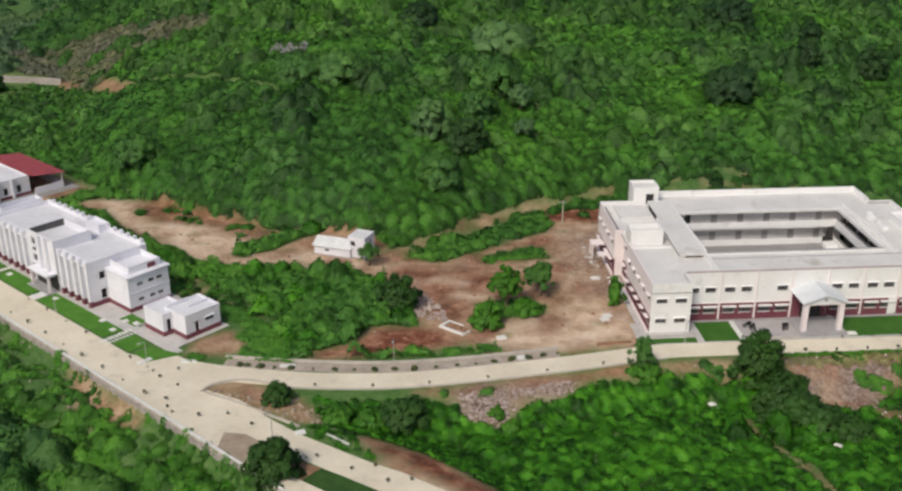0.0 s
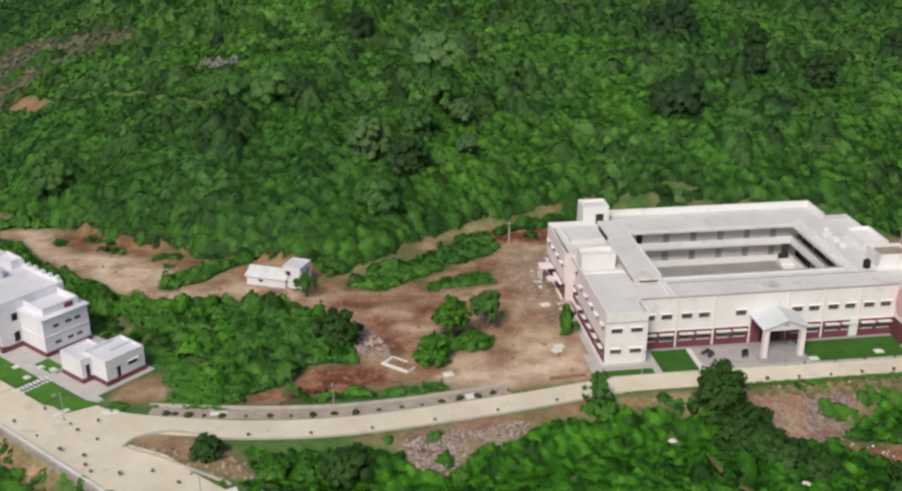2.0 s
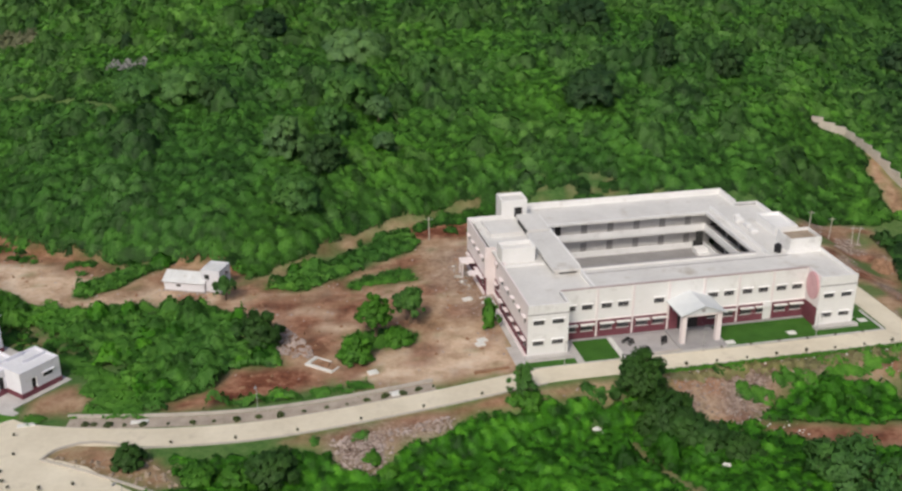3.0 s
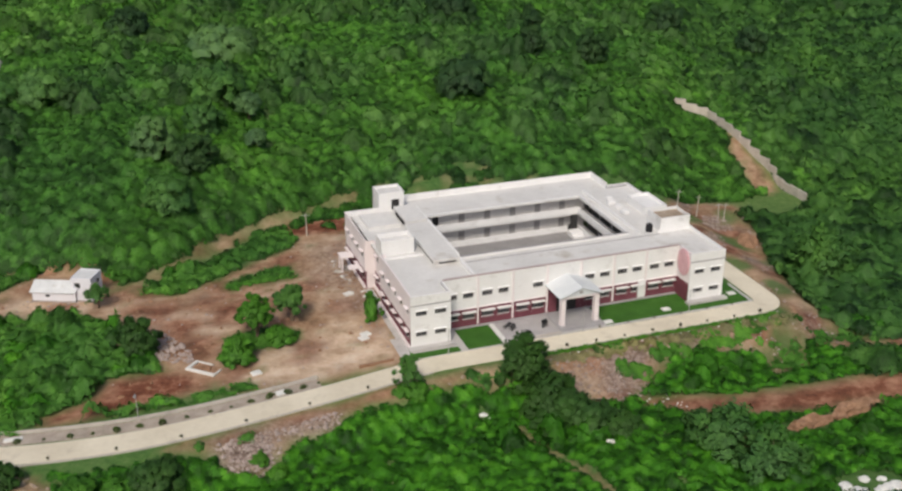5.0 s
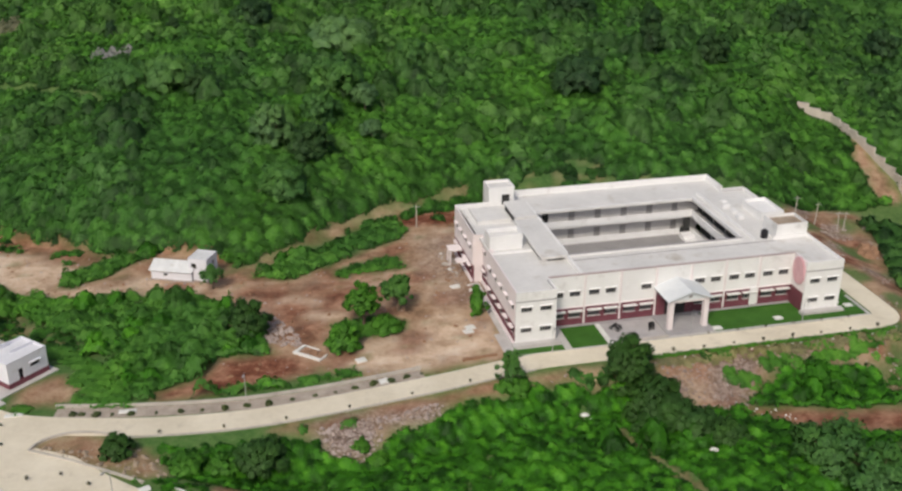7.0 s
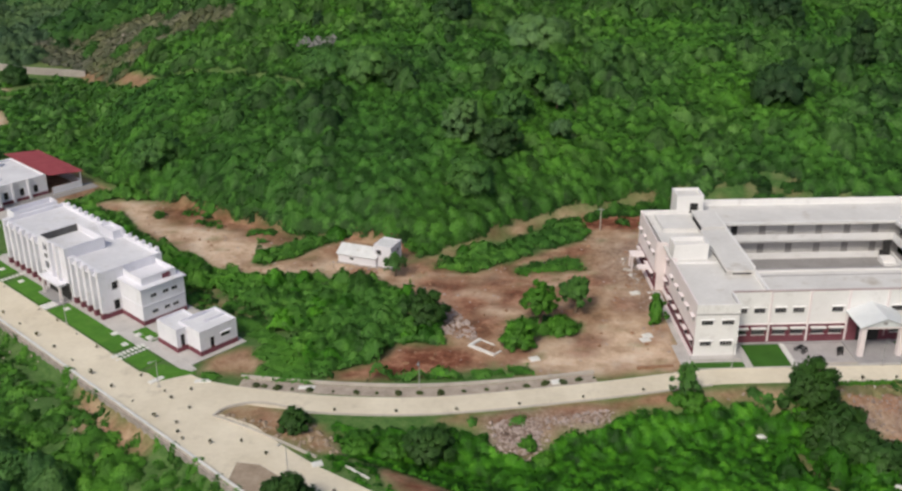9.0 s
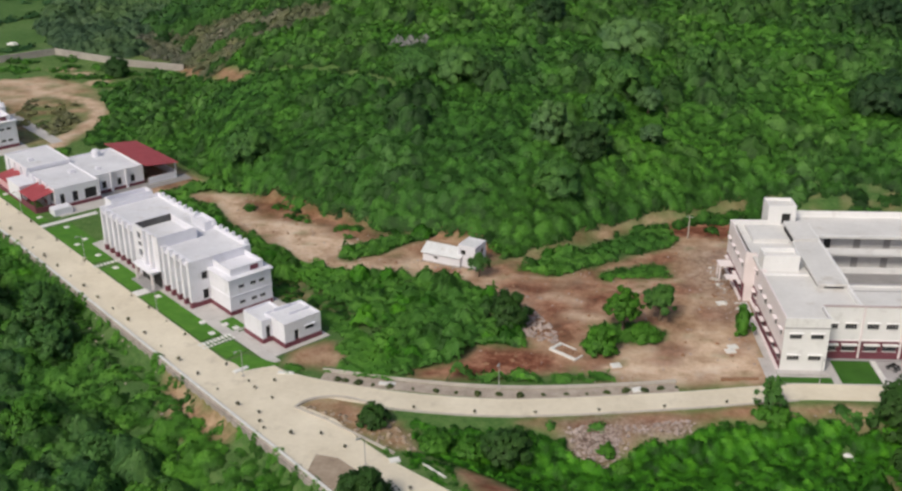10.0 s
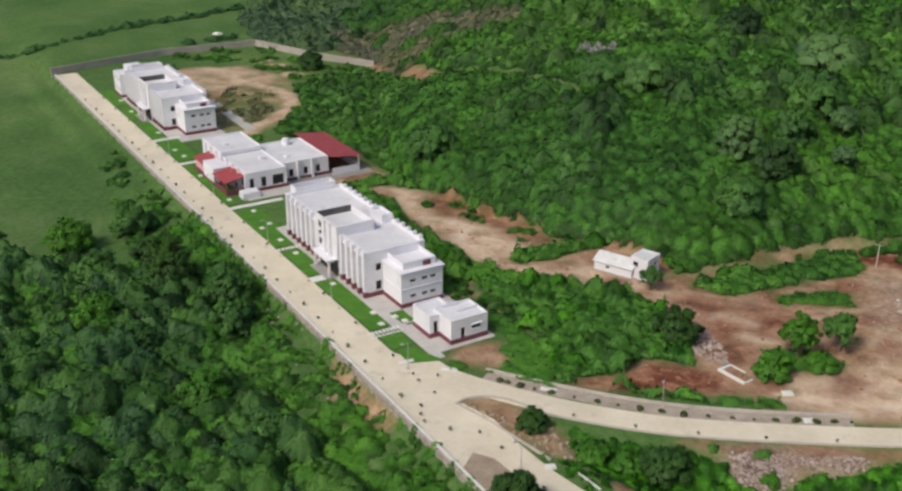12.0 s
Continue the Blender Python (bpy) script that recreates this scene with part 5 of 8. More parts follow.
# ---- hostels ----
def hostel(at, label):
    top = thing("hostel_building", at, label, "building", "hostels along the road")
    H = 8.1
    fins = [14.5 + 2.15 * k for k in range(5)] + [33.4 + 2.2 * k for k in range(7)]
    bays = [(a + 0.7, b) for a, b in zip(fins, fins[1:]) if b - a < 3]
    holes = [(a + 0.35, b - 0.35, z, z + 1.5) for a, b in bays for z in (1.5, 4.9)]
    part("front_wall", wall_run("y", 14.5, 47.3, 11.5, 11.75, 0.9, H, holes), hostel_white, top, "white front wall between upright fins")
    part("front_base", boxes((11.44, 14.5, 0, 11.75, 47.3, 0.9)), maroon_paint, top)
    for y in fins:
        part("fin", boxes((10.75, y, 1.1, 11.5, y + 0.7, H + 0.25)), hostel_white, top)
        part("fin_base", boxes((10.72, y - 0.02, 0, 11.44, y + 0.72, 1.1)), maroon_paint, top)
    for a, b in bays:
        for z in (1.5, 4.9):
            window(top, 11.6, (a + b) / 2, z, b - a - 0.7, 1.5, "-x", 1)
        part("bay_hood", boxes((10.95, a, 7.3, 11.5, b, 7.45)), hostel_white, top)
        part("bay_panel", boxes((11.4, a + 0.2, 0.55, 11.5, b - 0.2, 1.3)), maroon_paint, top)
    part("end_wall", wall_run("x", 11.75, 22.5, 14.5, 14.75, 0.9, H + 0.2, [(13.0, 14.1, 4.6, 6.0), (13.0, 14.1, 1.0, 2.8)]), hostel_white, top)
    # Near-black panels behind the holes stand in for unlit rooms.
    for z in (4.6, 1.0):
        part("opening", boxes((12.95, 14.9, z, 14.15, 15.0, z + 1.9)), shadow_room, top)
    part("end_base", boxes((11.75, 14.44, 0, 22.5, 14.75, 0.9)), maroon_paint, top)
    part("back_wall", boxes((22.25, 14.75, 0, 22.5, 47.3, H + 0.3)), hostel_white, top)
    part("far_wall", boxes((11.75, 47.05, 0, 22.25, 47.3, H + 0.2)), hostel_white, top)
    part("roof_slab", boxes((11.75, 14.75, H - 0.75, 22.25, 47.05, H - 0.45)), hostel_roof, top, "pale weathered flat roof")
    part("parapet", boxes((11.75, 14.75, H - 0.45, 11.95, 47.05, H)), hostel_white, top)
    k = 0
    for y in [15.2 + 2.1 * k for k in range(15)]:
        w = 0.45 if k % 3 else 0.7
        part("parapet_post", boxes((21.9, y, H + 0.3, 22.6, y + w, H + 0.75), (22.0, y + 0.08, H + 0.75, 22.5, y + w - 0.08, H + 0.95)), hostel_white, top)
        k += 1
    bm = boxes((20.4, 26.0, H - 0.45, 22.5, 26.2, H + 1.2), (20.4, 30.4, H - 0.45, 22.5, 30.6, H + 1.2), (20.4, 26.2, H - 0.45, 20.6, 30.4, H + 1.2), (22.3, 26.2, H - 0.45, 22.5, 30.4, H + 1.2), (20.6, 26.2, H - 0.45, 22.3, 30.4, H + 0.7))
    part("roof_room", bm, hostel_white, top)
    # Stair tower with a sunken top, and the porch before it.
    T = 9.7
    tower = part("stair_tower", wall_run("y", 24.2, 33.2, 10.5, 10.75, 3.4, T, [(30.6, 31.9, 4.0, 5.4), (30.6, 31.9, 5.9, 6.8), (30.6, 31.9, 7.3, 8.7)]), hostel_white, top, "projecting white stair tower with three dark windows")
    pieces("tower_side", hostel_white, tower, "", (10.75, 24.2, 0, 17.8, 24.45, T), (10.75, 32.95, 0, 17.8, 33.2, T), (17.55, 24.45, H - 0.45, 17.8, 32.95, T))
    part("tower_roof", boxes((10.75, 24.45, T - 1.5, 17.55, 32.95, T - 1.3)), hostel_roof, tower)
    part("tower_lining", boxes((10.75, 32.85, T - 1.3, 17.55, 32.95, T - 0.06)), dark_grey_plaster, tower, "dark grey inner parapet face")
    part("tower_glass", boxes((10.85, 30.6, 4.1, 10.9, 31.8, 9.0)), dark_glass, tower)
    pieces("tower_fin", hostel_white, tower, "", (9.95, 26.2, 3.4, 10.5, 26.9, T), (9.95, 28.4, 3.4, 10.5, 29.1, T))
    porch = part("porch", boxes((9.0, 25.0, 2.9, 10.5, 31.4, 3.25), (8.85, 24.85, 3.25, 10.5, 31.55, 3.4)), hostel_white, top, "flat white entrance canopy")
    for y in (25.3, 31.1):
        part("porch_post", boxes((9.1, y - 0.18, 0.2, 9.46, y + 0.18, 2.9)), pink_paint, porch)
    part("porch_floor", boxes((8.4, 24.6, 0, 10.7, 31.8, 0.2)), grey_plaster, porch)
    # A near-black sheet paints the shade under the canopy.
    part("entrance", boxes((10.55, 24.5, 0.2, 10.6, 31.6, 3.0)), shadow_room, porch)
    # Lower end block with a cornice and a set-back upper parapet.
    B = 6.2
    block = part("end_block", wall_run("x", 14.3, 22.2, 8.0, 8.25, 0.8, B, [(x, x + 1.1, z, z + 0.6) for x in (16.0, 18.2, 19.8) for z in (1.6, 4.4)]), hostel_white, top, "lower white end block with small windows")
    pieces("block_side", hostel_white, block, "", (14.3, 8.25, 0.8, 14.55, 14.44, B), (21.95, 8.25, 0.8, 22.2, 14.44, B))
    part("block_base", boxes((14.24, 7.94, 0, 22.26, 14.44, 0.8)), maroon_paint, block)
    part("cornice", boxes((14.0, 7.7, B, 22.5, 14.5, B + 0.25)), hostel_white, block)
    pieces("band", hostel_white, block, "", (14.2, 7.9, 3.25, 22.3, 8.0, 3.4), (14.2, 8.0, 3.25, 14.3, 14.4, 3.4))
    bm = boxes((15.2, 8.9, B + 0.25, 21.4, 9.1, B + 1.5), (15.2, 9.1, B + 0.25, 15.4, 14.4, B + 1.5), (21.2, 9.1, B + 0.25, 21.4, 14.4, B + 1.5), (15.4, 9.1, B + 0.25, 21.2, 14.4, B + 0.6))
    part("upper_parapet", bm, hostel_white, block)
    for x in (16.0, 18.2, 19.8):
        for z in (1.6, 4.4):
            window(top, x + 0.55, 8.1, z, 1.1, 0.6, "-y", 1)
    part("plaque", boxes((18.9, 8.84, B + 0.35, 20.4, 8.9, B + 1.2)), maroon_paint, block, "maroon panel on the parapet")
    bm = boxes((12.4, 47.3, 0, 22.0, 50.3, 7.0), (12.2, 47.3, 7.0, 22.2, 50.5, 7.25))
    part("far_block", bm, hostel_white, top)
    pieces("far_parapet", hostel_white, top, "", (13.0, 47.3, 7.25, 21.4, 47.5, 9.0), (13.0, 49.8, 7.25, 21.4, 50.0, 9.0), (13.0, 47.5, 7.25, 13.2, 49.8, 9.0), (21.2, 47.5, 7.25, 21.4, 49.8, 9.0))
    return top


near = hostel(row_at, "white two-storey hostel with upright fins and maroon base")
far = copy_thing(near, row_at @ Matrix.Translation((0, 110.5, 0)))
tagged(far, "white two-storey hostel with a lower wing at its end", "building", "hostels along the road")
wing = part("end_wing", wall_run("y", 50.6, 57.2, 10.2, 10.45, 0.8, 6.4, [(y, y + 1.0, z, z + 1.2) for y in (51.6, 54.6) for z in (1.5, 4.3)]), hostel_white, far, "lower white wing with small windows")
pieces("wing_side", hostel_white, wing, "", (10.45, 50.6, 0.8, 18.4, 50.85, 6.4), (10.45, 56.95, 0.8, 18.4, 57.2, 6.4), (18.15, 50.85, 0.8, 18.4, 56.95, 6.4))
part("wing_base", boxes((10.14, 50.54, 0, 18.46, 57.26, 0.8)), maroon_paint, wing)
part("wing_roof", boxes((10.45, 50.85, 5.7, 18.15, 56.95, 5.9)), hostel_roof, wing)
part("roof_room", boxes((13.0, 52.2, 5.9, 17.2, 56.4, 8.0)), hostel_white, wing)
for y in (52.1, 55.1):
    for z in (1.5, 4.3):
        window(far, 10.3, y, z, 1.0, 1.2, "-x", 1)

# ---- dining hall ----
dining = thing("dining_hall", row_at, "white single-storey dining hall with red sheet roofs", "building")
wins = [(73.6 + 3.4 * k, 74.8 + 3.4 * k) for k in range(7)]
part("front_wall", wall_run("y", 72.3, 99, 12.0, 12.25, 0.8, 4.6, [(a, b, 1.4, 3.2) for a, b in wins]), hostel_white, dining)
for a, b in wins:
    window(dining, 12.1, (a + b) / 2, 1.4, b - a, 1.8, "-x", 1)
    part("fin", boxes((11.5, b + 0.5, 0, 12.0, b + 0.85, 4.9)), hostel_white, dining)
part("base", boxes((11.94, 72.24, 0, 21.6, 99.06, 0.8)), maroon_paint, dining)
ends = [(13.0, 14.0), (15.6, 16.8), (18.2, 20.8)]
part("end_wall", wall_run("x", 12.25, 21.5, 72.3, 72.55, 0.8, 4.5, [(a, b, 0.9, 3.1) for a, b in ends]), hostel_white, dining)
for a, b in ends:
    part("opening", boxes((a - 0.05, 72.7, 0.8, b + 0.05, 72.8, 3.2)), shadow_room, dining)
pieces("back_wall", hostel_white, dining, "", (21.25, 72.55, 0.8, 21.5, 99, 4.5), (12.25, 98.75, 0.8, 21.25, 99, 4.5))
part("roof_slab", boxes((12.25, 72.55, 3.9, 21.25, 98.75, 4.15)), hostel_roof, dining, "pale flat roof")
part("raised_roof", boxes((12.25, 86.6, 4.15, 21.25, 98.75, 5.0)), hostel_roof, dining, "raised flat roof over the far half")
pieces("parapet", hostel_white, dining, "", (12.0, 86.4, 4.5, 21.5, 86.6, 5.25), (12.0, 86.6, 4.6, 12.2, 99.0, 5.25), (21.3, 86.6, 4.5, 21.5, 99.0, 5.25), (12.2, 98.8, 4.5, 21.3, 99.0, 5.25))
pieces("roof_block", hostel_white, dining, "", (18.6, 80.0, 4.15, 19.8, 81.2, 4.7), (14.4, 91.0, 5.0, 15.4, 92.0, 5.5), (24.2, 79.0, 3.95, 25.0, 80.2, 4.4))
wing = part("kitchen_wing", wall_run("x", 21.5, 32.6, 75.0, 75.25, 0.7, 4.3, [(a, b, 1.0, 2.6) for a, b in ((23.2, 24.2), (26.6, 27.6), (29.6, 30.6))]), hostel_white, dining, "white kitchen wing")
part("wing_base", boxes((21.6, 74.95, 0, 32.7, 90.3, 0.7)), maroon_paint, wing)
pieces("wing_wall", hostel_white, wing, "", (32.35, 75.25, 0.7, 32.6, 90.3, 4.3), (21.5, 90.05, 0.7, 32.35, 90.3, 4.3))
part("wing_roof", boxes((21.5, 75.25, 3.7, 32.35, 90.05, 3.95)), hostel_roof, wing)
for a in (23.7, 27.1, 30.1):
    part("opening", boxes((a - 0.55, 75.4, 0.9, a + 0.55, 75.5, 2.7)), shadow_room, wing)
pieces("buttress", hostel_white, wing, "", (25.0, 74.6, 0, 25.5, 75.0, 4.5), (28.4, 74.6, 0, 28.9, 75.0, 4.5))


def lean_to(name, x0, x1, y0, y1, zlo, zhi, label, parent, low_first=True):
    bm, n = bmesh.new(), int((y1 - y0) / 0.3)
    za, zb = (zlo, zhi) if low_first else (zhi, zlo)
    rows = []
    for k in range(n + 1):
        y, ripple = y0 + (y1 - y0) * k / n, 0.04 * (k % 2)
        rows.append([bm.verts.new((x0, y, za + ripple)), bm.verts.new((x1, y, zb + ripple)), bm.verts.new((x1, y, zb + ripple - 0.05)), bm.verts.new((x0, y, za + ripple - 0.05))])
    for r, s in zip(rows, rows[1:]):
        for k in range(4):
            bm.faces.new((r[k], r[(k + 1) % 4], s[(k + 1) % 4], s[k]))
    bm.faces.new(rows[0]), bm.faces.new(rows[-1])
    bmesh.ops.recalc_face_normals(bm, faces=bm.faces)
    return part(name, bm, red_sheet, parent, label)


lean_to("red_roof", 32.3, 40.2, 73.2, 93.4, 3.5, 4.5, "red corrugated lean-to roof", dining, False)
pieces("red_roof_wall", hostel_white, dining, "", (39.4, 73.6, 0, 39.6, 93, 1.6), (33, 73.6, 0, 39.4, 73.8, 1.5))
for y in (73.8, 80, 86.5, 92.8):
    part("roof_post", boxes((39.4, y - 0.12, 1.6, 39.64, y + 0.12, 3.55)), hostel_white, dining)
lean_to("front_red_roof", 7.6, 12.0, 72.6, 80.4, 2.9, 3.9, "red corrugated porch roof", dining)
pieces("porch_wall", maroon_paint, dining, "", (7.9, 72.8, 0, 8.1, 80.2, 1.4), (8.1, 72.8, 0, 12.0, 73.0, 1.2))
for y in (73.0, 76.4, 80.0):
    part("roof_post", boxes((7.9, y - 0.1, 1.4, 8.1, y + 0.1, 2.95)), maroon_paint, dining)
part("front_block", boxes((8.0, 80.6, 0.6, 11.5, 87.2, 3.6), (7.9, 80.5, 3.6, 11.5, 87.3, 3.8)), hostel_white, dining, "white front store block")
part("front_block_base", boxes((7.9, 80.5, 0, 11.5, 94.0, 0.6)), maroon_paint, dining)
part("front_store", boxes((8.4, 87.4, 0.6, 11.5, 93.8, 2.6)), rose, dining, "faded pink store wall")
lean_to("store_red_roof", 8.0, 12.0, 87.3, 94.2, 2.65, 3.3, "faded red porch roof", dining)
part("step_block", boxes((10.2, 69.0, 0, 14.0, 71.6, 1.3), (10.4, 69.2, 1.3, 13.8, 71.4, 1.45)), hostel_white, dining, "low white yard block")
bm = bmesh.new()
rod(bm, (28.0, 88.0, 3.95), (28.0, 88.0, 5.3), 0.9, 0.9, 16)
rod(bm, (28.0, 88.0, 5.3), (28.0, 88.0, 5.6), 0.9, 0.3, 16)
part("roof_tank", bm, hostel_white, dining, "round white roof tank")

# ---- gate house ----
gate = thing("gate_house", row_at, "small white flat-roofed gate house with maroon base", "building")
part("wall", wall_run("x", 14.8, 21.5, -7.0, -6.75, 0.9, 4.2, [(16.6, 17.4, 0.9, 2.6), (18.6, 20.2, 2.0, 2.7)]), hostel_white, gate)
pieces("wall", hostel_white, gate, "", (14.8, -6.75, 0.9, 15.05, -1.5, 4.2), (21.25, -6.75, 0.9, 21.5, -1.5, 4.2), (15.05, -1.75, 0.9, 21.25, -1.5, 4.2))
part("wall", wall_run("x", 13.0, 14.8, -3.5, -3.3, 0.9, 4.0, [(13.7, 14.5, 0.9, 2.9)]), hostel_white, gate)
pieces("wall", hostel_white, gate, "", (13.0, -3.3, 0.9, 13.25, 1.8, 4.0), (13.25, 1.55, 0.9, 17.8, 1.8, 4.0), (17.55, -1.5, 0.9, 17.8, 1.55, 4.0))
pieces("base", maroon_paint, gate, "", (14.74, -7.06, 0, 21.56, -1.5, 0.9), (12.94, -3.56, 0, 17.86, 1.86, 0.9))
pieces("roof", hostel_roof, gate, "pale flat roof", (15.05, -6.75, 3.7, 21.25, -1.75, 3.9), (13.25, -3.3, 3.5, 17.55, 1.55, 3.7))
pieces("doorway", shadow_room, gate, "", (16.5, -6.6, 0.9, 17.5, -6.5, 2.7), (13.6, -3.2, 0.9, 14.6, -3.1, 3.0))
part("window", boxes((18.6, -6.9, 2.0, 20.2, -6.84, 2.7)), dark_glass, gate)
part("hood", boxes((18.4, -7.25, 2.75, 20.4, -7.0, 2.83)), hostel_white, gate)
pieces("roof_curb", hostel_white, gate, "", (17.4, -4.4, 3.9, 21.2, -4.2, 4.35), (16.2, -2.0, 3.9, 19.0, -1.8, 4.5))
ground_thing("pavement", boxes((12.3, -8.0, -0.2, 22.4, 2.4, 0.1)), paving, "pale concrete apron round the gate house", "pavement", at=row_at)

# ---- loose stone ----
pale_stone = surface("pale_broken_stone", (0.22, 0.165, 0.145), (0.52, 0.44, 0.41), 0.9, 4.0, 0.9, 0.03)


def stones(name, poly, step, big, seed, material, label, share=1.0, drifts=False):
    xs, ys = [p[0] for p in poly], [p[1] for p in poly]
    x, y, rng = jitter(min(xs), max(xs), min(ys), max(ys), step, seed)
    m = (edge_distance(x, y, poly) > -0.3) & (rng.uniform(size=len(x)) < share) & ~built(x, y, 0.3)
    if drifts:
        m &= wave(x, y, 4, 6) > 0.1
    x, y = x[m], y[m]
    base = np.array([(1, 0, 0), (-1, 0, 0), (0, 1, 0), (0, -1, 0), (0, 0, 1), (0, 0, -1)], float)
    faces = np.array([(0, 2, 4), (2, 1, 4), (1, 3, 4), (3, 0, 4), (2, 0, 5), (1, 2, 5), (3, 1, 5), (0, 3, 5)])
    v = base[None] * rng.uniform(0.5, 1.2, (len(x), 6, 1)) + rng.normal(size=(len(x), 6, 3)) * 0.15
    v *= (big * rng.uniform(0.3, 1.0, len(x)) ** 1.6)[:, None, None] * (1, 1, 0.75)
    t = rng.uniform(0, math.tau, len(x))[:, None]
    vx, vy = v[..., 0] * np.cos(t) - v[..., 1] * np.sin(t), v[..., 0] * np.sin(t) + v[..., 1] * np.cos(t)
    v = np.stack([vx + x[:, None], vy + y[:, None], v[..., 2] + (height(x, y) + 0.05)[:, None]], -1)
    ob = new(name, tri_mesh(name, v[:, faces].reshape(-1, 3), material))
    return tagged(ob, label, "stones", "", "stuff")


# ---- white site sheds in the cleared ground ----
def gable_shed(x, y, turn, wide, deep, tall, ridge):
    """A long low shed; its ridge runs along its length."""
    top = thing("site_shed", pose(x, y, float(height(x, y)) - 0.05, 0, 0, turn), "long low white shed with a weathered sheet roof", "shed", "site sheds")
    part("plinth", boxes((-0.2, -0.2, 0, wide + 0.1, deep + 0.2, 0.25)), grey_stone, top)
    part("wall", wall_run("x", 0, wide, 0, 0.15, 0.25, tall, [(wide * 0.3, wide * 0.3 + 0.8, 0.9, 1.4)]), hostel_white, top)
    part("wall", boxes((0.15, deep - 0.15, 0.25, wide - 0.15, deep, tall)), hostel_white, top)
    for x0, x1 in ((0, 0.15), (wide - 0.15, wide)):
        bm = bmesh.new()
        ends = [[bm.verts.new((q, v, z)) for v, z in ((0.15, 0.25), (deep, 0.25), (deep, tall), (deep / 2, ridge), (0.15, tall))] for q in (x0, x1)]
        bm.faces.new(ends[0]), bm.faces.new(ends[1])
        for k in range(5):
            bm.faces.new((ends[0][k], ends[0][(k + 1) % 5], ends[1][(k + 1) % 5], ends[1][k]))
        bmesh.ops.recalc_face_normals(bm, faces=bm.faces)
        part("gable_wall", bm, hostel_white, top)
    part("opening", boxes((wide * 0.28, 0.3, 0.85, wide * 0.3 + 0.9, 0.36, 1.45)), shadow_room, top)
    for side in (0, 1):
        bm, n, last = bmesh.new(), int(wide / 0.35), None
        for k in range(n + 1):
            q = -0.3 + (wide + 0.5) * k / n
            lift = 0.04 * (k % 2)
            edge = (-0.35, tall - 0.08) if side == 0 else (deep + 0.35, tall - 0.08)
            ring = [bm.verts.new((q, v, z + lift + o)) for o in (0.02, 0.08) for v, z in ((edge, (deep / 2, ridge)) if o < 0.05 else ((deep / 2, ridge), edge))]
            if last:
                for e in range(4):
                    bm.faces.new((last[e], last[(e + 1) % 4], ring[(e + 1) % 4], ring[e]))
            last = ring
        bmesh.ops.recalc_face_normals(bm, faces=bm.faces)
        part("roof", bm, light_sheet, top, "pale weathered corrugated roof sheet")
    return top


def cube_shed(x, y, turn, wide, deep, tall):
    """A tall plain shed with a flat roof behind a low rim."""
    top = thing("site_shed", pose(x, y, float(height(x, y)) - 0.05, 0, 0, turn), "tall white flat-roofed shed with small dark windows", "shed", "site sheds")
    part("plinth", boxes((-0.15, -0.15, 0, wide + 0.15, deep + 0.15, 0.25)), grey_stone, top)
    part("wall", wall_run("x", 0, wide, 0, 0.15, 0.25, tall, [(0.5, 1.5, tall - 1.9, tall - 0.9)]), hostel_white, top)
    part("wall", wall_run("y", 0.15, deep, wide - 0.15, wide, 0.25, tall, [(deep * 0.55, deep * 0.55 + 0.9, tall - 1.9, tall - 1.0)]), hostel_white, top)
    pieces("wall", hostel_white, top, "", (0, 0.15, 0.25, 0.15, deep, tall), (0.15, deep - 0.15, 0.25, wide - 0.15, deep, tall))
    part("roof", boxes((0.15, 0.15, tall - 0.25, wide - 0.15, deep - 0.15, tall - 0.1)), light_sheet, top, "flat pale roof")
    pieces("opening", shadow_room, top, "", (0.45, 0.3, tall - 1.95, 1.55, 0.36, tall - 0.85), (wide - 0.36, deep * 0.55 - 0.05, tall - 1.95, wide - 0.3, deep * 0.55 + 0.95, tall - 0.95))
    part("sill", boxes((0.4, -0.1, tall - 1.98, 1.6, 0, tall - 1.9)), hostel_white, top)
    return top


light_sheet = surface("weathered_white_sheet", (0.60, 0.61, 0.62), (0.78, 0.79, 0.80), 0.6, 3.0, 0.6, 0.02, stain=(0.5, 0.47, 0.43))
gable_shed(-41.6, 182.2, -14, 7.4, 4.4, 1.9, 3.0)
cube_shed(-34.9, 181.2, -18, 3.5, 4.0, 4.3)
stones("shed_rubble", [(-43, 181), (-33, 178.5), (-31.5, 180.5), (-33.5, 180.8), (-42, 183)], 0.6, 0.4, 63, pale_stone, "pale rubble strewn along the sheds", 0.5)


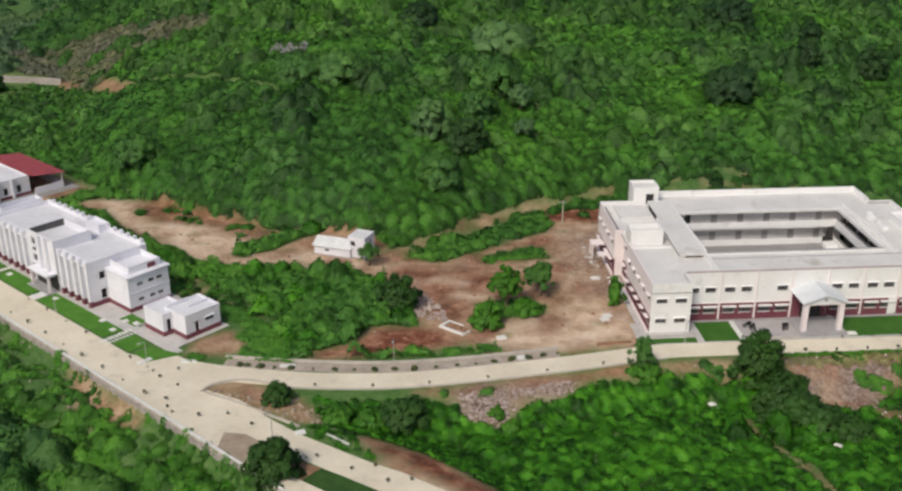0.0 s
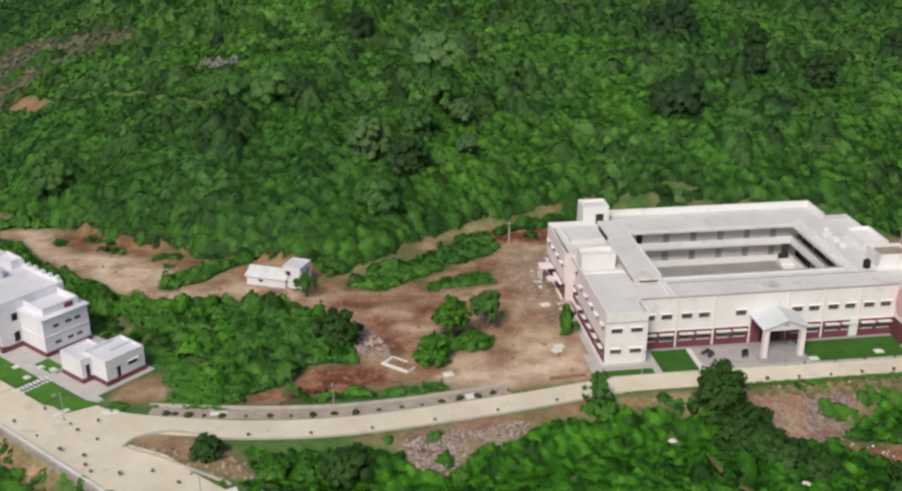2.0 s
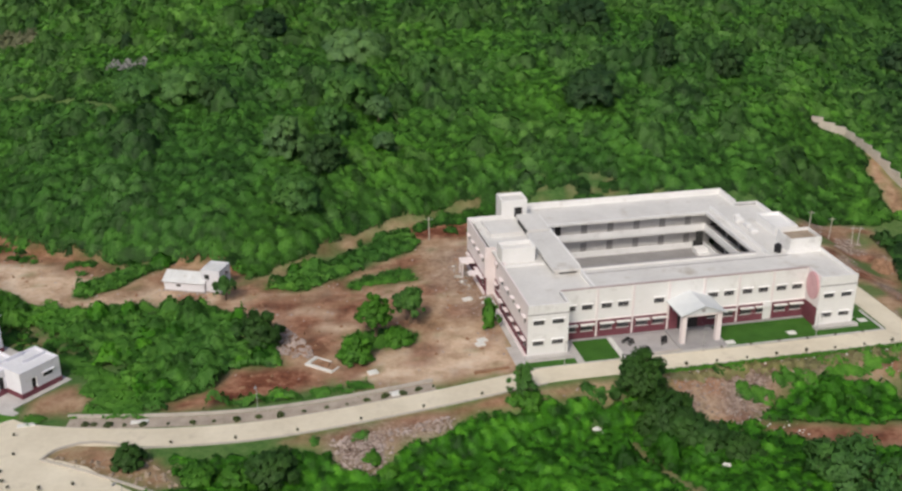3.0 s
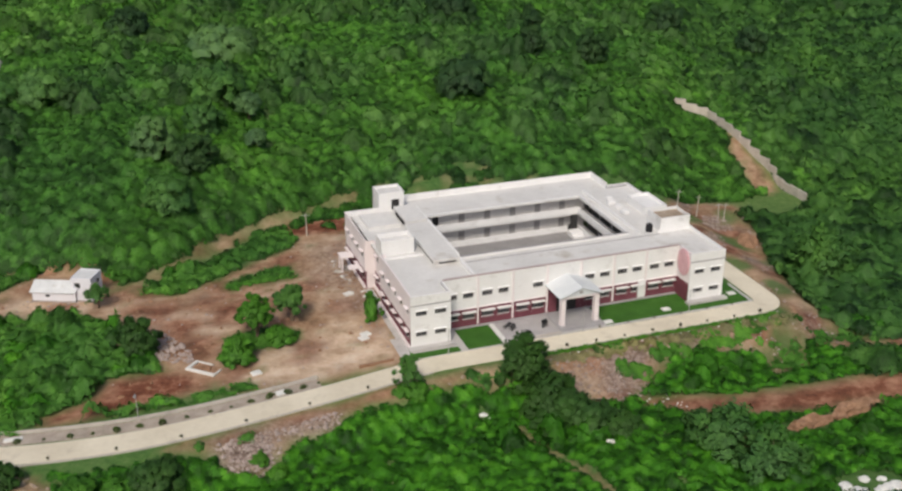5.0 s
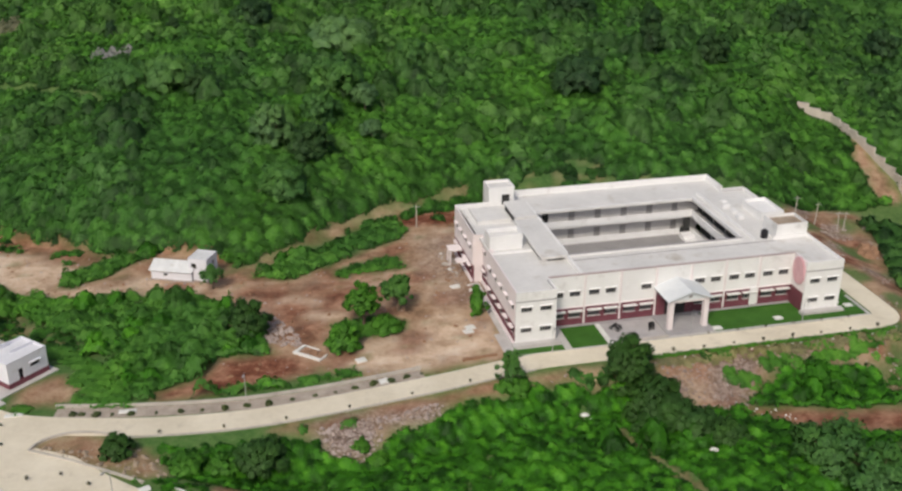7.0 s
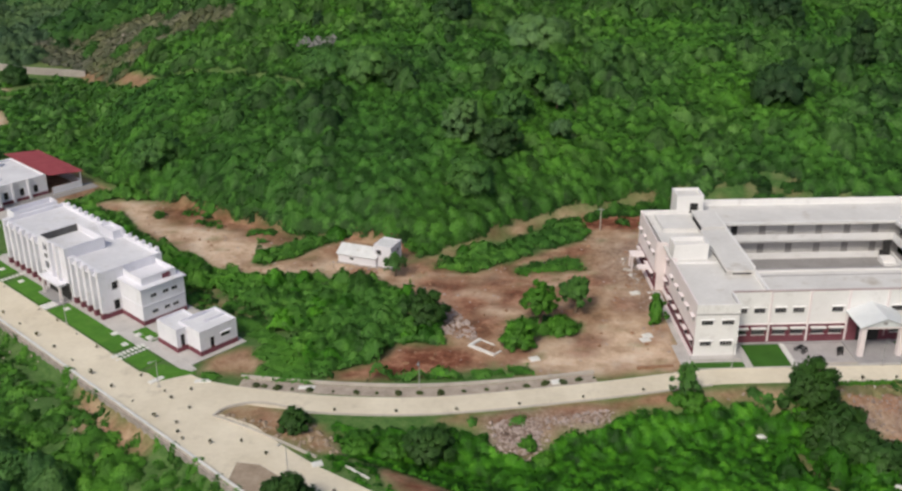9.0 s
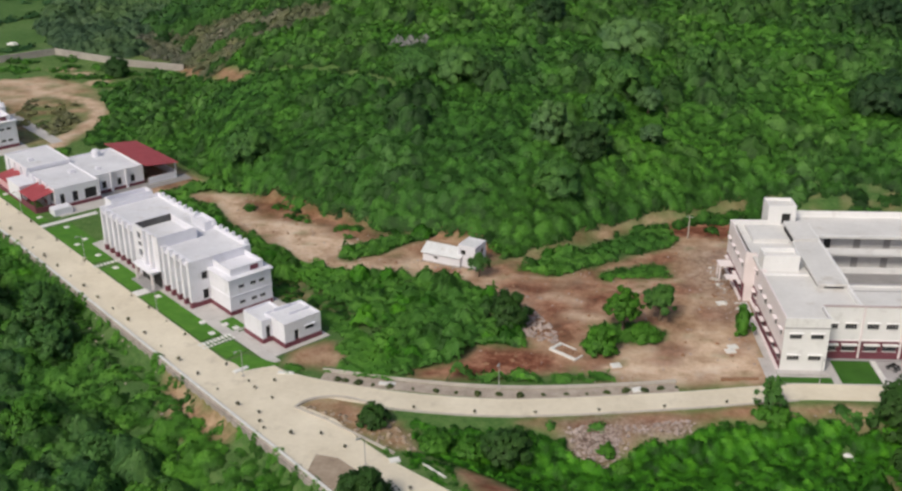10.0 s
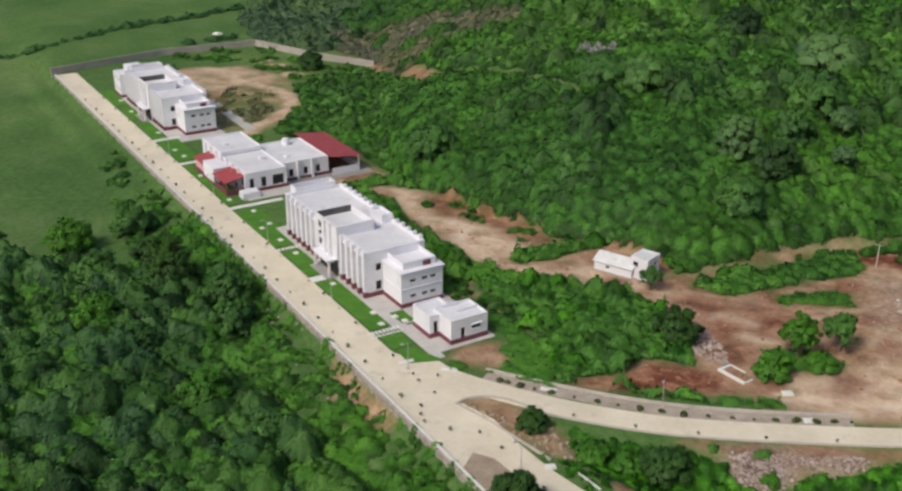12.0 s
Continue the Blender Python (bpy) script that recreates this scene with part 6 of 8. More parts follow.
# ---- single trees and bushes ----
CAMPUS_TREES = [
    (34.0, 144.8, 7.4, 4.0, dark_leaf, "dense dark green rounded tree at the road embankment"),
    (37.0, 139.5, 5.8, 4.4, dark_leaf, "dense dark green tree below the embankment"),
    (16.9, 143.0, 7.0, 1.9, tree_leaf, "thin slender green tree at the road edge"),
    (-4.5, 162.3, 7.4, 2.7, fresh_leaf, "bright green leafy tree on bare ground"),
    (1.1, 167.3, 6.6, 2.5, tree_leaf, "round green tree with a bare trunk"),
    (14.0, 165.0, 6.0, 1.6, fresh_leaf, "small green tree beside the school wall"),
    (-30.4, 177.6, 4.6, 2.0, tree_leaf, "thin green tree beside the white site sheds"),
    (-22.5, 160.5, 6.5, 3.4, dark_leaf, "dark green tree at the edge of the thicket"),
    (-32.3, 111.0, 5.6, 3.5, dark_leaf, "dark green tree beside the lower road"),
]
HILL_TREES = [
    (45, 250.0, 8.0, 6.6, hill_dark, "large dark green hillside tree"),
    (-23.0, 219, 9.0, 4.2, grey_leaf, "grey-green feathery hillside tree"),
    (-15.5, 217, 7.0, 5.0, hill_dark, "dark hillside tree beside a paler one"),
    (-40.5, 242.5, 5.2, 4.0, hill_dark, "dark green hillside tree"),
    (-58, 246, 6.0, 6.5, tree_leaf, "broad green hillside tree"),
    (-48.5, 246, 6.0, 6.4, soft_leaf, "broad green hillside tree"),
    (-11, 246, 8.5, 6.0, tree_leaf, "broad green hillside tree"),
    (-14, 231, 8.0, 4.2, tree_leaf, "broad green hillside tree"),
    (-4.5, 239, 6.5, 2.8, grey_leaf, "small pale feathery hillside tree"),
    (-3.0, 226, 5.0, 2.2, grey_leaf, "small pale feathery hillside tree"),
    (-10.8, 279, 6.0, 9.0, grey_leaf, "broad flat-topped grey-green hillside tree"),
    (67, 272, 11.0, 3.4, hill_dark, "tall dark hillside tree"),
    (82, 270, 8.5, 4.4, hill_dark, "dark green hillside tree in the thicket"),
    (-115, 336, 8.0, 6.0, soft_leaf, "broad pale green tree near the crest"),
    (-67, 278.8, 4.6, 1.7, hill_dark, "small dark upright hillside tree"),
    (-33, 285, 7.0, 4.8, hill_dark, "dark hillside tree near the crest"),
    (52, 305, 9.0, 6.5, hill_dark, "dark hillside tree near the crest"),
    (-52, 278.5, 5.0, 1.8, hill_dark, "small dark upright hillside tree"),
    (7, 267, 5.5, 4.6, tree_leaf, "broad green hillside tree"),
    (-87, 216, 7.0, 5.4, tree_leaf, "broad green tree at the hill foot"),
    (-20, 204, 6.0, 4.6, tree_leaf, "broad green tree on the lower slope"),
    (-160, 292, 5.5, 4.0, dark_leaf, "dark bushy tree at the boundary wall"),
    (112, 297, 8.0, 5.0, hill_dark, "dark tree in the woods past the wall"),
    (137, 293, 8.0, 5.0, hill_dark, "dark tree in the woods past the wall"),
    (128, 262, 6.5, 4.5, tree_leaf, "broad green tree past the wall"),
    (99, 177, 9.0, 6.0, tree_leaf, "large green tree beyond the school"),
    (57.5, 125, 6.5, 5.0, tree_leaf, "large dull green tree in the lowland"),
    (62, 120, 5.5, 4.5, tree_leaf, "large dull green tree in the lowland"),
    (-111.5, 153, 10.0, 4.6, dark_leaf, "tall dark tree standing out of the lowland woods"),
    (-118, 157, 9.0, 4.2, dark_leaf, "tall dark tree standing out of the lowland woods"),
    (-98.5, 151, 7.0, 4.4, tree_leaf, "green tree at the edge of the lowland woods"),
    (-124, 148, 7.5, 5.0, tree_leaf, "broad green tree in the lowland woods"),
    (-112, 134, 6.5, 4.4, fresh_leaf, "bright rounded tree in the lowland woods"),
    (-103, 131, 5.5, 3.6, tree_leaf, "broad green tree in the lowland woods"),
    (-83, 122, 5.5, 4.0, fresh_leaf, "bright rounded tree in the lowland woods"),
    (-92, 143, 6.0, 3.8, tree_leaf, "broad green tree in the lowland woods"),
    (-134, 171, 6.5, 4.6, tree_leaf, "broad green tree in the lowland woods"),
    (-140, 160, 6.5, 4.6, fresh_leaf, "bright rounded tree in the lowland woods"),
    (-70, 117, 5.0, 3.6, tree_leaf, "broad green tree in the lowland woods"),
]
for x, y, tall, wide, leaf, label in CAMPUS_TREES + HILL_TREES:
    loose = 1.0 if "thin" in label else 0.45 if y < 190 else 0.0
    tree(x, y, tall, wide, leaf, int(abs(x * 7 + y * 13)), label, leaves=int((2500 + 1500 * wide) * (1 - 0.55 * (loose > 0.9))), trunk_share=0.34 if 1.9 < wide < 3.2 else 0.16, loose=loose)
for x, y, tall, wide in [(-36.0, 129.0, 2.8, 2.2), (-7.4, 155.0, 4.6, 2.6), (-1.0, 160.5, 2.6, 2.4), (-27, 126.3, 2.2, 2.6), (-22.5, 127.6, 2.2, 2.4), (-17.6, 128.2, 4.0, 3.4), (-2.3, 129.3, 2.2, 1.5), (-4.6, 131.6, 1.5, 1.3), (39.2, 136.8, 4.4, 3.6), (42.2, 134.0, 3.4, 3.2), (45.5, 131.5, 2.8, 3.0), (36.2, 134.6, 3.0, 3.0), (18.0, 142.0, 2.4, 1.9), (15.9, 142.3, 1.6, 1.2)]:
    tree(x, y, tall, wide, dark_leaf if wide > 2.9 or x < -30 else fresh_leaf, int(abs(x * 5 + y * 3)), "dense rounded green bush on rough ground", "bush", int(1200 + 700 * wide), 0.1)


# ---- spreads of growth ----
def near_view(x, y):
    """Ground within the camera's sweep, plus a margin; growth outside it is left out."""
    return (x > -1.1 * (y - 11) - 22) & (x < 0.74 * (y - 11) + 22) & (np.hypot(x, y - 11) > 92)


EAST_WALL = [(98.7, 252.3), (105.7, 248), (109, 235.9), (112, 226), (113.7, 210.7)]
WEST_WALL = [row_xy(197, -1), (-212, 289), (-192, 312.2), (-161.7, 303), (-143, 301)]


def keep(x, y, margin, limit=0.35):
    return near_view(x, y) & (~built(x, y, margin)) & (bare(x, y) < limit) & (from_line(x, y, EAST_WALL) > 1.5) & (from_line(x, y, WEST_WALL) > 1.8)


def blur(a, times):
    for _ in range(times):
        a = np.pad(a, 1, mode="edge")
        a = (a[:-2] + 2 * a[1:-1] + a[2:]) / 4
        a = (a[:, :-2] + 2 * a[:, 1:-1] + a[:, 2:]) / 4
    return a


def canopy(name, plants, material, label, category, seed, step=0.4, leaf=0.0019, dense=2.4, soften=1, limit=None):
    """Overlapping plants (x, y, radius, height, tone) grown together into one mass of loose leaves over a closed inner mass."""
    rng = np.random.default_rng(seed)
    px, py, pr, ph, pt = (np.concatenate(c) for c in zip(*plants))
    x0, y0 = px.min() - 8, py.min() - 8
    nx, ny = int((px.max() + 8 - x0) / step) + 2, int((py.max() + 8 - y0) / step) + 2
    top, tone = np.zeros((ny, nx), np.float32), np.zeros((ny, nx), np.float32)
    lump = blur(rng.normal(size=(ny, nx)), 3)
    lump /= lump.std()
    ragged = blur(rng.normal(size=(ny, nx)), 1)
    ragged /= ragged.std()
    for cx, cy, r, h, t in zip(px, py, pr, ph, pt):
        i0, i1, j0, j1 = int((cx - r * 1.4 - x0) / step), int((cx + r * 1.4 - x0) / step) + 2, int((cy - r * 1.4 - y0) / step), int((cy + r * 1.4 - y0) / step) + 2
        gx, gy = np.meshgrid(np.arange(i0, i1) * step + x0 - cx, np.arange(j0, j1) * step + y0 - cy)
        win = (slice(j0, j1), slice(i0, i1))
        d = (gx * gx + gy * gy) / (r * r) * (1 + 0.32 * lump[win]) + 0.06 * lump[win]
        v = np.clip(1 - d, 0, 1) ** max(0.42, 0.62 - 0.08 * h) * (h * (1 + 0.15 * lump[win]) + min(0.4, 0.16 * h) * ragged[win])
        better = v > top[win]
        top[win] = np.where(better, v, top[win])
        tone[win] = np.where(better, t, tone[win])
    top, tone = blur(top, soften), blur(tone, 1)
    gx, gy = np.meshgrid(np.arange(nx) * step + x0, np.arange(ny) * step + y0)
    if limit is not None:
        top = np.where(limit(gx, gy), top, 0)
    land = height(gx, gy)
    z = land + top
    sy, sx = np.gradient(z, step)
    steep = np.sqrt(1 + np.minimum(sx * sx + sy * sy, 9))
    far = np.hypot(gx, gy - 11, )
    size = leaf * np.hypot(far, 76)
    grown = top > 0.1
    count = rng.poisson(np.where(grown, dense * step * step / size ** 2 * steep, 0))
    j, i = np.nonzero(count)
    rep = count[j, i]
    j, i = np.repeat(j, rep), np.repeat(i, rep)
    n = len(i)
    ox, oy = rng.uniform(-0.5, 0.5, (2, n)) * step
    s = size[j, i] * rng.uniform(0.6, 1.5, n)
    out = np.stack([-sx[j, i], -sy[j, i], np.full(n, 1.0)], -1)
    out /= np.linalg.norm(out, axis=1)[:, None]
    mid = np.stack([gx[j, i] + ox, gy[j, i] + oy, z[j, i] + sx[j, i] * ox + sy[j, i] * oy], -1) + out * (np.abs(rng.normal(size=n)) * 0.42 * s - 0.05 * s)[:, None]
    tilt = out + rng.normal(size=(n, 3)) * 0.34
    tilt /= np.linalg.norm(tilt, axis=1)[:, None]
    side = np.cross(tilt, rng.normal(size=(n, 3)))
    side /= np.linalg.norm(side, axis=1)[:, None]
    up = np.cross(tilt, side)
    s = s[:, None]
    tris = np.stack([mid - side * s * 0.6 - up * s * 0.4, mid + side * s * 0.6 - up * s * 0.4, mid + up * s * 0.75], 1)
    flat = tilt * np.where(tilt[:, 2:] < 0, -1, 1)
    lit = out * 1.0 + flat * 0.32 + (0, 0, 0.12)
    lit = np.repeat((lit / np.linalg.norm(lit, axis=1)[:, None])[:, None], 3, axis=1)
    shade = np.clip(tone[j, i] + rng.normal(size=n) * 0.04, 0, 1)
    # The closed mass of leaves below the loose ones.
    k = 2 if step < 0.5 else 1
    gx, gy, g, zz = gx[::k, ::k], gy[::k, ::k], grown[::k, ::k], (z - 0.04)[::k, ::k]
    p = np.stack([gx, gy, zz], -1)
    cell = g[:-1, :-1] & g[1:, :-1] & g[:-1, 1:] & g[1:, 1:]
    a, b, c, d = p[:-1, :-1][cell], p[:-1, 1:][cell], p[1:, 1:][cell], p[1:, :-1][cell]
    under = np.concatenate([np.stack([a, b, c], 1), np.stack([a, c, d], 1)])
    nn = np.stack([-sx, -sy, np.ones_like(sx)], -1)[::k, ::k]
    nn = (nn / np.linalg.norm(nn, axis=-1, keepdims=True))[:-1, :-1][cell]
    nn = np.repeat(np.concatenate([nn, nn])[:, None], 3, axis=1)
    tt = tone[::k, ::k][:-1, :-1][cell]
    me = tri_mesh(name, np.concatenate([tris, under]), material, np.concatenate([lit, nn]))
    layer = me.attributes.new("plant", "FLOAT", "POINT")
    layer.data.foreach_set("value", np.repeat(np.concatenate([shade, tt, tt]), 3).astype(np.float32))
    return tagged(new(name, me), label, category, "", "stuff")


def open_ground(x, y):
    return (~built(x, y, 0.3)) & (bare(x, y) < 0.5)


def plants(x, y, rng, r0, r1, h0, h1, t0=0.0, t1=1.0, swell=None, rare=1.5):
    """Rows for canopy(): sizes between the bounds, taller where wider."""
    q = rng.uniform(size=len(x)) ** rare
    f = 1 if swell is None else swell
    return x, y, (r0 + (r1 - r0) * q) * f, (h0 + (h1 - h0) * q) * f * rng.uniform(0.8, 1.2, len(x)), rng.uniform(t0, t1, len(x))


def hill_side(x, y):
    """Past the hill's foot, or in the growth that spreads over the flat below its west end."""
    foot = y - np.interp(x, FOOT_X, FOOT_Y)
    west = inside(x, y, [(-147.3, 262), (-141, 246), (-137, 233), (-128, 229), (-119, 224), (-104, 213), (-95, 216), (-110, 240), (-125, 290), (-143, 298), (-152, 276)])
    return (foot > 0.5) | west


# Hillside thicket: low growth throughout, bushes in drifts, and trees standing out of both.
def hill_ok(x, y, margin=1.0):
    foot = y - np.interp(x, FOOT_X, FOOT_Y)
    return hill_side(x, y) & keep(x, y, margin) & (np.hypot(x + 64, (y - 266) * 1.3) > 3.5) & ~inside(x, y, SCRUB) & ~inside(x, y, FAR_WOODS) & (from_line(x, y, WALL_TRACK) > 3.6) & (from_line(x, y, TERRACE) > 2.0) & (from_line(x, y, GULLY) > 0.9) & ~(inside(x, y, NORTH_CLEARING) & (wave(x, y, 3, 2) < 0.15)) & ~((foot < 7) & (x > 20) & (x < 75) & (wave(x, y, 3, 2) < 0.35))


groups = []
x, y, rng = jitter(-175, 122, 176, 345, 1.7, 11)
m = hill_ok(x, y)
# Ground cover takes the darkest tones, painting shade between the bushes.
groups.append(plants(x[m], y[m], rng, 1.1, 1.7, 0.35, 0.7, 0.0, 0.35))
x, y, rng = jitter(-175, 122, 176, 345, 1.15, 10)
m = hill_ok(x, y) & (wave(x, y, 5, 3) > -0.7) & (rng.uniform(size=len(x)) < 0.86)
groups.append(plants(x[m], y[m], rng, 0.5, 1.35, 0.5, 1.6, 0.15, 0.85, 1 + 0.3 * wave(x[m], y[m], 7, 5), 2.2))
x, y, rng = jitter(-170, 122, 178, 345, 2.4, 12)
m = hill_ok(x, y, 1.5) & (wave(x, y, 13, 7) + wave(x, y, 5, 1) * 0.3 + rng.normal(size=len(x)) * 0.2 > np.interp(y, [200, 240, 290], [0.5, 0.25, 0.05]))
foot = y[m] - np.interp(x[m], FOOT_X, FOOT_Y)
groups.append(plants(x[m], y[m], rng, 0.8, 1.9, 1.0, 2.5, 0.05, 0.9, np.where((x[m] < -100) | (x[m] > 95), 1, np.clip(0.4 + foot / 16, 0.4, 1))))
x, y, rng = jitter(-165, 118, 190, 345, 6.5, 17)
m = hill_ok(x, y, 3) & (y - np.interp(x, FOOT_X, FOOT_Y) > 11) & (wave(x, y, 19, 2) + rng.normal(size=len(x)) * 0.35 > np.interp(y, [200, 250, 300], [0.75, 0.45, 0.25]))
for k in range(4):
    groups.append(plants(x[m] + rng.normal(size=m.sum()) * 1.3, y[m] + rng.normal(size=m.sum()) * 1.3, rng, 1.2, 2.6, 2.0, 4.2, 0.0, 0.5))
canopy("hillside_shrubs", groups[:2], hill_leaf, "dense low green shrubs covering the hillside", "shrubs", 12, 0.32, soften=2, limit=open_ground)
canopy("hillside_bushes", groups[2:], upland_leaf, "grey-green bushes and low trees in drifts on the hillside", "bushes", 18, 0.36, soften=2, limit=open_ground)
x, y, rng = jitter(-180, 290, 345, 440, 4.0, 15)
m = near_view(x, y) & (y > np.interp(x, FOOT_X, FOOT_Y))
canopy("crest_woods", [plants(x[m], y[m], rng, 2.4, 4.6, 2.0, 4.5, 0.1, 0.7)], wood_leaf, "distant green woods over the crest", "woods", 16, 0.7)
# Dry scrub near the north-west crest, with green bushes in it.
x, y, rng = jitter(-215, -72, 265, 392, 2.2, 19)
m = inside(x, y, SCRUB) & (from_line(x, y, WEST_WALL) > 1.8) & (wave(x, y, 5, 4) > -0.55)
canopy("dry_scrub", [plants(x[m], y[m], rng, 0.8, 2.0, 0.3, 1.2)], dry_scrub, "grey-brown dry scrub near the crest", "shrubs", 20, 0.5)
x, y, rng = jitter(-215, -72, 265, 392, 6.5, 39)
m = inside(x, y, SCRUB) & (from_line(x, y, WEST_WALL) > 3) & (rng.uniform(size=len(x)) < 0.2)
canopy("scrub_trees", [plants(x[m], y[m], rng, 1.6, 3.2, 1.6, 3.4, 0, 0.6)], wood_leaf, "scattered dull green bushes in the dry scrub", "bushes", 40, 0.5)
# Thicket between the hostels and the cleared ground.
GRASS_WEDGE = [(-58, 160), (-50, 158), (-44, 152), (-39, 147), (-36, 140), (-60, 140)]


def thicket_ok(x, y, margin):
    return keep(x, y, margin) & (y < np.interp(x, FOOT_X, FOOT_Y)) & (x > -125) & (x < -15) & ~((x < -42) & (y < 155) & (x + 48 + (155 - y) * 0.35 < 6)) & (edge_distance(x, y, RED_BANK) < -0.3) & (from_line(x, y, BRANCH) > 6.6 + 0.8 * wave(x, y, 3, 2)) & ~inside(x, y, GRASS_WEDGE) & ~inside(x, y, BACK_STRIP)


groups = []
x, y, rng = jitter(-125, -15, 141, 215, 0.9, 21)
m = thicket_ok(x, y, 0.8) & (wave(x, y, 4, 8) > -0.75)
groups.append(plants(x[m], y[m], rng, 0.45, 1.1, 0.4, 1.2, 0.35, 1.0))
x, y, rng = jitter(-125, -15, 141, 215, 2.6, 22)
m = thicket_ok(x, y, 1.8) & (wave(x, y, 6, 3) + rng.normal(size=len(x)) * 0.3 > -0.15)
lush = wave(x, y, 5, 12) + rng.normal(size=len(x)) * 0.3 > 0.35
groups.append(plants(x[m & ~lush], y[m & ~lush], rng, 0.8, 1.7, 0.9, 2.2, 0.15, 1.0, 1 + 0.3 * (x[m & ~lush] > -36)))
canopy("thicket_bushes", [plants(x[m & lush], y[m & lush], rng, 1.0, 1.9, 1.1, 2.4, 0.2, 1.0)], creeper_leaf, "brighter yellow-green bushes growing out of the thicket", "shrubs", 58, 0.3, limit=lambda x, y: thicket_ok(x, y, 0.3))
canopy("thicket", groups, hill_leaf, "dense green thicket beside the hostel", "shrubs", 22, 0.3, limit=lambda x, y: thicket_ok(x, y, 0.3))
x, y, rng = jitter(-68, 16, 139, 215, 1.0, 23)
groups = []
for polys, h0, h1 in ((GROWN[:2], 0.35, 1.15), (GROWN[2:5], 0.2, 0.5)):
    m = np.zeros(len(x), bool)
    for zone_poly in polys:
        m |= (edge_distance(x, y, zone_poly) + wave(x, y, 2.5, 3) * 0.9 > 0.0)
    m &= ~built(x, y, 0.6) & (wave(x, y, 3, 1) > -0.6)
    deep = np.max([edge_distance(x[m], y[m], zone_poly) for zone_poly in polys], axis=0)
    groups.append(plants(x[m], y[m], rng, 0.6, 1.5, h0, h1, 0.2, 1.0, np.clip(0.45 + deep / 2.5, 0.35, 1)))
m = inside(x, y, GRASS_WEDGE) & ~built(x, y, 0.8) & (bare(x, y) < 0.4) & (wave(x, y, 3, 1) > -0.7)
groups.append(plants(x[m], y[m], rng, 0.7, 1.5, 0.2, 0.5, 0.6, 1.0))
m = (inside(x, y, BACK_STRIP) & (wave(x, y, 2.2, 7) > -0.2) & ~built(x, y, 0.5)) | (inside(x, y, [(9, 206), (11, 211.5), (16.5, 214), (16.5, 204), (12, 203)]) & (wave(x, y, 2.5, 4) > -0.1) | inside(x, y, [(2.5, 202.6), (5.8, 201.8), (8, 198.4), (4.6, 195.2), (1.4, 196.6)]) & (wave(x, y, 2, 5) > -0.2))
groups.append(plants(x[m], y[m], rng, 0.4, 1.1, 0.15, 0.7, 0.0, 0.8))
canopy("hedge_bank", groups, hill_leaf, "low green growth on banks in the cleared ground", "shrubs", 24, 0.3, limit=lambda x, y: open_ground(x, y) | inside(x, y, BACK_STRIP))
x, y, rng = jitter(-88, -50, 186, 208, 1.0, 53)
m = inside(x, y, SLOPE) & (wave(x, y, 2.4, 3) + wave(x, y, 5, 8) * 0.6 > 0.25)
canopy("slope_scrub", [plants(x[m], y[m], rng, 0.5, 1.2, 0.12, 0.4, 0.0, 0.8)], hill_leaf, "patchy low scrub on the bare slope", "shrubs", 54, 0.3)
# Low creepers below the branch road, with taller bushes further out.
def creeper_ok(x, y, margin):
    out = -edge_distance(x, y, PLATEAU)
    return ((out > -0.3) | ((x > -39) & (x < -20) & (y < 133))) & keep(x, y, margin, 0.2) & (edge_distance(x, y, LOW_TRACK) < -0.7) & (edge_distance(x, y, MOUNDS) < -0.3) & (from_line(x, y, FOOT_TRACK) > 0.3) & (np.hypot(x - 73, (y - 114.2) * 2.2) > 5.5) & (np.hypot(x - 49, y - 118.2) > 0.9) & (np.hypot(x - 27.2, y - 139.6) > 1.0) & (np.hypot(x - 42.9, y - 129.1) > 0.9)


groups = []
x, y, rng = jitter(-48, 112, 100, 160, 0.8, 25)
m = creeper_ok(x, y, 0.35) & (wave(x, y, 3.5, 6) > -0.8)
near_track = np.clip(from_line(x, y, FOOT_TRACK) / 1.4, 0.5, 1) * np.clip(-edge_distance(x, y, PLATEAU) / 5, 0.5, 1)
groups.append(plants(x[m], y[m], rng, 0.35, 0.85, 0.35, 1.1, 0.0, 1.0, (1 + 0.2 * wave(x[m], y[m], 6, 2)) * near_track[m]))
x, y, rng = jitter(-48, 112, 100, 160, 1.7, 26)
m = creeper_ok(x, y, 1.0) & (from_line(x, y, FOOT_TRACK) > 2.5) & (wave(x, y, 6, 9) + rng.normal(size=len(x)) * 0.3 > 0.3)
brink = np.clip(-edge_distance(x, y, PLATEAU) / 6, 0.4, 1)
groups.append(plants(x[m], y[m], rng, 0.7, 1.4, 0.6, 1.3, 0.0, 0.8, brink[m]))
canopy("creepers", groups, creeper_leaf, "bright green creepers and low growth below the road", "undergrowth", 26, 0.26, soften=2, limit=lambda x, y: creeper_ok(x, y, 0.1))
x, y, rng = jitter(18, 130, 100, 150, 4.4, 27)
out = -edge_distance(x, y, PLATEAU)
m = (out > 6) & keep(x, y, 1.5, 0.05) & (edge_distance(x, y, LOW_TRACK) < -2.6) & (edge_distance(x, y, MOUNDS) < -2.4) & ((x > 46) | ((x > 28) & (y > 128) & (y < 142))) & (wave(x, y, 9, 1) + rng.normal(size=len(x)) * 0.3 > 0.1)
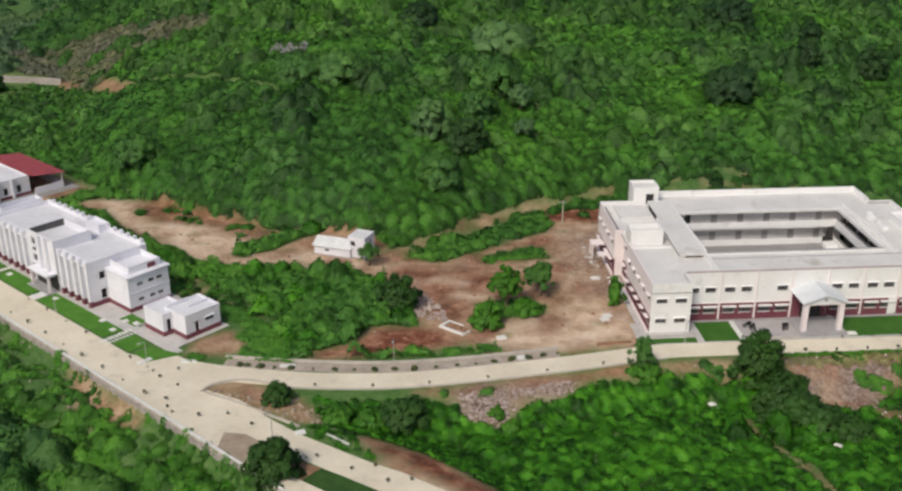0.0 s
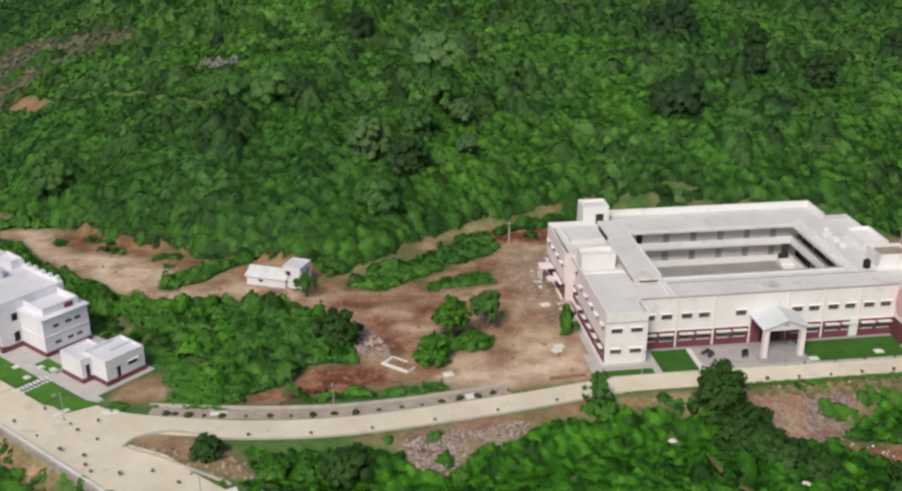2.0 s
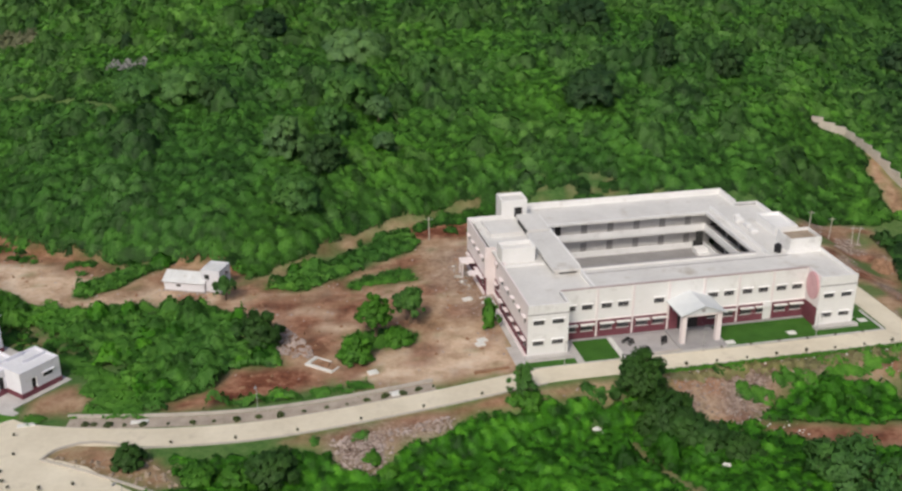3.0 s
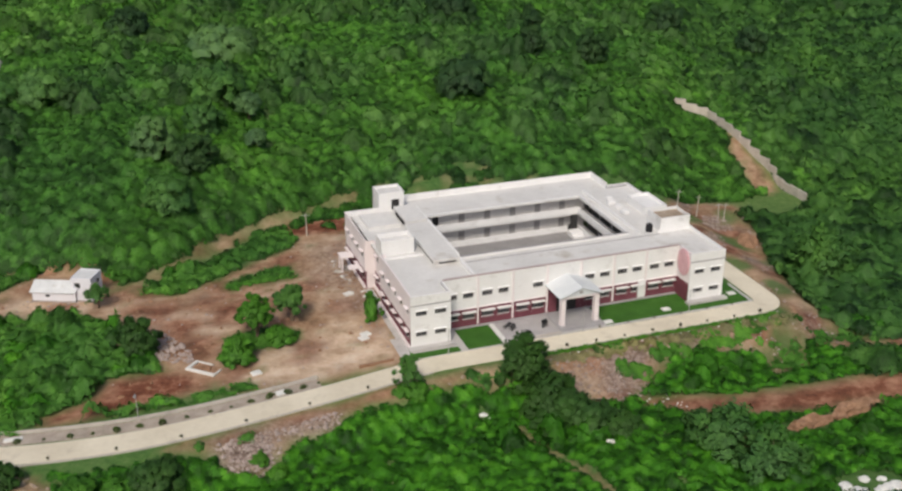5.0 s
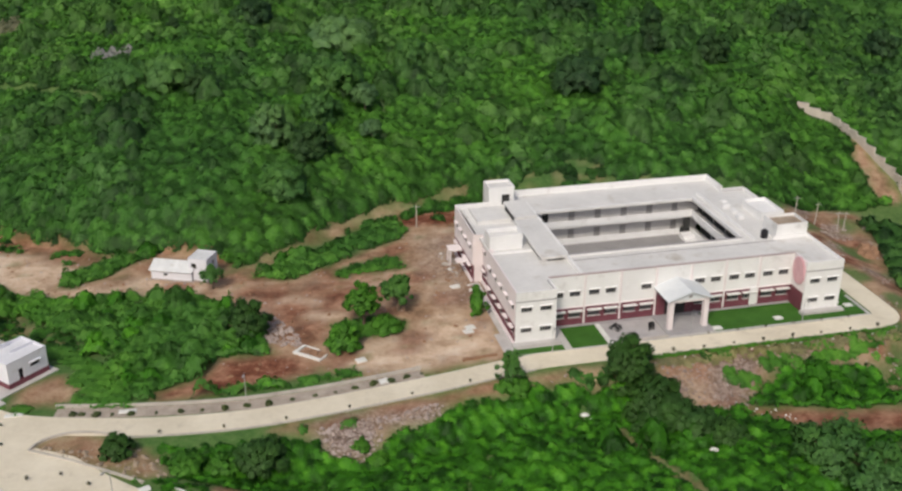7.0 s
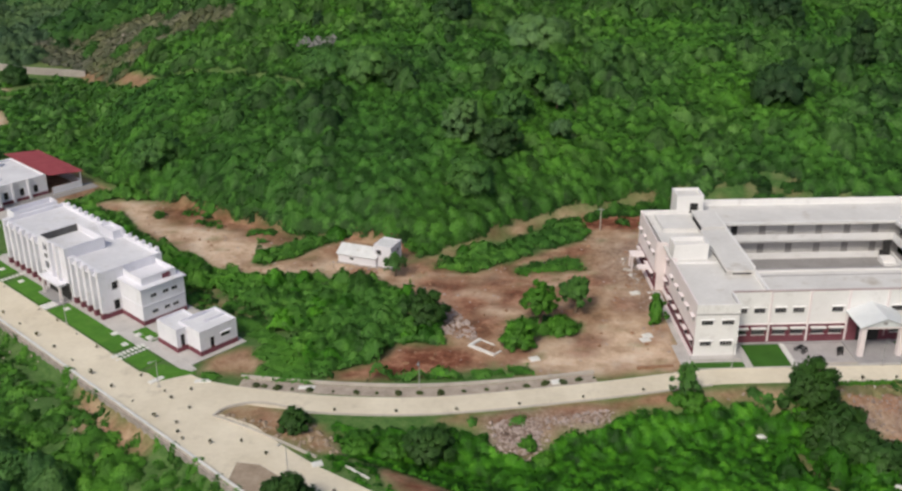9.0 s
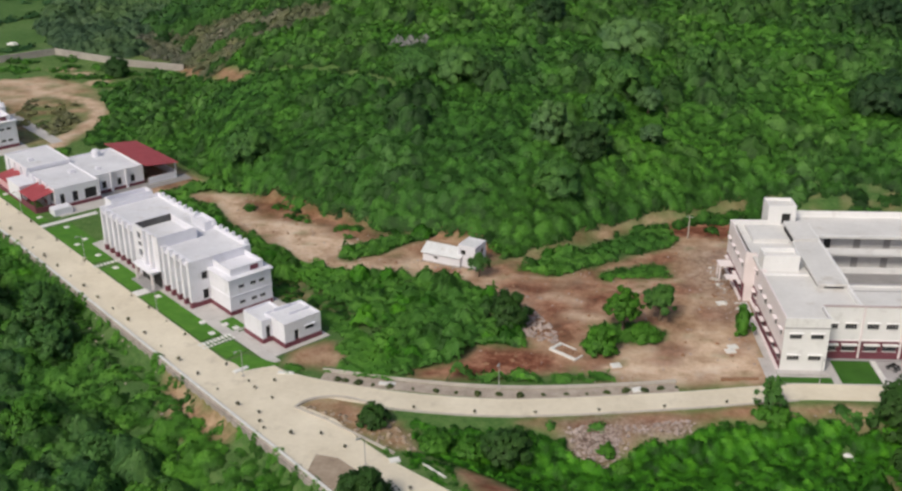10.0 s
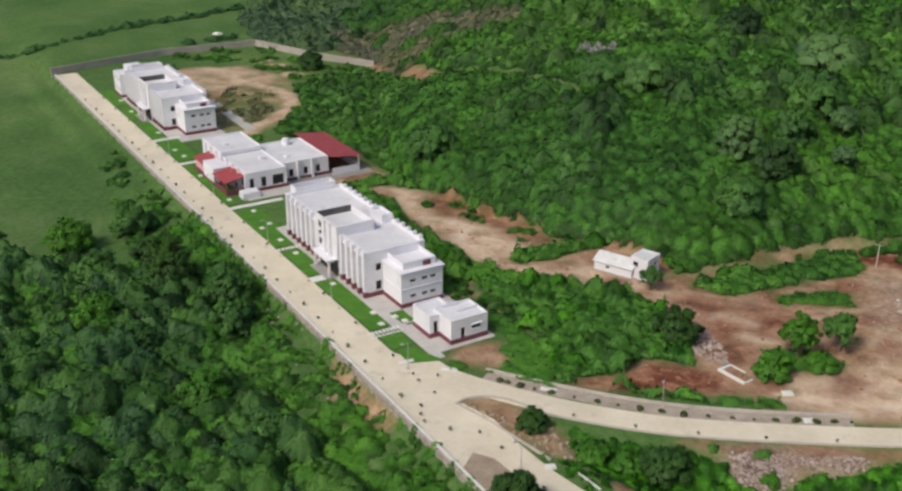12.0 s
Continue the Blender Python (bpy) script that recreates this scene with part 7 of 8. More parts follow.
canopy("lowland_bushes", [plants(x[m], y[m], rng, 1.1, 2.4, 1.3, 3.0, 0.0, 0.6)], creeper_leaf, "dull green bushes in the lowland", "bushes", 28, 0.3, limit=lambda x, y: creeper_ok(x, y, 0.3))
# Dry grass along the brink of the cutting.
u = np.arange(19, 62, 0.35)
rng = np.random.default_rng(45)
x, y = school_xy(u, -9.9 + rng.normal(size=len(u)) * 0.45)
canopy("brink_grass", [plants(x, y, rng, 0.3, 0.75, 0.2, 0.5, 0.4, 1.0)], dry_grass, "tufts of dry yellowish grass along the brink", "grass", 46, 0.2)
x, y, rng = jitter(-17, 34, 131, 148, 0.7, 57)
m = (inside(x, y, ROAD_BANK) | inside(x, y, BRINK)) & (wave(x, y, 1.8, 4) > 0.05) & ~built(x, y, 0.1)
canopy("bank_growth", [plants(x[m], y[m], rng, 0.3, 0.8, 0.15, 0.5, 0.2, 1.0)], hill_leaf, "patchy low weeds on the bank below the road", "weeds", 58, 0.2)
x, y, rng = jitter(40, 100, 139, 156, 0.9, 69)
m = (inside(x, y, CUTTING) & (x > 47) | inside(x, y, EAST_FILL)) & (wave(x, y, 2.4, 5) + np.interp(x, [47, 62], [-0.3, 0.1]) > 0.12) & ~built(x, y, 0.4)
canopy("bank_scrub", [plants(x[m], y[m], rng, 0.35, 1.0, 0.15, 0.6, 0.2, 1.0)], hill_leaf, "small scrub scattered over the cut bank", "scrub", 70, 0.24)
# Woods east of the school and past the east wall.
x, y, rng = jitter(84, 250, 120, 350, 2.9, 29)
u, v = to_school(x, y)
m = keep(x, y, 2.0) & (u > 68) & ((x > 112) | (y < 205)) & (wave(x, y, 8, 7) > -0.7)
groups = [plants(x[m], y[m], rng, 0.9, 2.4, 0.9, 3.0, 0.0, 0.8, None, 2.2)]
x, y, rng = jitter(84, 250, 120, 350, 1.35, 30)
u, v = to_school(x, y)
m = keep(x, y, 1.0) & (u > 67) & ((x > 112) | (y < 205))
groups.append(plants(x[m], y[m], rng, 0.6, 1.5, 0.4, 1.5, 0.3, 1.0))
canopy("east_woods", groups, wood_leaf, "mixed green woods and scrub beyond the school", "woods", 30, 0.36, soften=2, limit=open_ground)
# Woods and clearings below the straight road.
x, y, rng = jitter(-290, -25, 90, 330, 2.5, 31)
a, b = to_row(x, y)
ROAD_WOODS = ([-40, -20, -9, 9, 20, 30, 40, 48, 54, 60, 66, 75, 97, 120, 150, 400], [-12, -13, -15, -17, -15, -13, -12, -15, -20, -26, -33, -38, -46, -56, -70, -90])
glade = np.interp(a, *ROAD_WOODS)
m = near_view(x, y) & (b < glade + wave(x, y, 7, 2) * 4) & (wave(x, y, 12, 4) > -0.55) & (b > -110) & (a > -75) & (a < 150)
tone = wave(x, y, 9, 12) + rng.normal(size=len(x)) * 0.25
for part_name, pick, leaf, note, seed in (("lowland_woods", tone > -0.15, wood_leaf, "dense green woods below the campus road", 32), ("dark_lowland_woods", tone <= -0.15, dull_leaf, "darker trees in the woods below the road", 37)):
    q = m & pick
    canopy(part_name, [plants(x[q], y[q], rng, 1.0, 2.7, 1.2, 3.9, 0.0, 0.9, 1 + 0.35 * wave(x[q], y[q], 8, 3))], leaf, note, "woods", seed, 0.4)
x, y, rng = jitter(-240, -25, 90, 260, 1.5, 64)
a, b = to_row(x, y)
m = near_view(x, y) & (b < np.interp(a, ROAD_WOODS[0], ROAD_WOODS[1]) + 2 + wave(x, y, 7, 2) * 4) & (b > -70) & (a > -75) & (a < 150)
canopy("woodland_undergrowth", [plants(x[m], y[m], rng, 0.7, 1.7, 0.5, 1.9, 0.4, 1.0)], hill_leaf, "bright bushes between the trees below the road", "undergrowth", 65, 0.4)
x, y, rng = jitter(-190, -25, 98, 215, 1.4, 33)
a, b = to_row(x, y)
m = (b < -1.2) & (b > np.interp(a, [-40, 20, 36, 50, 75, 130], [-22, -20, -16, -16, -14, -5])) & (a < 190) & (wave(x, y, 4, 6) + np.interp(a, [20, 60, 130], [0.5, 0.05, -0.25]) > 0.0)
canopy("roadside_growth", [plants(x[m], y[m], rng, 0.5, 1.5, 0.2, 1.2, 0.2, 1.0, np.interp(b[m], [-10, -2], [1.15, 0.55]))], hill_leaf, "rough low growth below the retaining wall", "undergrowth", 34, 0.35)
# Growth between the far yard and the boundary wall.
x, y, rng = jitter(-215, -135, 225, 312, 1.9, 43)
a, b = to_row(x, y)
m = (b > 24) & keep(x, y, 1.0, 0.45) & ~inside(x, y, SCRUB) & ~hill_side(x, y) & (from_line(x, y, WEST_WALL) > 1.5) & ((inside(x, y, [(-213, 287), (-192, 311), (-143, 299), (-150, 265), (-178, 286)]) & (wave(x, y, 4, 5) > 0.2)) | (wave(x, y, 5, 2) > 0.6)) & (from_line(x, y, LOOP) > 2.5)
canopy("yard_edge_growth", [plants(x[m], y[m], rng, 0.7, 1.6, 0.2, 0.9, 0.2, 0.9)], hill_leaf, "patchy green growth inside the boundary wall", "undergrowth", 44, 0.45)
x, y, rng = jitter(-240, -155, 305, 395, 2.6, 61)
m = inside(x, y, FAR_WOODS) & (from_line(x, y, WEST_WALL) > 2.5) & (wave(x, y, 6, 3) > -0.45)
canopy("far_woods", [plants(x[m], y[m], rng, 1.2, 3.2, 0.9, 3.4, 0.0, 0.9)], far_leaf, "dull green woods outside the boundary wall", "woods", 62, 0.5)
x, y, rng = jitter(-176, -142, 234, 268, 1.3, 66)
m = (inside(x, y, FAR_MOUND) & (wave(x, y, 2.6, 3) > 0.2)) | (inside(x, y, FAR_GREEN) & (wave(x, y, 2.2, 5) > -0.3))
canopy("mound_scrub", [plants(x[m], y[m], rng, 0.5, 1.2, 0.15, 0.6, 0.0, 1.0)], mound_leaf, "brownish scrub on the heaps in the far yard", "scrub", 67, 0.4)
# Dark hedges between the far fields, and single bushes over them.
x, y, rng = jitter(-420, -120, 180, 520, 2.2, 35)
m = np.zeros(len(x), bool)
for line in ([(-300, 268), (-268.4, 277), (-256, 281), (-253.1, 296), (-251.2, 314.7), (-246.1, 327.6), (-238.6, 341.8), (-228.9, 372)], [(-215, 306), (-208, 313), (-203, 322)]):
    m |= from_line(x, y, line) < 1.1 + 0.7 * wave(x, y, 9, 3)
m |= (y > 375 + 0.2 * (x + 300)) & (x > -330) & (rng.uniform(size=len(x)) < 0.12)
a, b = to_row(x, y)
m |= (b < -30) & (a > 60) & (rng.uniform(size=len(x)) < 0.006)
canopy("field_hedges", [plants(x[m], y[m], rng, 0.8, 1.9, 0.6, 1.7, 0.0, 0.5)], dull_leaf, "hedgerows and bushes between far fields", "hedges", 36, 0.6)

# ---- rubble, stones and mounds ----
dark_rock = surface("dark_hill_rock", (0.085, 0.088, 0.084), (0.27, 0.275, 0.265), 0.9, 4.0, 0.95, 0.05)
rock_face = surface("cut_rock", (0.20, 0.15, 0.13), (0.42, 0.34, 0.30), 0.6, 3.0, 0.95, 0.05)
stones("rubble_heap", SPOIL, 0.5, 0.6, 41, pale_stone, "grey-pink broken stone dumped on the bank")
stones("cutting_stones", CUTTING, 0.6, 0.4, 42, pale_stone, "broken pale stone on the cut bank", 0.25, True)
stones("cutting_rock", [(39.5, 148), (47, 149), (54, 148.5), (53, 143), (49.5, 139.5), (41, 140.5)], 0.5, 0.5, 48, rock_face, "grey-brown rock face of the cutting", 0.45)
stones("wall_debris", [school_xy(-3.4, 1), school_xy(-0.6, 1), school_xy(-1.1, 40), school_xy(-4.5, 40)], 0.8, 0.35, 50, pale_stone, "broken stone and rubble along the school wall", 0.6)
stones("white_stones", [(47, 140.6), (49.5, 141.6), (53, 143), (54, 141.5), (58, 138.2), (57, 136.6), (52, 139)], 0.7, 0.35, 49, slab_white, "white broken stones at the foot of the cutting", 0.4)
stones("bank_stones", ROAD_BANK, 0.8, 0.35, 56, pale_stone, "loose stones on the bank below the road", 0.35)
kerb = boxes((0, -0.25, -0.2, 2.4, 0.2, 0.38), (2.42, -0.2, -0.2, 5.6, 0.22, 0.30))
bmesh.ops.bevel(kerb, geom=list(kerb.edges), offset=0.07, segments=1)
bmesh.ops.subdivide_edges(kerb, edges=[e for e in kerb.edges if e.calc_length() > 1.5], cuts=5)
for v in kerb.verts:
    v.co += Vector((0, 0.10 * math.sin(v.co.x * 2.3), 0.05 * math.sin(v.co.x * 3.1)))
ground_thing("earth_kerb", kerb, red_earth, "low broken kerb smeared with brown earth", "kerb", at=pose(10.4, 150.1, float(height(10.4, 150.1)), 0, 0, 15.8))
stones("brink_stones", BRINK, 0.8, 0.4, 59, pale_stone, "loose stones on the bank below the road", 0.3)
stones("slide_stones", SLIDE, 0.45, 0.26, 55, rock_face, "pale stones in a slide down the bank", 0.5, True)
stones("back_rubble", [(77, 196), (84, 206), (94, 211), (97, 206), (94, 196), (88, 188)], 0.6, 0.45, 68, pale_stone, "grey-pink rubble dumped behind the school", 0.5, True)
stones("fill_stones", EAST_FILL, 0.8, 0.5, 43, rock_face, "loose pale stones on the filled ground", 0.3, True)
stones("yard_stones", [(-24.6, 168.4), (-21.2, 161.6), (-17.8, 156.4), (-13.8, 156.6), (-16.0, 161.4), (-20.6, 168.4)], 0.55, 0.75, 44, pale_stone, "grey stones heaped beside the thicket", 0.8)
stones("island_stones", ISLAND, 0.7, 0.6, 60, tan_soil, "tan clods and stones heaped on the road island", 0.7)
stones("loose_stones", WORKS, 2.2, 0.36, 45, pale_stone, "scattered pale stones on bare ground", 0.4)
stones("earth_clods", WORKS, 2.0, 0.5, 52, red_earth, "clods of dark red-brown earth on bare ground", 0.35)
stones("wall_foot_stones", [row_xy(80, -6), row_xy(80, -1), row_xy(-10, -1), row_xy(-10, -7)], 1.7, 0.5, 46, pale_stone, "pale stones below the retaining wall", 0.35)
stones("hill_rocks", [(-69, 262), (-68, 269), (-62, 271), (-58, 264)], 1.4, 2.6, 47, dark_rock, "grey boulders among hillside shrubs", 0.75)
stones("scrub_rocks", [(-144, 318), (-144, 325), (-138, 326), (-137, 319)], 1.3, 1.7, 71, pale_stone, "pale grey boulders in dry scrub", 0.6)
stones("crest_rocks", [(-92, 277), (-88, 285), (-76, 286), (-73, 278)], 2.6, 2.4, 48, grey_stone, "pale grey boulders below the crest", 0.4)
for x, y, turn, l, w, h in [(72.2, 129.0, 13, 4.2, 1.0, 1.5), (80.6, 131.3, 17, 4.4, 1.1, 1.7), (92, 192, 60, 3.0, 2.0, 1.6)]:
    bm = bmesh.new()
    bmesh.ops.create_icosphere(bm, subdivisions=4, radius=1)
    for vert in bm.verts:
        c = vert.co.copy()
        n = noise.noise(Vector((c.x * l, c.y * w, c.z)) * 0.7 + Vector((x, y, 0))) * 0.45 + noise.noise(Vector((c.x * l, c.y * w, c.z * h)) * 2.1 + Vector((y, x, 0))) * 0.28
        vert.co = Vector((c.x * l * (1 + n * 0.4), c.y * w * (1 + n), c.z * h * (1 + n)))
    ob = ground_thing("earth_mound", bm, red_earth, "long heap of bare red-brown earth", "mound", "", "earth mounds", pose(x, y, float(height(x, y)), 0, 0, turn))


# ---- small things ----
sapling_leaf = foliage("sapling_leaves", (0.070, 0.062, 0.040), (0.105, 0.105, 0.056), (0.150, 0.140, 0.085), 0.3)


dry_tuft = foliage("verge_tuft_leaves", (0.060, 0.085, 0.035), (0.095, 0.130, 0.050), (0.135, 0.170, 0.070), 0.3)


def sapling_model():
    top = thing("sapling", pose(0, 0, -50), "small dull brownish-green roadside sapling", "plant", "roadside saplings")
    bm = bmesh.new()
    rod(bm, (0, 0, 0), (0.03, 0.02, 0.36), 0.03, 0.02, 5)
    part("stem", bm, bark, top)
    part("leaves", tri_mesh("leaves", leaf_arrays(np.random.default_rng(5), 70, 0.36, 1.0, 4, -0.7) * 0.36 + (0, 0, 0.46), sapling_leaf), None, top)
    return top


sapling = sapling_model()
spots = []
for k in range(34):
    spots.append((*row_xy(-22 + 5.6 * k, 0.75), 0.9 + 0.3 * math.sin(k * 2.1)))
for k in range(30):
    if k % 5 != 3:
        spots.append((*row_xy(-18 + 6.2 * k, 5.3), 0.75 + 0.25 * math.sin(k * 3.3)))
for (x0, y0), (x1, y1) in zip(BRANCH[1:], BRANCH[2:]):
    spots.append(((x0 + x1) / 2, (y0 + y1) / 2 - 1.9, 0.8))
for k in range(9):
    spots.append((*school_xy(18 + 5 * k, -7.3), 0.9 + 0.2 * math.sin(k * 1.7)))
    if k > 2:
        spots.append((*school_xy(16 + 4.9 * k, -3.4), 0.75))
spots += [(-52, 128, 0.9), (-50, 124.5, 0.8), (-46, 124, 1.0), (-42, 124.8, 0.8), (-38, 122.5, 0.9), (-27.5, 115.6, 0.9), (-22.5, 113.2, 0.9), (-17.5, 111.0, 0.9), (-19.5, 114.2, 0.9), (-14.5, 111.6, 0.9), (-55, 134, 0.9), (-53, 136.5, 0.8)]
sapling.matrix_basis = pose(spots[0][0], spots[0][1], 0.03, 0, 0, 20)
sapling.scale = (spots[0][2],) * 3
for k, (x, y, s) in enumerate(spots[1:]):
    ob = copy_thing(sapling, pose(x, y, 0.03, 0, 0, k * 77))
    ob.scale = (s, s, s)


# Low tufts in a row along the gravelled verge.
line = [(-44, 138.9), (-38, 138.6), (-28.3, 138.8), (-19.5, 139.7), (-10, 141.9), (-2, 144.4), (5, 147.0)]
tuft = thing("verge_shrub", pose(*line[0], 0.03), "low dull green shrub in the gravelled verge", "shrub", "verge shrubs")
part("leaves", tri_mesh("leaves", leaf_arrays(np.random.default_rng(8), 160, 0.26, 0.55, 5, -0.3) * 0.75 + (0, 0, 0.12), dry_tuft), None, tuft)
for i, ((x0, y0), (x1, y1)) in enumerate(zip(line, line[1:])):
    for k in range(3):
        ob = copy_thing(tuft, pose(x0 + (x1 - x0) * (k + 0.6) / 3, y0 + (y1 - y0) * (k + 0.6) / 3, 0.03, 0, 0, 50 * k + 31 * i))
        q = 0.8 + 0.35 * math.sin(i * 2.7 + k * 1.9)
        ob.scale = (q * 1.15, q * 0.85, q)


# Planted hedge along the outer road edge before the school, with white edging stones.
hx = np.arange(19, 60.5, 0.55)
hedge = [school_xy(u, -8.35 + 0.12 * math.sin(u * 3)) for u in hx]
scatter("hedge", np.array([h[0] for h in hedge]), np.array([h[1] for h in hedge]), np.full(len(hedge), 0.5), 0.9, 60, 0.35, fresh_leaf, "low clipped hedge along the road edge", "hedge", 51)
edging = thing("edging_stones", school_at, "row of small whitewashed edging stones", "edging", "", "structure")
me = mesh_of("stone", boxes((-0.11, -0.09, -0.3, 0.11, 0.09, 0.32)), slab_white)
for k in range(30):
    part("stone", me, None, edging, "", Matrix.Translation((20 + 1.38 * k, -9.05, -0.25)))


def lamp_post(x, y, tall, turn):
    top = thing("street_lamp", pose(x, y, 0, 0, 0, turn), "slim grey steel street lamp beside the road", "street lamp", "street lamps")
    bm = bmesh.new()
    rod(bm, (0, 0, 0), (0, 0, tall), 0.07, 0.045, 8)
    part("post", bm, steel, top)
    part("base", boxes((-0.2, -0.2, 0, 0.2, 0.2, 0.15)), kerb_stone, top)
    bm = bmesh.new()
    rod(bm, (0, 0, tall), (0.8, 0, tall + 0.15), 0.035, 0.03, 6)
    part("arm", bm, steel, top)
    part("lamp_head", boxes((0.7, -0.12, tall + 0.06, 1.25, 0.12, tall + 0.18), (0.76, -0.09, tall + 0.0, 1.2, 0.09, tall + 0.06)), steel, top)


for x, y, turn in [(*row_xy(-9.8, 5.6), 233), (-34.4, 119.5, 233), (-20.8, 141.2, 270), (*row_xy(18, 6.15), 233), (*row_xy(46, 6.15), 233), (*row_xy(76, 6.15), 233), (*row_xy(106, 6.15), 233), (*school_xy(27.6, -3.3), 280), (*school_xy(5, -3.2), 280), (*school_xy(47, -3.2), 280)]:
    lamp_post(x, y, 4.3, turn)


def pole(x, y, tall, lean, label):
    top = thing("utility_pole", pose(x, y, float(height(x, y)) - 0.2, lean, lean * 0.7), label, "utility pole", "utility poles")
    bm = bmesh.new()
    rod(bm, (0, 0, 0), (0, 0, tall), 0.13, 0.08, 8)
    part("post", bm, kerb_stone, top)
    part("crossarm", boxes((-0.7, -0.05, tall - 0.5, 0.7, 0.05, tall - 0.4)), steel, top)


for x, y, tall, lean in [(5.4, 202.4, 5.0, 0), (81.5, 204.5, 4.4, 1.5), (86.0, 204.8, 5.0, 2.5), (90.4, 203.6, 4.4, -2), (91.6, 203.8, 4.4, 3)]:
    pole(x, y, tall, lean, "plain grey concrete utility pole")


def cover(x, y, turn, w, d, label, name="inspection_cover"):
    ob = ground_thing(name, boxes((-w / 2, -d / 2, -0.1, w / 2, d / 2, 0.2), (-w * 0.3, -d * 0.3, 0.2, w * 0.3, d * 0.3, 0.26)), slab_white, label, "cover slab", "", "cover slabs", pose(x, y, 0, 0, 0, turn))
    return ob


for b, a in [(8.6, 22.4), (9.5, 9.0), (8.8, 4.8), (8.4, 45.2), (9.8, 54.0), (7.6, 52.5), (9.6, 62.0), (8.4, 38.0), (11.9, 6.0), (12.6, 3.9), (7.6, 70.5), (7.4, 88.0), (8.6, 103.0), (8.2, 108.5), (9.0, 124.0), (8.5, 146.0), (9.0, 158.0)]:
    cover(*row_xy(a, b), RANG, 1.0, 0.9, "square whitewashed inspection cover on the lawn")
for u, v in [(32.9, -1.9), (44.0, -1.0), (55.9, 2.2), (57.6, 0.6)]:
    cover(*school_xy(u, v), AANG, 1.4, 1.1, "square whitewashed inspection cover on the lawn")
for x, y in [(-4.8, 151.2), (-1.4, 144.9), (12.4, 160.5), (11.0, 175.5), (12.0, 159.2)]:
    cover(x, y, 25, 1.5, 1.2, "pale concrete slab lying on bare ground", "concrete_slab")
for x, y, turn in [(-52.2, 139.2, 10), (-36.8, 139.2, 5), (*row_xy(-8.0, 6.3), 233)]:
    cover(x, y, turn, 2.4, 0.8, "pale concrete culvert slab at the road edge", "culvert_slab")

cover(-31.0, 121.2, 30, 1.4, 1.0, "small white concrete block at the road edge", "culvert_slab")
ground_thing("kerb", ribbon([(-27.4, 121.3), (-23.8, 118.9)], 0.12, -0.3, 0.2), slab_white, "short white kerb in the roadside grass", "kerb")
# Open pit with a white rim.
pit = thing("open_pit", pose(-12.3, 153.9, 0.0, 0, 0, -33), "open rectangular pit with a broken white concrete rim", "pit")
part("rim", boxes((-2.5, -1.45, -0.2, 2.5, -1.0, 0.32), (-2.5, 1.2, -0.2, 0.4, 1.45, 0.2), (-2.5, -1.0, -0.2, -2.0, 1.2, 0.3), (2.25, -1.0, -0.2, 2.5, 0.6, 0.22)), slab_white, pit)
part("floor", boxes((-2.0, -1.0, -0.2, 2.25, 1.2, 0.05)), red_earth, pit)
part("spoil", boxes((-0.6, -0.3, 0.05, 0.9, 0.5, 0.28), (0.2, 0.1, 0.28, 0.7, 0.4, 0.4)), red_earth, pit)


# Parked motorcycles on the forecourt.
def motorcycle(u, v, turn):
    top = thing("motorcycle", school_at @ pose(u, v, 0.11, 0, 0, turn), "dark parked motorcycle on the paved forecourt", "motorcycle", "parked motorcycles")
    for s in (-0.62, 0.62):
        bm = bmesh.new()
        rod(bm, (s, -0.06, 0.3), (s, 0.06, 0.3), 0.3, 0.3, 16)
        wheel = part("wheel", bm, black_plastic, top)
        bm = bmesh.new()
        rod(bm, (s, -0.07, 0.3), (s, 0.07, 0.3), 0.13, 0.13, 12)
        part("rim", bm, steel, wheel)
    part("engine", boxes((-0.25, -0.14, 0.25, 0.25, 0.14, 0.6)), steel, top)
    part("fuel_tank", boxes((0.0, -0.15, 0.6, 0.45, 0.15, 0.9), (0.05, -0.11, 0.9, 0.4, 0.11, 0.95)), black_plastic, top)
    part("seat", boxes((-0.75, -0.14, 0.68, 0.0, 0.14, 0.82)), black_plastic, top)
    bm = bmesh.new()
    rod(bm, (0.62, 0, 0.3), (0.42, 0, 1.0), 0.05, 0.05, 6)
    rod(bm, (0.42, -0.35, 1.02), (0.42, 0.35, 1.02), 0.025, 0.025, 6)
    part("handlebar", bm, steel, top)


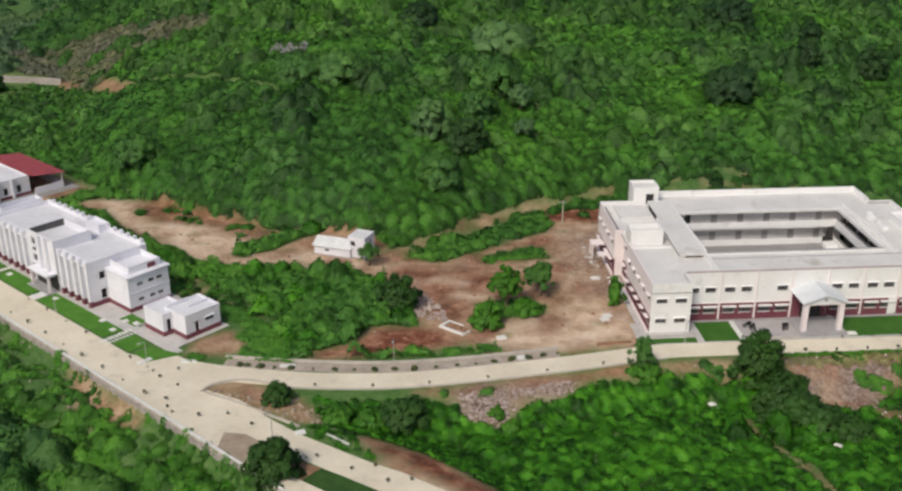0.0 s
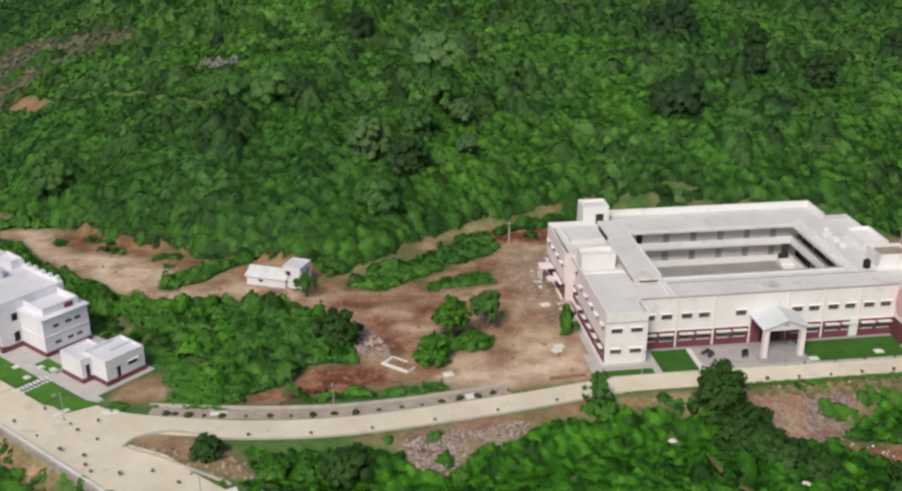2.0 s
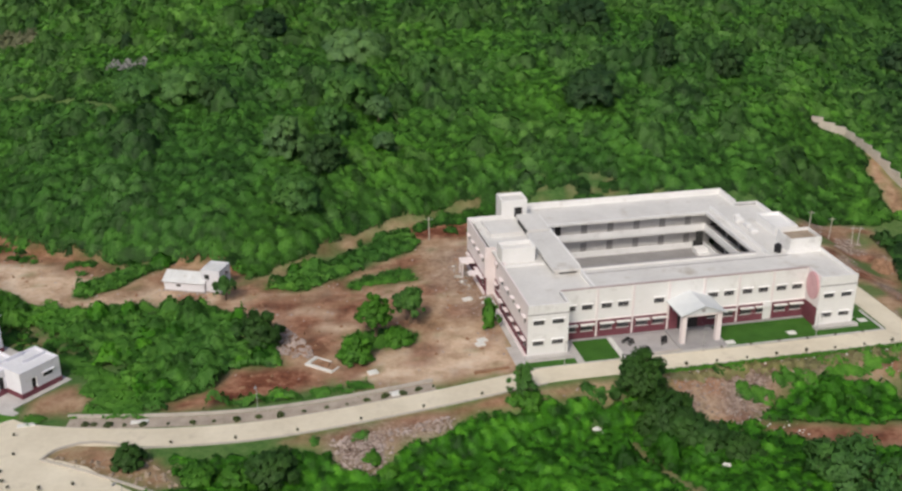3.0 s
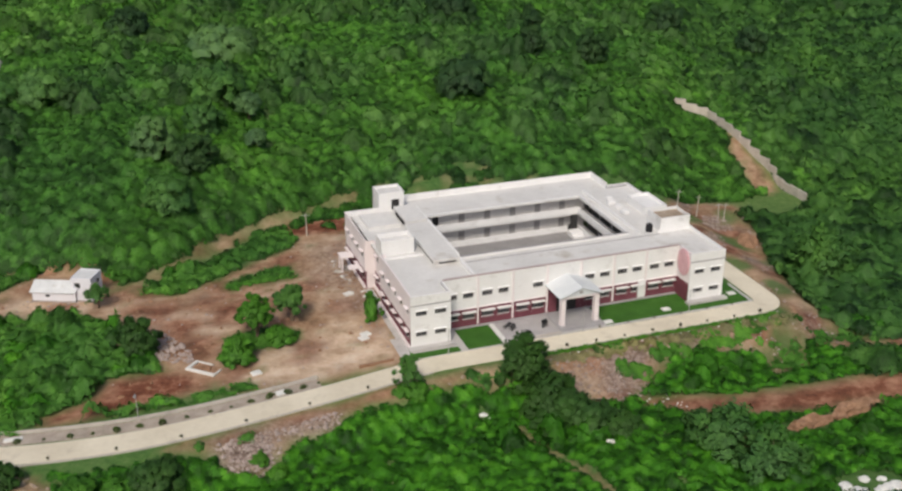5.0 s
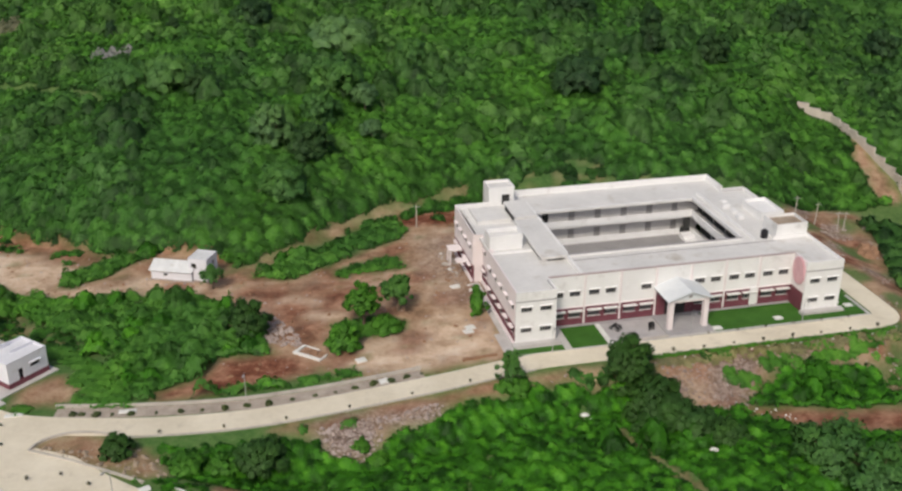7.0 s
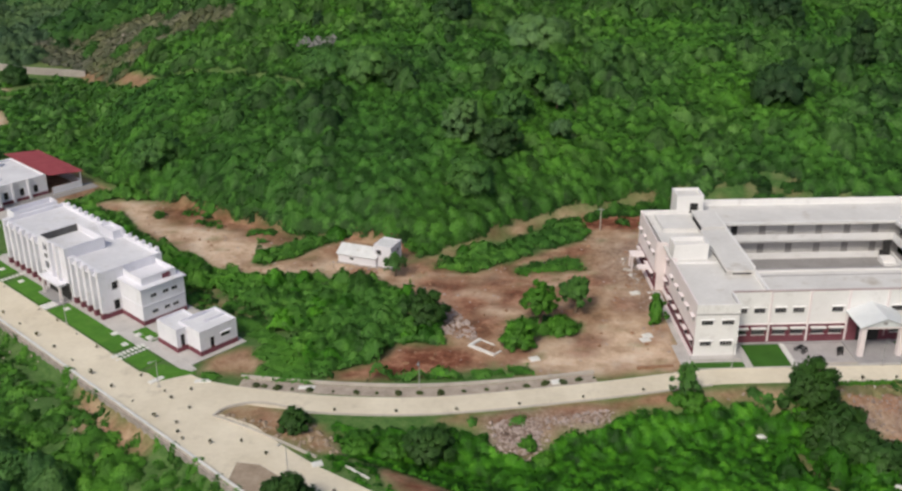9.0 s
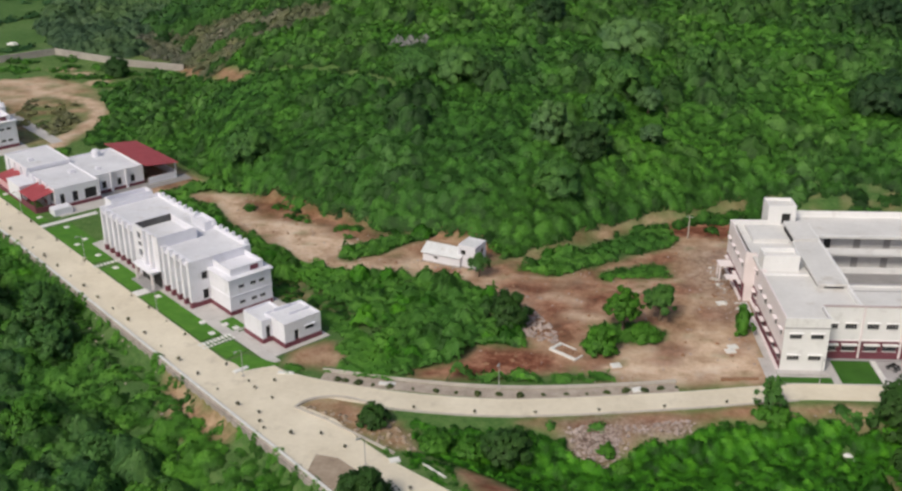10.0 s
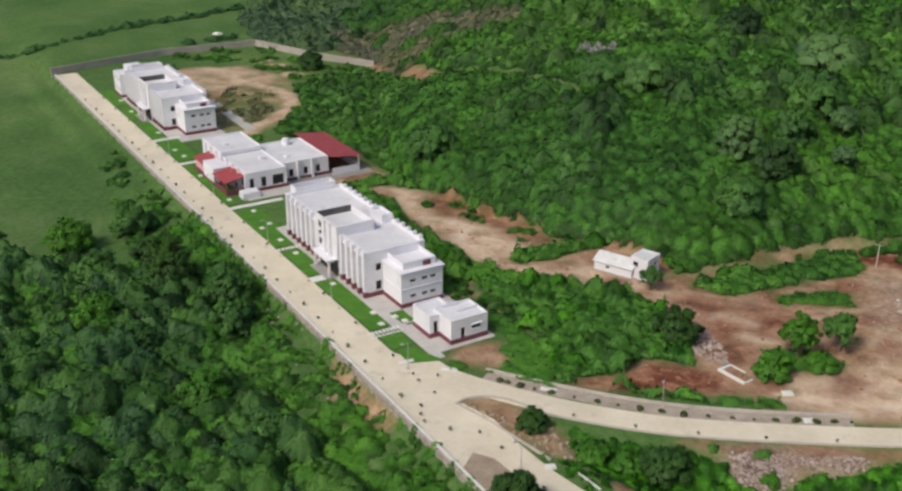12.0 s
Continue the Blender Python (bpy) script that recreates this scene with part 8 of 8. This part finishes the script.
for u, v, turn in [(16.6, 1.0, 130), (17.2, 1.5, 135), (22.2, 0.3, 70), (23.0, 0.6, 75), (22.6, 0.5, 72)]:
    motorcycle(u, v, turn)

# Building debris beside the school's west wall.
for k in range(26):
    r = random.Random(k)
    u, v = -4.2 + r.random() * 2.6, 20 + r.random() * 17
    x, y = school_xy(u, v)
    w, d, h = 0.3 + r.random() * 0.9, 0.15 + r.random() * 0.5, 0.1 + r.random() * 0.35
    ground_thing("debris_block", boxes((-w / 2, -d / 2, -0.05, w / 2, d / 2, h)), r.choice((slab_white, kerb_stone, grey_stone)), "broken building block lying on bare ground", "debris", "", "building debris", pose(x, y, float(height(x, y)), 0, 0, r.random() * 180))
# White rocks in the lowland.
spots = [(69.0 + 1.2 * k + 0.5 * math.sin(k * 5.1), 113.9 + 1.3 * math.sin(k * 2.7), 0.85 + 0.4 * math.sin(k * 3.3)) for k in range(8)] + [(27.2, 139.6, 0.5), (42.9, 129.1, 0.5), (28.3, 139.0, 0.4)]
for k, (x, y, s) in enumerate(spots):
    bm = bmesh.new()
    bmesh.ops.create_icosphere(bm, subdivisions=3, radius=1)
    for vert in bm.verts:
        vert.co *= 1 + 0.4 * noise.noise(vert.co * 1.7 + Vector((k, 0, 0))) + 0.15 * noise.noise(vert.co * 5 + Vector((0, k, 0)))
        vert.co.z *= 0.35
    ground_thing("pale_rock", bm, slab_white, "flat pale rock outcrop among creepers", "rock", "", "pale rocks", Matrix.Translation((x, y, float(height(x, y)) + 0.15)) @ Matrix.Diagonal((s * 1.2, s * 0.85, s * 1.3, 1)))

# A pale sheet-covered heap in the far field.
bm = bmesh.new()
bmesh.ops.create_icosphere(bm, subdivisions=3, radius=1)
for vert in bm.verts:
    vert.co = Vector((vert.co.x * 1.9, vert.co.y * 0.9, max(-0.1, vert.co.z) * (0.9 + 0.3 * noise.noise(vert.co * 2))))
x, y = -213.5, 322.0
ground_thing("covered_heap", bm, slab_white, "low heap under a pale sheet in a field", "heap", "", "", pose(x, y, float(height(x, y)), 0, 0, 20))
